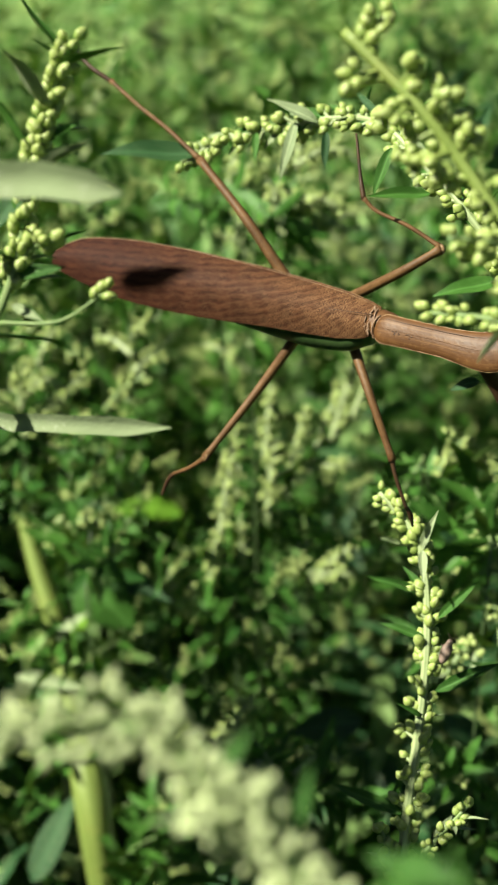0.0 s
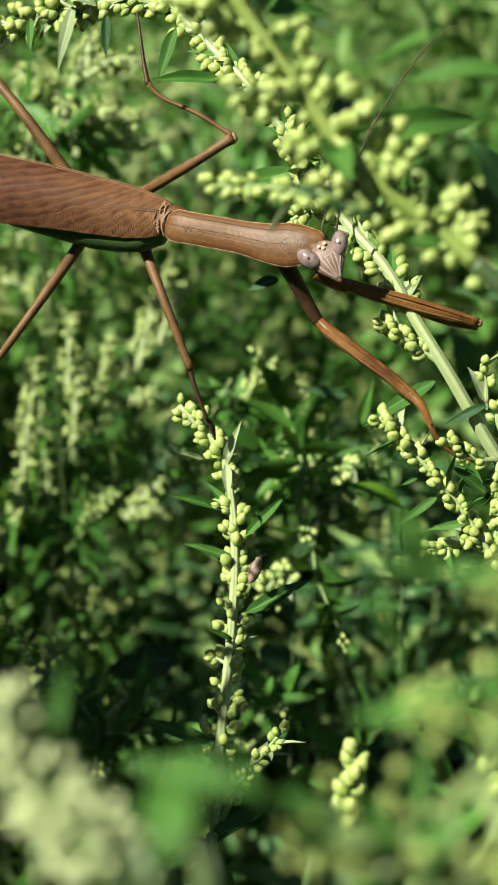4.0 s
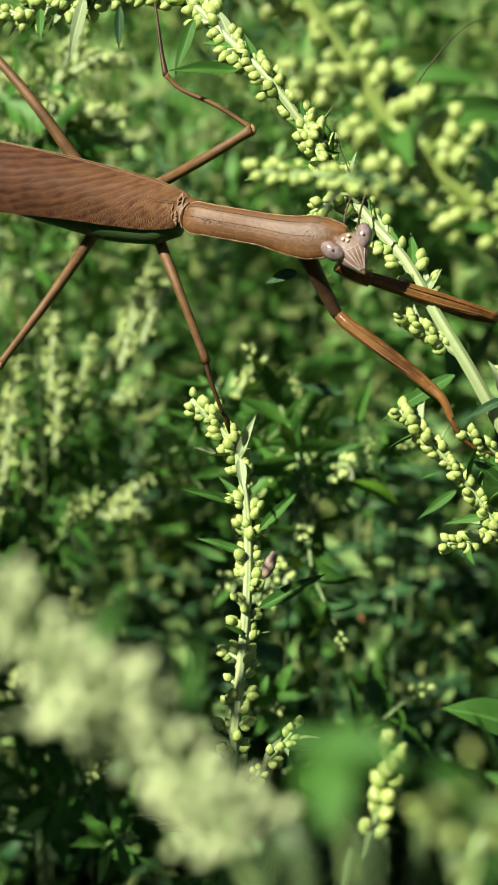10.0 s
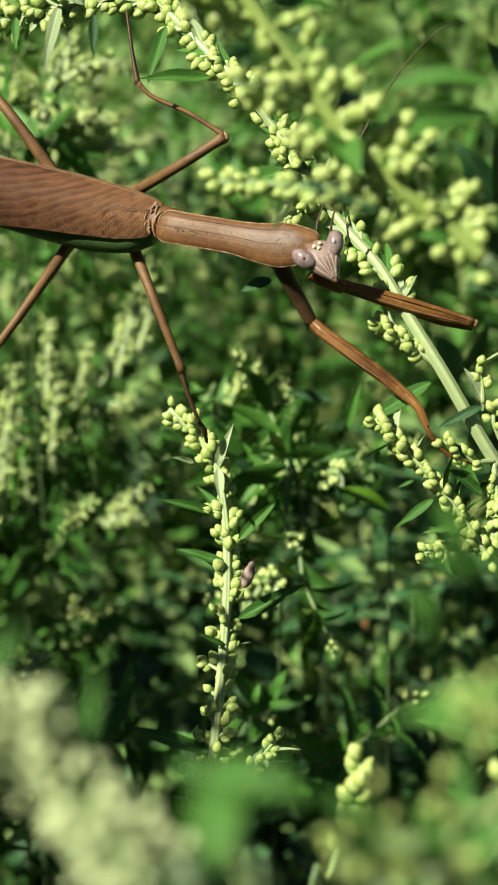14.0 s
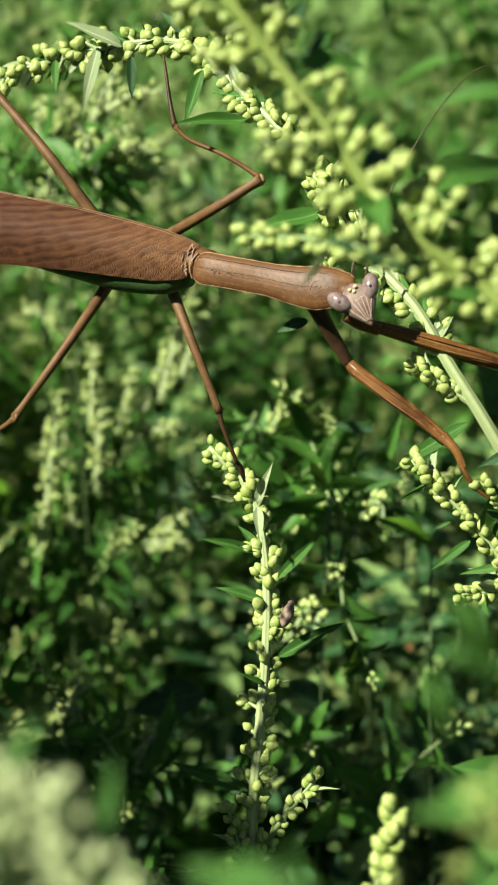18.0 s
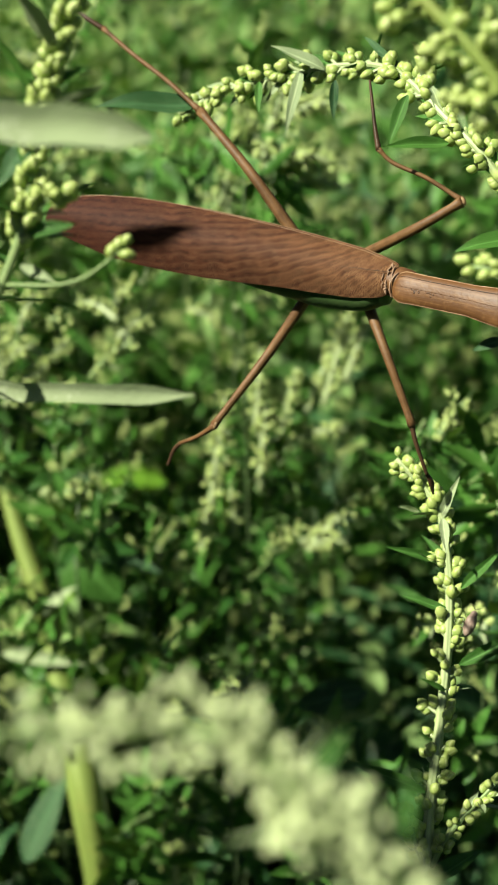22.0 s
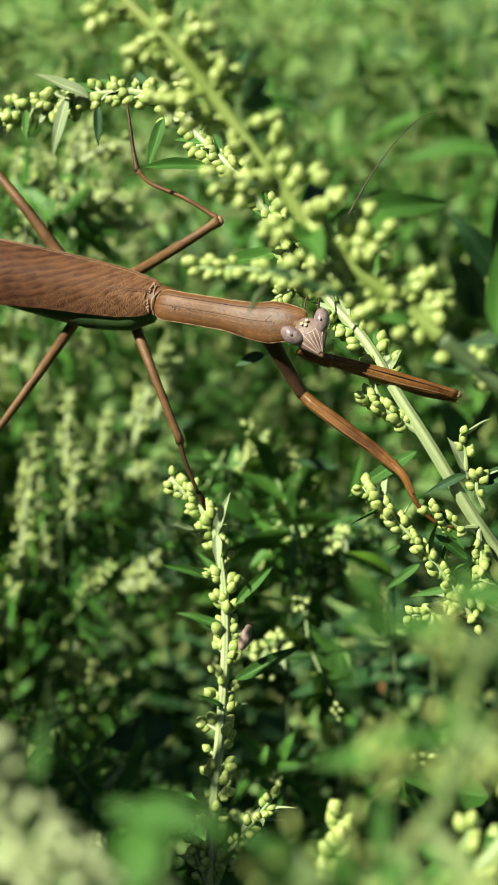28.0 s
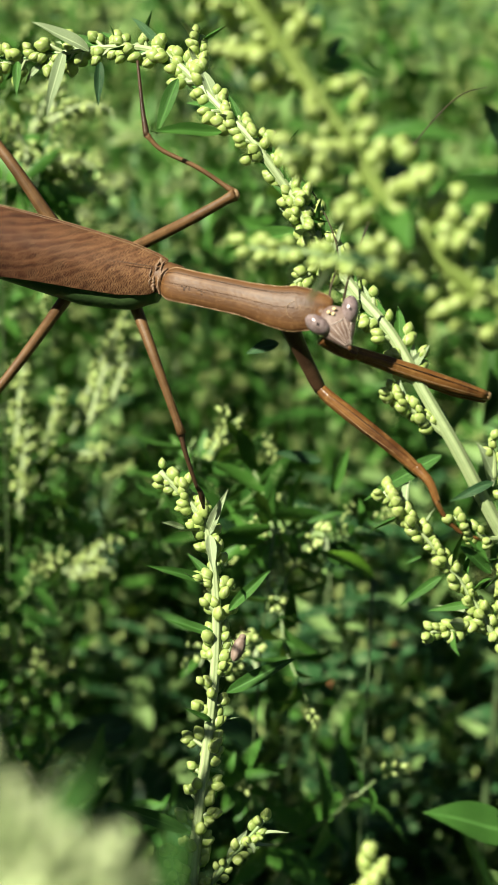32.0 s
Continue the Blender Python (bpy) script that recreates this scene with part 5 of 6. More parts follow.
blade([(-0.05393, -0.05638, 0.79835), (-0.04441, -0.05654, 0.80059), (-0.03513, -0.05744, 0.80109), (-0.02788, -0.05744, 0.80109), (-0.02190, -0.05783, 0.80122)], [(0, 0.0012), (0.6, 0.0013), (0.85, 0.0014), (1, 0.0001)], "pale green grass blade lying level", 1, LEAF_SILVER)
blade([(-0.03889, -0.08296, 0.83542), (-0.03046, -0.08281, 0.83838), (-0.02392, -0.08400, 0.83821), (-0.01844, -0.08441, 0.83725)], [(0, 0.0018), (0.7, 0.0020), (0.9, 0.0017), (1, 0.0002)], "broad green grass blade", 2, LEAF_SILVER)
m, foot, rng = stalk([(-0.05028, -0.06183, 0.80648), (-0.04511, -0.05801, 0.81550), (-0.04210, -0.05577, 0.82338), (-0.04062, -0.05280, 0.83300), (-0.03808, -0.05017, 0.84183), (-0.03522, -0.04787, 0.84986)], "mugwort spike beside the wing end", 19, leafy=False, r0=0.0007, r1=0.0004, stem_mat=STEM, buds=(0.30, 1), step=0.0007, bud=0.0018, cluster=(2, 4), n=24, leaves=LEAVES + LEAVES_PALE, leaf_len=0.011, leaf_step=0.0028)
spray(m, foot, vec((-0.04509, -0.05814, 0.81518), (-0.03581, -0.05897, 0.81585), (-0.02907, -0.05829, 0.82009)), 0.0003, 0.0002, rng, STEM, (0.8, 1), 0.0010, 0.0019, (1, 2), name="branch", n=10)
spray(m, foot, vec((-0.04206, -0.05631, 0.82212), (-0.03965, -0.05626, 0.82486), (-0.03599, -0.05790, 0.82623)), 0.0004, 0.0003, rng, STEM, (0.3, 1), 0.0012, 0.0020, (1, 3), name="branch", n=10)
# unseen twig and leaves added up the sun's path to shadow the wing
shade = Vector((-0.0398, 0.0096, 0.8032)) - SUN_WAY * 0.215
spray(m, foot, [Vector((-0.05028, -0.06183, 0.80648)), shade + Vector((0.020, -0.010, -0.065)), shade + UP * 0.001], 0.00018, 0.00014, rng, STEM, (0.9, 1), 0, 0.0017, (1, 1), name="branch", n=12)
shade_way = Vector((0.90, -0.24, 0.36)).normalized()
for back, dz, size, wide in ((0.0080, 0.0002, 0.0125, 0.9), (0.0030, 0.0010, 0.0110, 0.9), (0.0055, -0.0006, 0.0120, 0.9)):
    put_leaf(m, shade - shade_way * back + UP * dz - foot, shade_way, -SUN_WAY, size, rng, BROAD, wide)
for a, b, mats in (((-0.04118, -0.05466, 0.82862), (-0.04392, -0.05146, 0.83617), LEAVES), ((-0.04202, -0.05685, 0.82085), (-0.03573, -0.05679, 0.82361), BROAD), ((-0.04300, -0.05719, 0.81742), (-0.03827, -0.05798, 0.81555), LEAVES_PALE), ((-0.04093, -0.05333, 0.83175), (-0.04648, -0.05545, 0.82676), LEAVES_DARK), ((-0.03969, -0.05095, 0.83737), (-0.03345, -0.04993, 0.83976), LEAVES)):
    a, b = Vector(a), Vector(b)
    put_leaf(m, a - foot, b - a, FACING + UP * 0.5, (b - a).length, rng, mats, 1.1)


# the little bug on the upright spike
def bug():
    o = Vector((0.01335, -0.01464, 0.74453))
    t = (Vector((0.01346, -0.01460, 0.74200)) - Vector((0.01503, -0.01289, 0.74603))).normalized()
    s = t.cross(FACING).normalized()
    m = thing("small_bug", o, "tiny brown bug sitting on the buds", "insect")
    part("body", blob((0, 0, 0), (t * 0.0021, s * 0.00100, FACING * 0.0008), 14, 10), BUGSKIN, m)
    part("head", blob(-t * 0.0019, (t * 0.0006, s * 0.0006, FACING * 0.0005), 10, 8), BUGSKIN, m)
    part("wing", blob(t * 0.0006 + FACING * 0.0004, (t * 0.0015, s * 0.0006, FACING * 0.0005), 10, 8), BUGSKIN, m)
    for sg in (-1, 1):
        part("antenna", tube([-t * 0.0026, -t * 0.0030 + s * 0.0005 * sg, -t * 0.0033 + s * 0.0009 * sg], 0.00006, 6, 5), THREAD, m)
        for k in (-1, 0, 1):
            part("leg", tube([t * 0.0008 * k + s * 0.0006 * sg, t * 0.0010 * k + s * 0.0011 * sg, t * 0.0012 * k + s * 0.0013 * sg - FACING * 0.0008], 0.00007, 6, 5), SKIN_DARK, m)
    return m


BUG = bug()


# ---------------------------------------------------------------- mugwort farther back
def leafy_branch_mesh(seed, length, nleaf, leaf, nspike, dark):
    """A side branch along +z, joined: axis, narrow leaves, and bud spikes towards its end."""
    rng = random.Random(seed)
    bm = bmesh.new()
    bend = Vector((rng.uniform(-0.2, 0.2), rng.uniform(0.1, 0.35), 0))
    pts = smooth_line([(0, 0, 0), (bend * -0.25 * length) + UP * length * 0.5, bend * length * 0.3 + UP * length], 8)
    add_tube(bm, pts, lambda s: 0.0007 - 0.0004 * s, 5)
    n0 = len(bm.faces)

    def blade(at, way, face, ln, w):
        y = way.normalized()
        x = y.cross(face).normalized()
        z = x.cross(y)
        prev, first = None, len(bm.faces)
        for k in range(5):
            s = k / 4
            ww = w * math.sin(math.pi * (0.1 + 0.88 * s)) ** 0.9
            c = at + y * (ln * s) - z * (ln * 0.22 * s * s)
            row = [bm.verts.new(c - x * ww + z * ww * 0.45), bm.verts.new(c), bm.verts.new(c + x * ww + z * ww * 0.45)]
            if prev:
                bm.faces.new((prev[0], prev[1], row[1], row[0]))
                bm.faces.new((prev[1], prev[2], row[2], row[1]))
            prev = row
        if rng.random() < 0.10:
            silver.update(range(first, len(bm.faces)))

    silver = set()
    for i in range(nleaf):
        s = (i + rng.random()) / nleaf
        k = min(int(s * 8), 7)
        q = pts[k].lerp(pts[k + 1], s * 8 - k)
        a = i * 2.4 + rng.uniform(-0.4, 0.4)
        out = Vector((math.cos(a), math.sin(a), rng.uniform(0.1, 1.0)))
        ln = leaf * rng.uniform(0.6, 1.3) * (1.15 - 0.5 * s)
        blade(q, out, Vector((rng.uniform(-0.4, 0.4), rng.uniform(-0.4, 0.4), 1)), ln, ln * rng.uniform(0.11, 0.17))
        if rng.random() < 0.2:
            blade(q + out.normalized() * ln * 0.4, out + Vector((rng.uniform(-0.8, 0.8), rng.uniform(-0.8, 0.8), 0)), UP, ln * 0.5, ln * 0.05)
    n1 = len(bm.faces)
    for i in range(nspike):
        s0 = 1 - 0.75 * i / max(1, nspike)
        k = min(int(s0 * 8), 7)
        base = pts[k].lerp(pts[k + 1], s0 * 8 - k)
        a = rng.uniform(0, 6.28)
        way = (Vector((math.cos(a) * 0.8, math.sin(a) * 0.8, 1)) if i else UP + bend).normalized()
        ln = rng.uniform(0.006, 0.016)
        for j in range(int(ln / 0.0011)):
            an = j * 2.4
            side = way.orthogonal().normalized()
            out = (side * math.cos(an) + way.cross(side) * math.sin(an))
            d = (out * 0.8 + way).normalized()
            add_bud(bm, aimed(base + way * (0.002 + j * 0.0011) + out * 0.0007, d, Vector((0.3, 0.2, 1)), 0.0024 * rng.uniform(0.75, 1.15)), seed * 100 + i * 37 + j, 4, 2)
    bm.faces.ensure_lookup_table()
    for k, f in enumerate(bm.faces):
        f.material_index = 0 if k < n0 else 3 if k in silver else 1 if k < n1 else 2
    me = mesh_from(bm, "leafy_branch")
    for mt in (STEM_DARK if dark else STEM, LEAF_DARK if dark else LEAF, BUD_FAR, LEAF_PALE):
        me.materials.append(mt)
    return me


BRANCHES = [leafy_branch_mesh(700 + k, *a) for k, a in enumerate(((0.050, 11, 0.032, 6, False), (0.065, 13, 0.036, 5, False), (0.040, 9, 0.028, 7, False), (0.075, 15, 0.044, 2, False), (0.055, 12, 0.042, 1, False)))]
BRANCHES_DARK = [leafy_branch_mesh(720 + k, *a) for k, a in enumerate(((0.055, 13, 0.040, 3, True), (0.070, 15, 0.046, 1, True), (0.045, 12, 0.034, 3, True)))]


LEAFY_ONLY = ([leafy_branch_mesh(740 + k, *a) for k, a in enumerate(((0.036, 15, 0.016, 2, False), (0.045, 16, 0.019, 1, False)))], [leafy_branch_mesh(750 + k, *a) for k, a in enumerate(((0.040, 14, 0.018, 0, True), (0.050, 15, 0.022, 1, True)))])


def back_plant(foot, points, seed, label, dark, nbranch, first=0.3, mat=STEM, r=0.0013, size=1.0, group="mugwort plants behind", last=1.0, plain=False):
    """A plant farther back: stem and leafy flowering branches, each of joined leaves and buds."""
    rng = random.Random(seed)
    foot = Vector(foot)
    m = thing("mugwort", foot, label, "plant", group)
    pts = [p - foot for p in smooth_line([foot, *points], 20)]
    part("stem", add_tube(bmesh.new(), pts, lambda s: r * (1.5 - 1.1 * s), 7), mat, m)
    fr = frames_along(pts)
    meshes = LEAFY_ONLY[dark] if plain else BRANCHES_DARK if dark else BRANCHES
    for i in range(nbranch):
        s = first + (last - first) * (i + rng.random()) / nbranch
        k = min(int(s * 20), 19)
        q, (t, a, b) = pts[k].lerp(pts[k + 1], s * 20 - k), fr[k]
        an = i * 2.4 + rng.uniform(-0.5, 0.5)
        br = part("leafy_branch", meshes[rng.randrange(3)] if s > 0.72 and not plain else rng.choice(meshes), None, m)
        br.matrix_basis = aimed(q, a * math.cos(an) + b * math.sin(an) + t * rng.uniform(0.4, 1.2), Vector((rng.uniform(-1, 1), rng.uniform(-1, 1), 0.2)), size * rng.uniform(0.75, 1.15) * (1.25 - 0.6 * s))
    if plain:
        return m
    br = part("leafy_branch", meshes[0], None, m)
    br.matrix_basis = aimed(pts[-1], fr[-1][0], Vector((1, 0.3, 0)), size * 0.6)
    return m


def back_spray(points, seed, label, sides, mat=STEM_PALE, dark=False, nbranch=8, r=0.00028):
    """A plant behind the insect with a known top and named side shoots."""
    p = vec(*points)
    d = (p[0] - p[1]).normalized()
    foot = Vector((p[0].x + d.x * 0.05, p[0].y + 0.05, -0.01))
    m = back_plant(foot, [p[0] * 0.55 + foot * 0.45 - Vector((0, 0.0, 0.02)), *p], seed, label, dark, nbranch, 0.25, STEM_DARK if r < 0.002 else mat, r, 0.75, last=0.72, plain=True)
    rng = random.Random(seed + 500)
    for a, b in sides:
        a, b = Vector(a), Vector(b)
        mid = a.lerp(b, 0.5) + Vector((0, 0, 0.002))
        spray(m, foot, [a, mid, b], 0.0011, 0.0005, rng, mat, (0.12, 1), 0.0013, 0.0020, (3, 5), name="branch", n=10, bracts=0.35, massed=BUD_FAR, reach=0.0010)
    return m


back_spray([(-0.05658, 0.14165, 0.66152), (-0.04703, 0.15281, 0.68781), (-0.04320, 0.16183, 0.70906), (-0.03946, 0.16808, 0.72378)], 31, "pale-stemmed mugwort with bud spikes", (((-0.04703, 0.15281, 0.68781), (-0.03946, 0.16808, 0.72378)), ((-0.04452, 0.15836, 0.70089), (-0.02295, 0.15132, 0.71053)), ((-0.03817, 0.16498, 0.70597), (-0.02153, 0.18700, 0.74212)), ((-0.05162, 0.15416, 0.69100), (-0.05007, 0.15729, 0.70886)), ((-0.06485, 0.15631, 0.66983), (-0.06012, 0.17852, 0.72213)), ((-0.02793, 0.17532, 0.72509), (-0.01552, 0.17324, 0.73593))))
back_spray([(-0.04792, 0.16895, 0.62089), (-0.04019, 0.18873, 0.64126), (-0.02843, 0.19695, 0.66064)], 32, "leafy mugwort with pale buds", (((-0.04436, 0.19255, 0.65027), (-0.02828, 0.19233, 0.64974)), ((-0.05743, 0.15615, 0.64320), (-0.04525, 0.16065, 0.65380)), ((-0.05740, 0.15542, 0.64150), (-0.04506, 0.15560, 0.64190))))
back_spray([(-0.07944, 0.11774, 0.60520), (-0.08824, 0.13110, 0.62093), (-0.09127, 0.14311, 0.63873)], 33, "small mugwort tip in sunlight", (((-0.07212, 0.11929, 0.60884), (-0.07523, 0.12683, 0.62660)), ((-0.07028, 0.11933, 0.60893), (-0.05611, 0.12994, 0.63392)), ((-0.06737, 0.10752, 0.60735), (-0.06955, 0.12348, 0.61872))))
back_spray([(-0.02568, 0.03038, 0.65122), (-0.02060, 0.03815, 0.66952), (-0.00619, 0.04455, 0.68459)], 34, "mugwort side shoot with pale buds", (((-0.02338, 0.04064, 0.67539), (-0.01475, 0.04286, 0.68061)),))
m = back_spray([(0.01872, 0.05541, 0.70494), (0.02388, 0.06097, 0.71802), (0.02905, 0.06500, 0.72754), (0.03293, 0.06753, 0.73349)], 35, "mugwort shoot with round buds", (((0.02388, 0.06248, 0.72159), (0.01613, 0.06526, 0.72813)), ((0.02001, 0.05844, 0.71208), (0.02191, 0.05370, 0.71664)), ((0.02776, 0.06349, 0.72397), (0.03140, 0.05913, 0.72945)), ((0.01872, 0.05592, 0.70613), (0.01116, 0.04752, 0.70208)), ((0.01742, 0.05289, 0.69899), (0.00230, 0.04900, 0.70558))), mat=STEM)
rng = random.Random(351)
for a, c, mats, wide in (((0.0304, 0.0620, 0.7260), (0.0426, 0.0620, 0.7182), LEAVES, 1.5), ((0.0299, 0.0620, 0.7457), (0.0196, 0.0620, 0.7469), LEAVES_DARK, 1.3), ((0.0084, 0.0620, 0.7314), (0.0185, 0.0620, 0.7236), LEAVES_DARK, 1.5), ((0.0278, 0.0620, 0.7312), (0.0363, 0.0620, 0.7353), LEAVES, 1.0), ((0.0103, 0.0620, 0.6813), (0.0224, 0.0620, 0.6724), LEAVES_DARK, 1.4), ((0.0129, 0.0620, 0.6954), (0.0233, 0.0620, 0.6999), LEAVES_DARK, 1.2), ((0.0038, 0.0620, 0.7042), (-0.0064, 0.0620, 0.7099), LEAVES, 1.3), ((-0.0098, 0.0620, 0.6782), (-0.0303, 0.0620, 0.6729), LEAVES_DARK, 1.3), ((0.0064, 0.0620, 0.6983), (-0.0029, 0.0620, 0.6891), LEAVES, 1.0), ((0.0326, 0.0620, 0.7380), (0.0358, 0.0620, 0.7498), LEAVES, 1.0)):
    a, c = Vector(a), Vector(c)
    put_leaf(m, a - m.location, c - a, FACING + UP * 0.5, (c - a).length, rng, mats, wide)
back_spray([(-0.04859, 0.12954, 0.76415), (-0.04263, 0.13653, 0.78062), (-0.03965, 0.14236, 0.79435), (-0.03476, 0.15148, 0.81060)], 36, "mugwort with drooping bud sprays", (((-0.04114, 0.14178, 0.79297), (-0.02444, 0.14131, 0.79188)), ((-0.03816, 0.14585, 0.80258), (-0.02325, 0.14760, 0.80670)), ((-0.04263, 0.13944, 0.78748), (-0.04412, 0.14352, 0.79709)), ((-0.03741, 0.14644, 0.80395), (-0.03701, 0.15207, 0.81198))), nbranch=3)
back_spray([(-0.09146, 0.09422, 0.65472), (-0.09589, 0.11318, 0.69937), (-0.09151, 0.12789, 0.73402), (-0.07159, 0.13807, 0.75802)], 37, "leafy mugwort in half shade", (((-0.09322, 0.12789, 0.73402), (-0.08010, 0.12812, 0.74506)), ((-0.10285, 0.11440, 0.70225), (-0.09020, 0.11108, 0.70492)), ((-0.09985, 0.12274, 0.72191), (-0.09680, 0.12337, 0.73388))), mat=STEM)
back_spray([(-0.13694, 0.25725, 0.77646), (-0.13325, 0.27232, 0.81196), (-0.12822, 0.28318, 0.83753)], 38, "tall mugwort with bud spikes", (((-0.13941, 0.26148, 0.78642), (-0.13501, 0.26310, 0.79024)), ((-0.13536, 0.26983, 0.80609), (-0.12466, 0.27889, 0.82744))))
back_spray([(-0.05618, 0.15709, 0.77659), (-0.04964, 0.16355, 0.79179), (-0.04062, 0.17124, 0.80993)], 39, "mugwort spray of pale round buds", (((-0.05467, 0.16164, 0.78732), (-0.02753, 0.15133, 0.78924)), ((-0.04966, 0.16420, 0.79333), (-0.02858, 0.15793, 0.80481)), ((-0.04804, 0.16613, 0.79789), (-0.05893, 0.15518, 0.79832))), nbranch=3)
# its shade is put into the dark stem and leaf colours
back_spray([(-0.01235, 0.33880, 0.75871), (-0.00315, 0.35089, 0.78720), (0.00374, 0.36018, 0.80908), (0.01179, 0.36942, 0.83086)], 40, "mugwort with shade put into its dark colours", (), mat=STEM_DARK, dark=True)
back_spray([(0.02808, 0.20031, 0.74725), (0.02437, 0.20675, 0.76242), (0.01609, 0.21400, 0.77949)], 41, "yellowish mugwort tip with buds", (((0.02438, 0.20604, 0.76073), (0.02792, 0.20815, 0.76571)),))
back_spray([(0.00417, 0.09541, 0.70997), (0.00186, 0.09940, 0.71937), (0.01451, 0.11248, 0.73969)], 42, "mugwort with small bud sprays", (((0.00398, 0.10227, 0.72615), (0.01335, 0.10746, 0.73835)),), mat=STEM)
m = back_spray([(-0.09622, 0.10025, 0.58496), (-0.10866, 0.11973, 0.62562), (-0.11670, 0.13336, 0.65248), (-0.12680, 0.14353, 0.67644), (-0.13625, 0.15530, 0.70416)], 43, "thick pale-green mugwort stem", (((-0.11543, 0.14145, 0.68727), (-0.10095, 0.13804, 0.68974)),), mat=STEM_YELLOW, r=0.0052, nbranch=9)
rng = random.Random(43)
for a, c, mats, wide in (((-0.11340, 0.13902, 0.68154), (-0.07694, 0.13016, 0.67118), LEAVES_DARK, 1.7), ((-0.11590, 0.12800, 0.65560), (-0.10591, 0.13012, 0.66584), LEAVES_PALE, 2.0), ((-0.12740, 0.12095, 0.64424), (-0.10030, 0.11909, 0.64510), LEAVES_PALE, 0.8), ((-0.11691, 0.14185, 0.68298), (-0.09219, 0.14637, 0.70411), LEAVES_DARK, 1.3), ((-0.11536, 0.08958, 0.59132), (-0.10499, 0.10158, 0.61958), LEAVES_DARK, 2.0), ((-0.11249, 0.14573, 0.67114), (-0.09229, 0.13833, 0.65370), BROAD, 2.2)):
    a, c = Vector(a), Vector(c)
    put_leaf(m, a - m.location, c - a, FACING + UP * 0.6, (c - a).length, rng, mats, wide)
back_spray([(-0.04207, 0.04641, 0.64701), (-0.03797, 0.05318, 0.66296), (-0.04058, 0.06098, 0.68133)], 44, "low mugwort tip with buds", (((-0.02427, 0.04227, 0.66348), (-0.01647, 0.04780, 0.67650)), ((-0.04196, 0.05681, 0.67152), (-0.03923, 0.06098, 0.68133))))

back_spray([(-0.05729, 0.13485, 0.67172), (-0.05010, 0.14553, 0.68114), (-0.04498, 0.15011, 0.69194), (-0.04101, 0.15895, 0.71276)], 45, "sunlit mugwort with whitish stem and bud plumes", (((-0.05602, 0.13990, 0.67839), (-0.05844, 0.14964, 0.70133)), ((-0.03348, 0.13892, 0.67608), (-0.01989, 0.14172, 0.68791)), ((-0.03348, 0.13892, 0.67608), (-0.02158, 0.13806, 0.67928)), ((-0.06441, 0.13926, 0.67686), (-0.06181, 0.14770, 0.69675)), ((-0.06150, 0.13206, 0.69139), (-0.05780, 0.14525, 0.72245)), ((-0.04843, 0.14209, 0.71501), (-0.04754, 0.15087, 0.73570)), ((-0.04689, 0.13456, 0.69727), (-0.04550, 0.14459, 0.72090)), ((-0.02939, 0.15223, 0.71791), (-0.02321, 0.16117, 0.73897)), ((-0.02360, 0.15477, 0.72390), (-0.01531, 0.16242, 0.74192)), ((-0.06400, 0.12515, 0.67512), (-0.06231, 0.13269, 0.69287))), nbranch=6)
back_spray([(-0.04887, 0.09946, 0.61459), (-0.03750, 0.10513, 0.62794), (-0.02861, 0.10828, 0.63535)], 46, "low mugwort with pale bud sprays", (((-0.03428, 0.10514, 0.62796), (-0.02565, 0.10454, 0.63706)), ((-0.05047, 0.10071, 0.61753), (-0.05526, 0.10759, 0.63374)), ((-0.05947, 0.08623, 0.60964), (-0.05151, 0.09539, 0.63123))), nbranch=6)
back_spray([(-0.10858, 0.12632, 0.67787), (-0.10377, 0.13307, 0.69378), (-0.11146, 0.14100, 0.71244)], 47, "mugwort with bud sprays in half shade", (((-0.11621, 0.13290, 0.69337), (-0.09907, 0.13009, 0.69724)), ((-0.11712, 0.14496, 0.72178), (-0.10694, 0.15173, 0.73772)), ((-0.12459, 0.14893, 0.73113), (-0.11802, 0.15703, 0.75020))), nbranch=6)

# unseen tall plants added beside the camera; they shade the upright spike's foot
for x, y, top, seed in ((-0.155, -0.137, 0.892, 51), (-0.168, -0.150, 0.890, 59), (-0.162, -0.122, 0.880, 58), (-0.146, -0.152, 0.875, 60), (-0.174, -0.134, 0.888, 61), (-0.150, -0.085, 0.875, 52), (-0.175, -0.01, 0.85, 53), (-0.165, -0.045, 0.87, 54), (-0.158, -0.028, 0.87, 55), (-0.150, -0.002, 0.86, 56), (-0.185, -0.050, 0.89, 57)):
    back_plant((x, y, -0.01), [Vector((x + 0.01, y, top * 0.5)), Vector((x, y + 0.005, top))], seed, "unseen tall mugwort added to cast shade", True, 34, 0.60, STEM, 0.0014, 0.9)

back_spray([(-0.05950, 0.14204, 0.76738), (-0.05486, 0.14677, 0.77850), (-0.05021, 0.15208, 0.79102)], 48, "mugwort with pale bud sprays under the arch", (((-0.05638, 0.14737, 0.77992), (-0.05171, 0.15565, 0.79942)), ((-0.05022, 0.15137, 0.78934), (-0.03727, 0.14738, 0.79044)), ((-0.03800, 0.15130, 0.78917), (-0.02553, 0.14778, 0.79138)), ((-0.04872, 0.14851, 0.78262), (-0.03494, 0.15288, 0.79290)), ((-0.04487, 0.15920, 0.79730), (-0.03709, 0.16544, 0.81201)), ((-0.05579, 0.15147, 0.77908), (-0.04490, 0.14849, 0.78257)), ((-0.03828, 0.15935, 0.78191), (-0.02391, 0.15721, 0.78212)), ((-0.06137, 0.16107, 0.79120), (-0.05897, 0.16652, 0.80405))), nbranch=4)

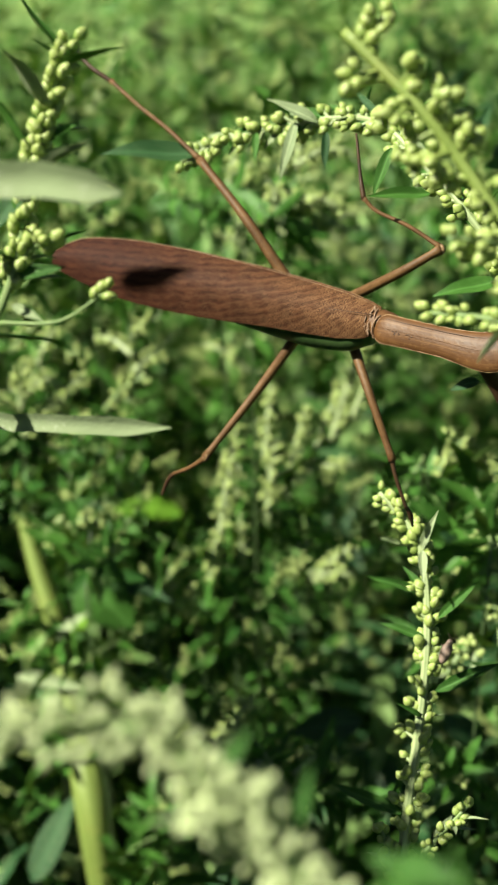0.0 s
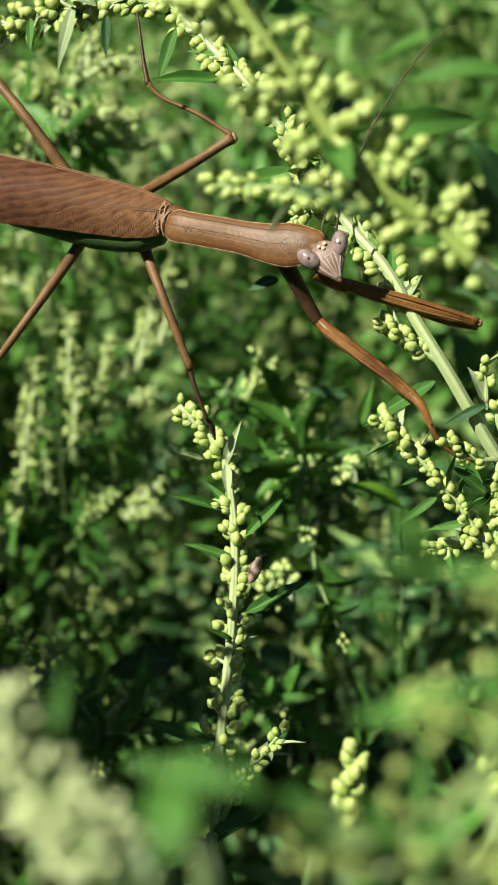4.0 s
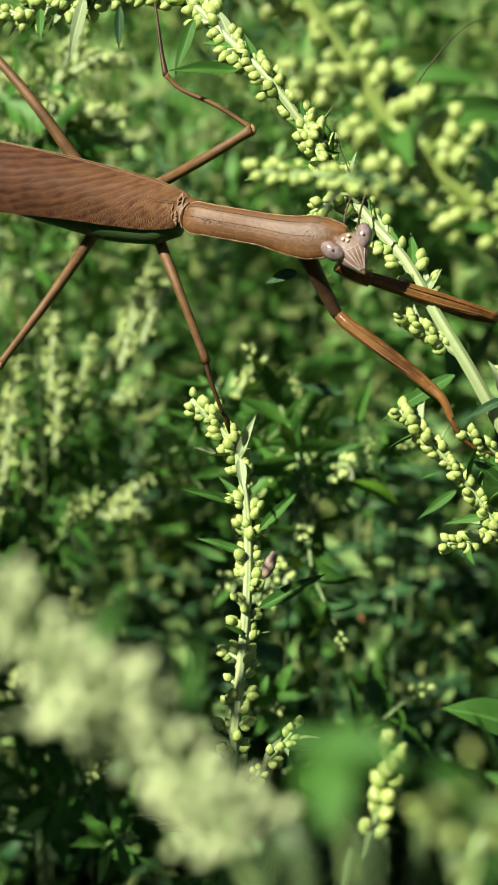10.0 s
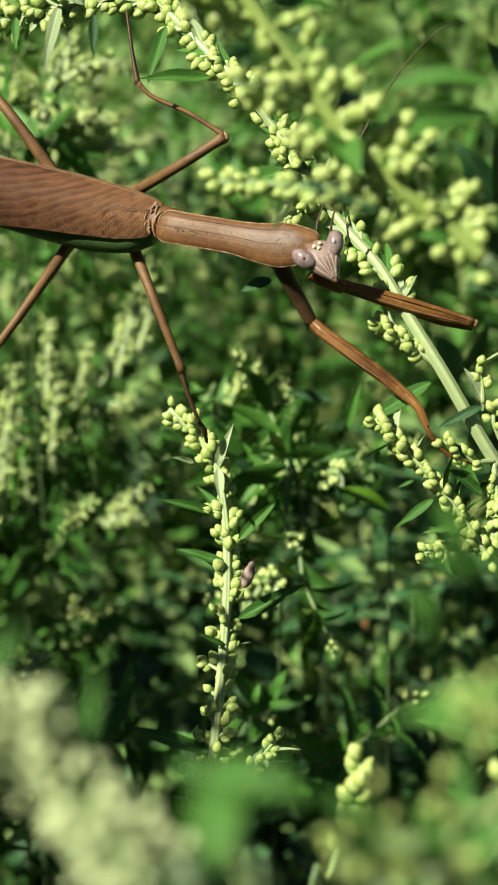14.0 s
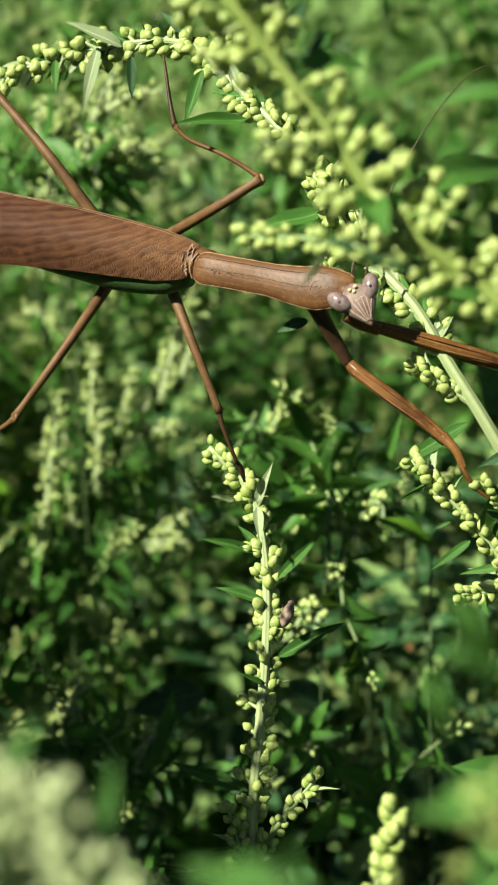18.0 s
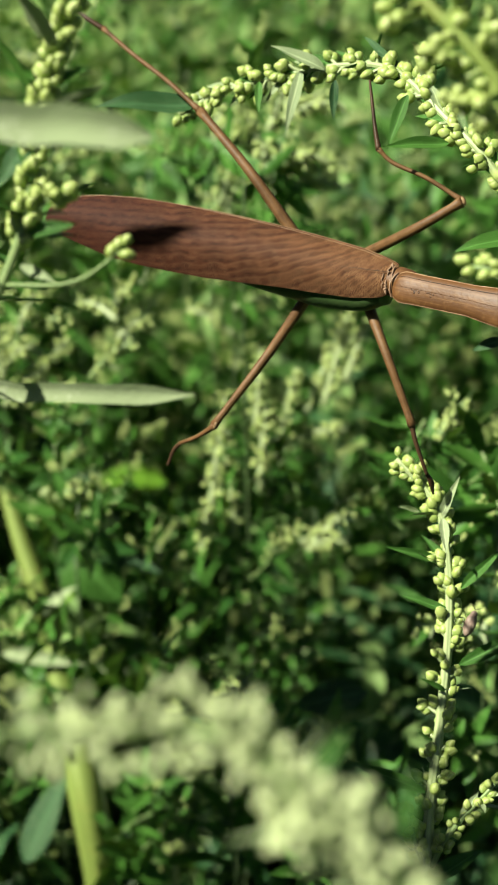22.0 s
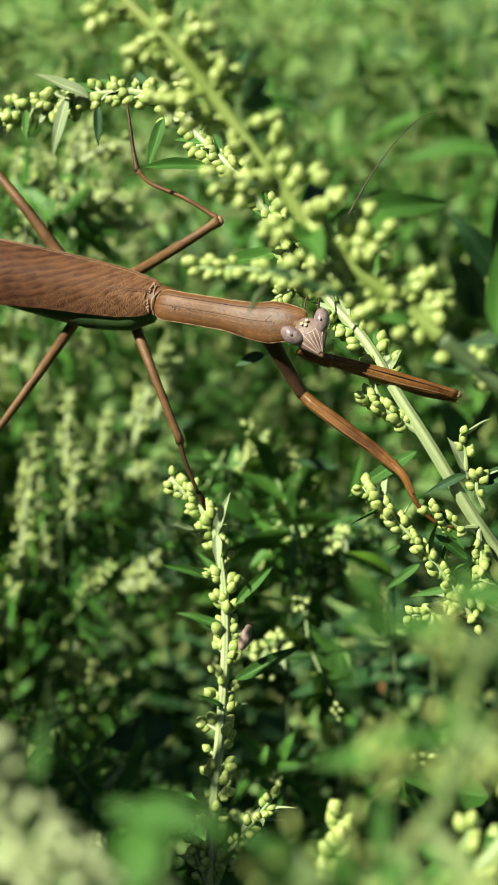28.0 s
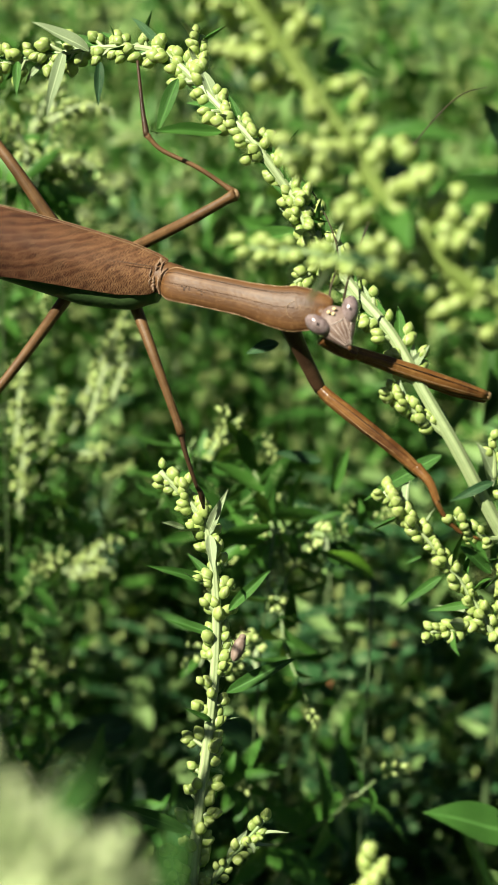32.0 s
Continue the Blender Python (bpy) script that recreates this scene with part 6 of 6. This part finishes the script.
m = back_spray([(0.06345, 0.16482, 0.55869), (0.05224, 0.18171, 0.59849), (0.05474, 0.20174, 0.64569)], 49, "mugwort with withered orange-brown leaves low on the stem", (), nbranch=4)
rng = random.Random(49)
for at in ((0.05243, 0.19927, 0.63986), (0.04715, 0.18908, 0.61586), (0.06809, 0.19409, 0.62767)):
    put_leaf(m, Vector(at) - m.location, Vector((rng.uniform(-0.4, 0.4), -0.2, -1)), FACING, rng.uniform(0.006, 0.009), rng, LEAVES_DRY, 1.4)

# sunlit tops scattered through the stand behind
for n, (low, mid, top, sides) in enumerate((
    ((-0.0437, 0.3402, 0.7917), (-0.0452, 0.3383, 0.8068), (-0.0480, 0.3434, 0.8183), (((-0.0468, 0.3439, 0.8098), (-0.0472, 0.3371, 0.8188)), ((-0.0450, 0.3376, 0.8132), (-0.0396, 0.3397, 0.8199)), ((-0.0447, 0.3351, 0.8086), (-0.0565, 0.3406, 0.8126)), ((-0.0451, 0.3375, 0.8041), (-0.0370, 0.3347, 0.8125)))),
    ((-0.0195, 0.3950, 0.8096), (-0.0221, 0.4013, 0.8234), (-0.0247, 0.4021, 0.8348), (((-0.0230, 0.4001, 0.8269), (-0.0242, 0.3961, 0.8351)), ((-0.0223, 0.4039, 0.8293), (-0.0172, 0.4036, 0.8364)), ((-0.0217, 0.3963, 0.8250), (-0.0331, 0.4015, 0.8304)), ((-0.0222, 0.4028, 0.8206), (-0.0151, 0.4046, 0.8277)))),
    ((-0.1294, 0.4232, 0.7828), (-0.1246, 0.4163, 0.7987), (-0.1217, 0.4191, 0.8104), (((-0.1235, 0.4175, 0.8021), (-0.1218, 0.4194, 0.8104)), ((-0.1245, 0.4174, 0.8050), (-0.1144, 0.4238, 0.8123)), ((-0.1266, 0.4253, 0.7992), (-0.1297, 0.4141, 0.8083)), ((-0.1250, 0.4175, 0.7957), (-0.1113, 0.4177, 0.8026)))),
    ((-0.1565, 0.3060, 0.7801), (-0.1535, 0.2964, 0.7974), (-0.1556, 0.2989, 0.8098), (((-0.1541, 0.2964, 0.8012), (-0.1566, 0.3016, 0.8095)), ((-0.1533, 0.2977, 0.8040), (-0.1452, 0.2945, 0.8121)), ((-0.1527, 0.2946, 0.7992), (-0.1651, 0.2974, 0.8063)), ((-0.1552, 0.3004, 0.7939), (-0.1450, 0.2981, 0.8006)))),
    ((-0.1380, 0.2410, 0.7462), (-0.1358, 0.2444, 0.7626), (-0.1292, 0.2355, 0.7779), (((-0.1348, 0.2452, 0.7665), (-0.1299, 0.2375, 0.7775)), ((-0.1322, 0.2362, 0.7715), (-0.1220, 0.2411, 0.7773)), ((-0.1346, 0.2416, 0.7648), (-0.1405, 0.2379, 0.7714)), ((-0.1360, 0.2441, 0.7594), (-0.1191, 0.2373, 0.7691)))),
    ((-0.1717, 0.5033, 0.7954), (-0.1721, 0.4989, 0.8108), (-0.1762, 0.5053, 0.8225), (((-0.1738, 0.5014, 0.8142), (-0.1758, 0.5038, 0.8226)), ((-0.1704, 0.4945, 0.8174), (-0.1676, 0.5048, 0.8237)), ((-0.1738, 0.5055, 0.8118), (-0.1857, 0.5055, 0.8195)), ((-0.1710, 0.4942, 0.8083), (-0.1663, 0.5056, 0.8127)))),
    ((-0.1213, 0.5484, 0.7914), (-0.1191, 0.5536, 0.8056), (-0.1157, 0.5560, 0.8171), (((-0.1171, 0.5509, 0.8092), (-0.1145, 0.5493, 0.8175)), ((-0.1184, 0.5514, 0.8120), (-0.1061, 0.5475, 0.8196)), ((-0.1177, 0.5470, 0.8075), (-0.1227, 0.5459, 0.8143)), ((-0.1186, 0.5509, 0.8030), (-0.1046, 0.5495, 0.8084)))),
    ((-0.0895, 0.1470, 0.7249), (-0.0924, 0.1560, 0.7402), (-0.0897, 0.1455, 0.7580), (((-0.0910, 0.1504, 0.7464), (-0.0922, 0.1533, 0.7557)), ((-0.0896, 0.1491, 0.7502), (-0.0803, 0.1447, 0.7577)), ((-0.0887, 0.1447, 0.7457), (-0.1028, 0.1521, 0.7491)), ((-0.0894, 0.1458, 0.7401), (-0.0802, 0.1499, 0.7444)))),
    ((-0.1257, 0.1566, 0.7092), (-0.1220, 0.1562, 0.7284), (-0.1178, 0.1544, 0.7440), (((-0.1211, 0.1570, 0.7326), (-0.1201, 0.1603, 0.7421)), ((-0.1234, 0.1618, 0.7345), (-0.1091, 0.1564, 0.7428)), ((-0.1230, 0.1593, 0.7291), (-0.1298, 0.1566, 0.7378)), ((-0.1236, 0.1593, 0.7237), (-0.1083, 0.1591, 0.7330)))),
    ((-0.1267, 0.1444, 0.7022), (-0.1252, 0.1426, 0.7228), (-0.1218, 0.1345, 0.7411), (((-0.1237, 0.1386, 0.7289), (-0.1238, 0.1392, 0.7395)), ((-0.1227, 0.1390, 0.7324), (-0.1135, 0.1379, 0.7398)), ((-0.1258, 0.1447, 0.7239), (-0.1338, 0.1354, 0.7342)), ((-0.1248, 0.1408, 0.7198), (-0.1132, 0.1418, 0.7306)))),
    ((-0.1057, 0.1351, 0.6571), (-0.1054, 0.1355, 0.6784), (-0.1017, 0.1249, 0.7003), (((-0.1057, 0.1356, 0.6833), (-0.1057, 0.1355, 0.6952)), ((-0.1018, 0.1280, 0.6912), (-0.0946, 0.1336, 0.6985)), ((-0.1038, 0.1317, 0.6824), (-0.1153, 0.1303, 0.6931)), ((-0.1044, 0.1319, 0.6763), (-0.0907, 0.1272, 0.6894)))),
    ((-0.0881, 0.1730, 0.6245), (-0.0890, 0.1751, 0.6447), (-0.0874, 0.1666, 0.6659), (((-0.0862, 0.1640, 0.6557), (-0.0899, 0.1751, 0.6615)), ((-0.0853, 0.1645, 0.6594), (-0.0771, 0.1655, 0.6703)), ((-0.0890, 0.1756, 0.6464), (-0.0979, 0.1647, 0.6614)), ((-0.0865, 0.1660, 0.6458), (-0.0767, 0.1708, 0.6536)))),
    ((-0.1515, 0.2013, 0.7120), (-0.1521, 0.2038, 0.7299), (-0.1512, 0.2008, 0.7455), (((-0.1523, 0.2034, 0.7344), (-0.1531, 0.2050, 0.7443)), ((-0.1502, 0.2013, 0.7385), (-0.1408, 0.1988, 0.7458)), ((-0.1517, 0.2032, 0.7318), (-0.1608, 0.1967, 0.7408)), ((-0.1486, 0.1946, 0.7294), (-0.1379, 0.1959, 0.7392)))),
    ((-0.0584, 0.1603, 0.6119), (-0.0546, 0.1541, 0.6376), (-0.0541, 0.1641, 0.6489), (((-0.0557, 0.1639, 0.6368), (-0.0522, 0.1550, 0.6540)), ((-0.0542, 0.1543, 0.6464), (-0.0438, 0.1611, 0.6494)), ((-0.0558, 0.1599, 0.6361), (-0.0644, 0.1613, 0.6459)), ((-0.0551, 0.1557, 0.6326), (-0.0418, 0.1632, 0.6374)))),
)):
    back_spray([low, mid, top], 300 + n, "mugwort top with pale bud sprays in sunlight", sides, mat=STEM_PALE if n % 2 else STEM, nbranch=5)

# sprays that catch the sun above the insect's back
for n, top in enumerate(((-0.05166, 0.231, 0.77931), (-0.04401, 0.2797, 0.76507), (-0.06576, 0.27019, 0.79443), (-0.05896, 0.34134, 0.78143), (-0.06314, 0.20704, 0.77566), (-0.02574, 0.43249, 0.73765), (-0.05046, 0.42074, 0.76224), (-0.03856, 0.35265, 0.73173))):
    top, rng = Vector(top), random.Random(340 + n)
    low, mid = top + Vector((rng.uniform(-0.015, 0.015), 0.01, -0.075)), top + Vector((rng.uniform(-0.006, 0.006), 0.006, -0.032))
    sides = []
    for i in range(6):
        root = low.lerp(mid, 0.4 + i * 0.25) if i < 3 else mid.lerp(top, (i - 2) * 0.28)
        sides.append((tuple(root), tuple(root + Vector((rng.uniform(0.008, 0.018) * (1 if i % 2 else -1), rng.uniform(-0.008, 0.004), rng.uniform(0.000, 0.010))))))
    back_spray([tuple(low), tuple(mid), tuple(top)], 360 + n, "mugwort top with pale bud sprays in sunlight", tuple(sides), mat=STEM_PALE, nbranch=7)

# hanging leaves, shaded sides to the open; dark colour stands in for deep shade
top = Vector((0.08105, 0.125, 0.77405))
m, foot, rng = stalk([tuple(top + Vector((0.012, 0.02, -0.09))), tuple(top + Vector((0.006, 0.012, -0.045))), tuple(top + Vector((0.002, 0.006, 0.0)))], "dark-leaved mugwort standing in for deep shade", 97, group="mugwort plants behind", leafy=False, low_mat=STEM_DARK, r0=0.0012, r1=0.0008, stem_mat=STEM_DARK, step=0, n=16)
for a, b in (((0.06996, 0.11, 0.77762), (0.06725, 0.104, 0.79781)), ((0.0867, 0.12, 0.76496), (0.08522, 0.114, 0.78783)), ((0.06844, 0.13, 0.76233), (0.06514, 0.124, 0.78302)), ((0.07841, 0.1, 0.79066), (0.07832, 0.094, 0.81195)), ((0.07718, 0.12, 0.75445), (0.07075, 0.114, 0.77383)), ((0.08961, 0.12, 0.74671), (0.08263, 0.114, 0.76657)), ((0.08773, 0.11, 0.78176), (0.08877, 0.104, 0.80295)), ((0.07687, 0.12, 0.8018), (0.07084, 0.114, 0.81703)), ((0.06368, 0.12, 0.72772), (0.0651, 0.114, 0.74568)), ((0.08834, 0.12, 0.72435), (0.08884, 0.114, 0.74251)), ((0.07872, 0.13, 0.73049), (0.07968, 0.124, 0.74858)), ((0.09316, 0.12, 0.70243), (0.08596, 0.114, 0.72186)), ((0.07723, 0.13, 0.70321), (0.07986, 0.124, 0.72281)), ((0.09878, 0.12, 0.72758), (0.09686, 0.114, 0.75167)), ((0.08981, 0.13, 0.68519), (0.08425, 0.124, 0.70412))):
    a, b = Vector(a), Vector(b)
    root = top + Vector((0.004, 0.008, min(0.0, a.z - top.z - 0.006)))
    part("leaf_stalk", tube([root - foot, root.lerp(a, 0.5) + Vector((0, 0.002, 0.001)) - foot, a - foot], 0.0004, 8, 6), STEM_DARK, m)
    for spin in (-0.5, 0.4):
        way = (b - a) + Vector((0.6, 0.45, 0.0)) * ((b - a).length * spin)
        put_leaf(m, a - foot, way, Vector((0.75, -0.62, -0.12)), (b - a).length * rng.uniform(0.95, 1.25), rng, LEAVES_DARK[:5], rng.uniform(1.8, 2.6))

# broad young leaves farther down, sun and shade put into their leaf colours
for j, (at, way, size) in enumerate((((-0.09871, 0.22803, 0.65514), (-0.8, -0.2, 0.2), 0.030), ((-0.12044, 0.19527, 0.63045), (-0.7, -0.3, -0.3), 0.035), ((-0.03774, 0.18797, 0.66571), (-0.3, -0.1, 0.8), 0.022), ((0.04271, 0.057, 0.72095), (-0.79, -0.13, 0.59), 0.0152), ((0.03027, 0.14035, 0.65846), (-0.2, -0.2, -0.8), 0.03), ((0.10144, 0.23651, 0.72960), (-0.3, 0.1, 0.9), 0.038), ((0.11421, 0.40913, 0.76700), (-0.9, 0, 0.1), 0.055), ((0.09213, 0.48036, 0.77742), (-0.9, 0, -0.1), 0.06), ((-0.02632, 0.30638, 0.74987), (-0.25, -0.30, 0.92), 0.0202))):
    rng = random.Random(900 + j)
    at = Vector(at)
    m = thing("broadleaf_weed", (at.x, at.y + 0.02, 0), "bright green broad-leaved weed among the mugwort", "plant", "broad-leaved weeds")
    o = Vector((at.x, at.y + 0.02, 0))
    part("stem", tube([(0, 0, -0.01), (0.01, 0.01, at.z * 0.5), at - o - Vector((0, -0.004, 0.002))], [(0, 0.0006), (1, 0.0003)], 12, 7), STEM_DARK, m)
    # leaf 5 takes the dark leaf colour in place of shade
    put_leaf(m, at - o, Vector(way), FACING * 0.4 + UP, size, rng, LEAVES_DARK if j == 5 else BROAD if j in (4, 6, 7) else LEAVES_YOUNG[:2], 0.9 if j == 3 else 1.3 if j < 5 or j == 8 else 0.8)


# plants that fill the field: a few kinds, then repeated
def field():
    rng = random.Random(77)
    kinds = []
    for k in range(8):
        h = (0.56, 0.68, 0.74, 0.62, 0.71, 0.46, 0.66, 0.80)[k]
        lean = Vector((rng.uniform(-0.06, 0.06), rng.uniform(-0.05, 0.05), 0))
        pts = [lean * 0.2 + UP * h * 0.35, lean * 0.5 + UP * h * 0.7, lean + UP * h]
        dark = k in (0, 3, 5)
        kinds.append((back_plant((0, 0, -0.01), pts, 200 + k, "leafy flowering mugwort in the thicket", dark, 13, 0.22, STEM if k % 2 else STEM_DARK, 0.0009, 1.15), h))
    # first each kind itself, then the copies, in rows that thin out backwards
    spots = []
    y = 0.11
    while y < 1.25:
        half = 0.10 + 0.27 * (y + 0.2)
        n = max(4, int(2 * half / (0.030 + 0.022 * y)))
        for i in range(n):
            spots.append((-half + 2 * half * (i + rng.random()) / n, y + rng.uniform(-0.02, 0.02)))
        y += 0.036 + 0.06 * y
    # meadow goes on unseen beside and behind the camera; left plants added for shade
    for i in range(34):
        spots.append((rng.uniform(-0.80, -0.33), rng.uniform(-0.50, 0.12)))
    for i in range(8):
        spots.append((rng.uniform(0.25, 0.7), rng.uniform(-0.4, 0.1)))
    for i in range(22):
        y = rng.uniform(0.12, 0.42)
        spots.append((-0.10 - 0.36 * (y + 0.2) - rng.uniform(-0.06, 0.08), y))
    spots = [(x, y) for x, y in spots if y < 0.32 or noise.noise(Vector((x * 8, y * 5, 2))) > -0.38]
    rng.shuffle(spots)
    for i, (x, y) in enumerate(spots):
        # keep the line of sight to the near plants free: lower tops close behind the insect
        # plants out of view on the left are raised to cast more shade
        tall = 0.16 if x < -0.2 and y < 0.10 and i % 2 else 0.0
        if y < 0.25 and -0.14 < x < 0.04:
            tall = -0.10
        # a thicker stand on the sunny side, made taller to shade low plants
        if x < -0.135 and 0.12 < y < 0.45:
            tall = 0.11 if x < -0.03 - 0.45 * (y + 0.2) else 0.05
        want = tall + 0.55 + 0.15 * min(1, max(0, (y - 0.14) / 0.35)) + (0.05 if y > 0.38 else 0.0) + rng.uniform(-0.09, 0.06)
        z = rng.uniform(-0.02, 0.02)
        k = min(range(len(kinds)), key=lambda q: abs(kinds[q][1] - want) + rng.uniform(0, 0.06))
        src, h = kinds[k]
        pose_m = Matrix.Translation((x, y, want - h)) @ Matrix.Rotation(rng.uniform(0, 6.283), 4, "Z")
        if want - h > 0:
            pose_m = Matrix.Translation((x, y, -0.01)) @ Matrix.Rotation(rng.uniform(0, 6.283), 4, "Z")
        if i < len(kinds):
            kinds[i][0].matrix_basis = pose_m if i == k else Matrix.Translation((x, y, -0.01))
        else:
            copy_thing(src, pose_m)
    return len(spots)


field()


def thicket():
    """The far thicket: leaves and bud spikes past counting, one sheet of stuff."""
    rng = np.random.default_rng(5)
    verts, faces, mats = [], [], []

    def leaf(c, d, up, ln, w, mat):
        s = d.cross(up).normalized() * w
        n = len(verts)
        for q in (c, c + d * ln * 0.35 + s, c + d * ln * 0.35 - s, c + d * ln * 0.75 + s * 0.6 - up * ln * 0.06, c + d * ln * 0.75 - s * 0.6 - up * ln * 0.06, c + d * ln - up * ln * 0.15):
            verts.append(tuple(q))
        for f in ((0, 1, 2), (1, 3, 4, 2), (3, 5, 4)):
            faces.append(tuple(n + i for i in f))
            mats.append(mat)

    for i in range(10500):
        if i < 2600:
            y = 1.2 + 9.0 * rng.random() ** 1.8
            x, far = rng.uniform(-1, 1) * (0.30 * (y + 0.25) + 0.2), y
        else:
            # the meadow closes round the place on every side
            turn, away = rng.uniform(0, 6.283), 0.5 + 7.5 * rng.random() ** 1.7
            x, y = math.cos(turn) * away, math.sin(turn) * away - 0.1
            far = away
            if y > 0.05 and abs(x) < 0.30 * (y + 0.25) + 0.15:
                continue
        h = 0.62 + 0.14 * rng.random() + 0.02 * far + 0.10 * noise.noise(Vector((x * 3.1, y * 2.3, 7.0)))
        big = 1 + (0.25 if i < 2600 else 0.7) * far
        patch = noise.noise(Vector((x * 1.7, y * 1.1, 3.0))) + rng.normal() * 0.12
        tint = 3 if patch > 0.22 else 1 if patch < -0.42 else int(rng.random() < 0.7)
        for j in range(26):
            z = h * (1 - 0.75 * rng.random() ** 1.5)
            a = rng.uniform(0, 6.283)
            d = Vector((math.cos(a), math.sin(a), rng.uniform(-0.2, 0.7))).normalized()
            c = Vector((x + rng.normal() * 0.03 * big, y + rng.normal() * (0.03 if i < 2600 else 0.03 * big), z))
            bud = j < 11
            leaf(c, d, Vector((rng.normal() * 0.3, -0.3, 1)).normalized(), (0.016 if bud else 0.036) * big * rng.uniform(0.6, 1.3), (0.0042 if bud else 0.006) * big, 2 if bud else tint)
    me = bpy.data.meshes.new("thicket")
    me.from_pydata(verts, [], faces)
    for mt in (LEAF, LEAF_PALE, BUD_FAR, LEAF_DARK, LEAF_YOUNG):
        me.materials.append(mt)
    me.polygons.foreach_set("material_index", mats)
    tagged(new("thicket", me), "distant thicket of leafy weeds in sunlight", "weeds", kind="stuff")


thicket()


def far_trees():
    """A wooded edge that closes the view: crowns of many clumps."""
    rng = np.random.default_rng(8)
    verts, faces = [], []
    for i in range(9000):
        a = rng.uniform(-1.2, 1.2)
        r = 14 + 6 * rng.random()
        z = 5.0 * rng.random() ** 1.3
        c = Vector((math.sin(a) * r, math.cos(a) * r, z + 0.6 * math.sin(a * 23)))
        u = Vector(rng.normal(size=3)).normalized()
        v = u.orthogonal().normalized()
        w = u.cross(v)
        s = rng.uniform(0.15, 0.45)
        n = len(verts)
        verts += [tuple(c + v * s), tuple(c + w * s * 0.5), tuple(c - v * s), tuple(c - w * s * 0.5)]
        faces.append((n, n + 1, n + 2, n + 3))
    me = bpy.data.meshes.new("far_woods")
    me.from_pydata(verts, [], faces)
    me.materials.append(LEAF_DARK)
    tagged(new("far_woods", me), "dark green wooded edge of the field", "trees", kind="stuff")


far_trees()


def motions():
    # the upright spike leans a little in the air towards the end, and the bug rides on it
    rock = [(0.0, 0.0), (15.0, 0.0), (18.0, 0.02), (22.0, 0.0), (29.0, 0.0), (30.0, -0.035), (30.6, -0.030), (31.2, -0.034), (32.0, -0.050)]
    foot, seat = SPIKE.location.copy(), BUG.location.copy()
    turns = [(t, Matrix.Translation(foot) @ Matrix.Rotation(radians(a), 4, "Y")) for t, a in rock]
    walk(SPIKE, turns)
    walk(BUG, [(t, m @ Matrix.Translation(seat - foot)) for t, m in turns])


motions()
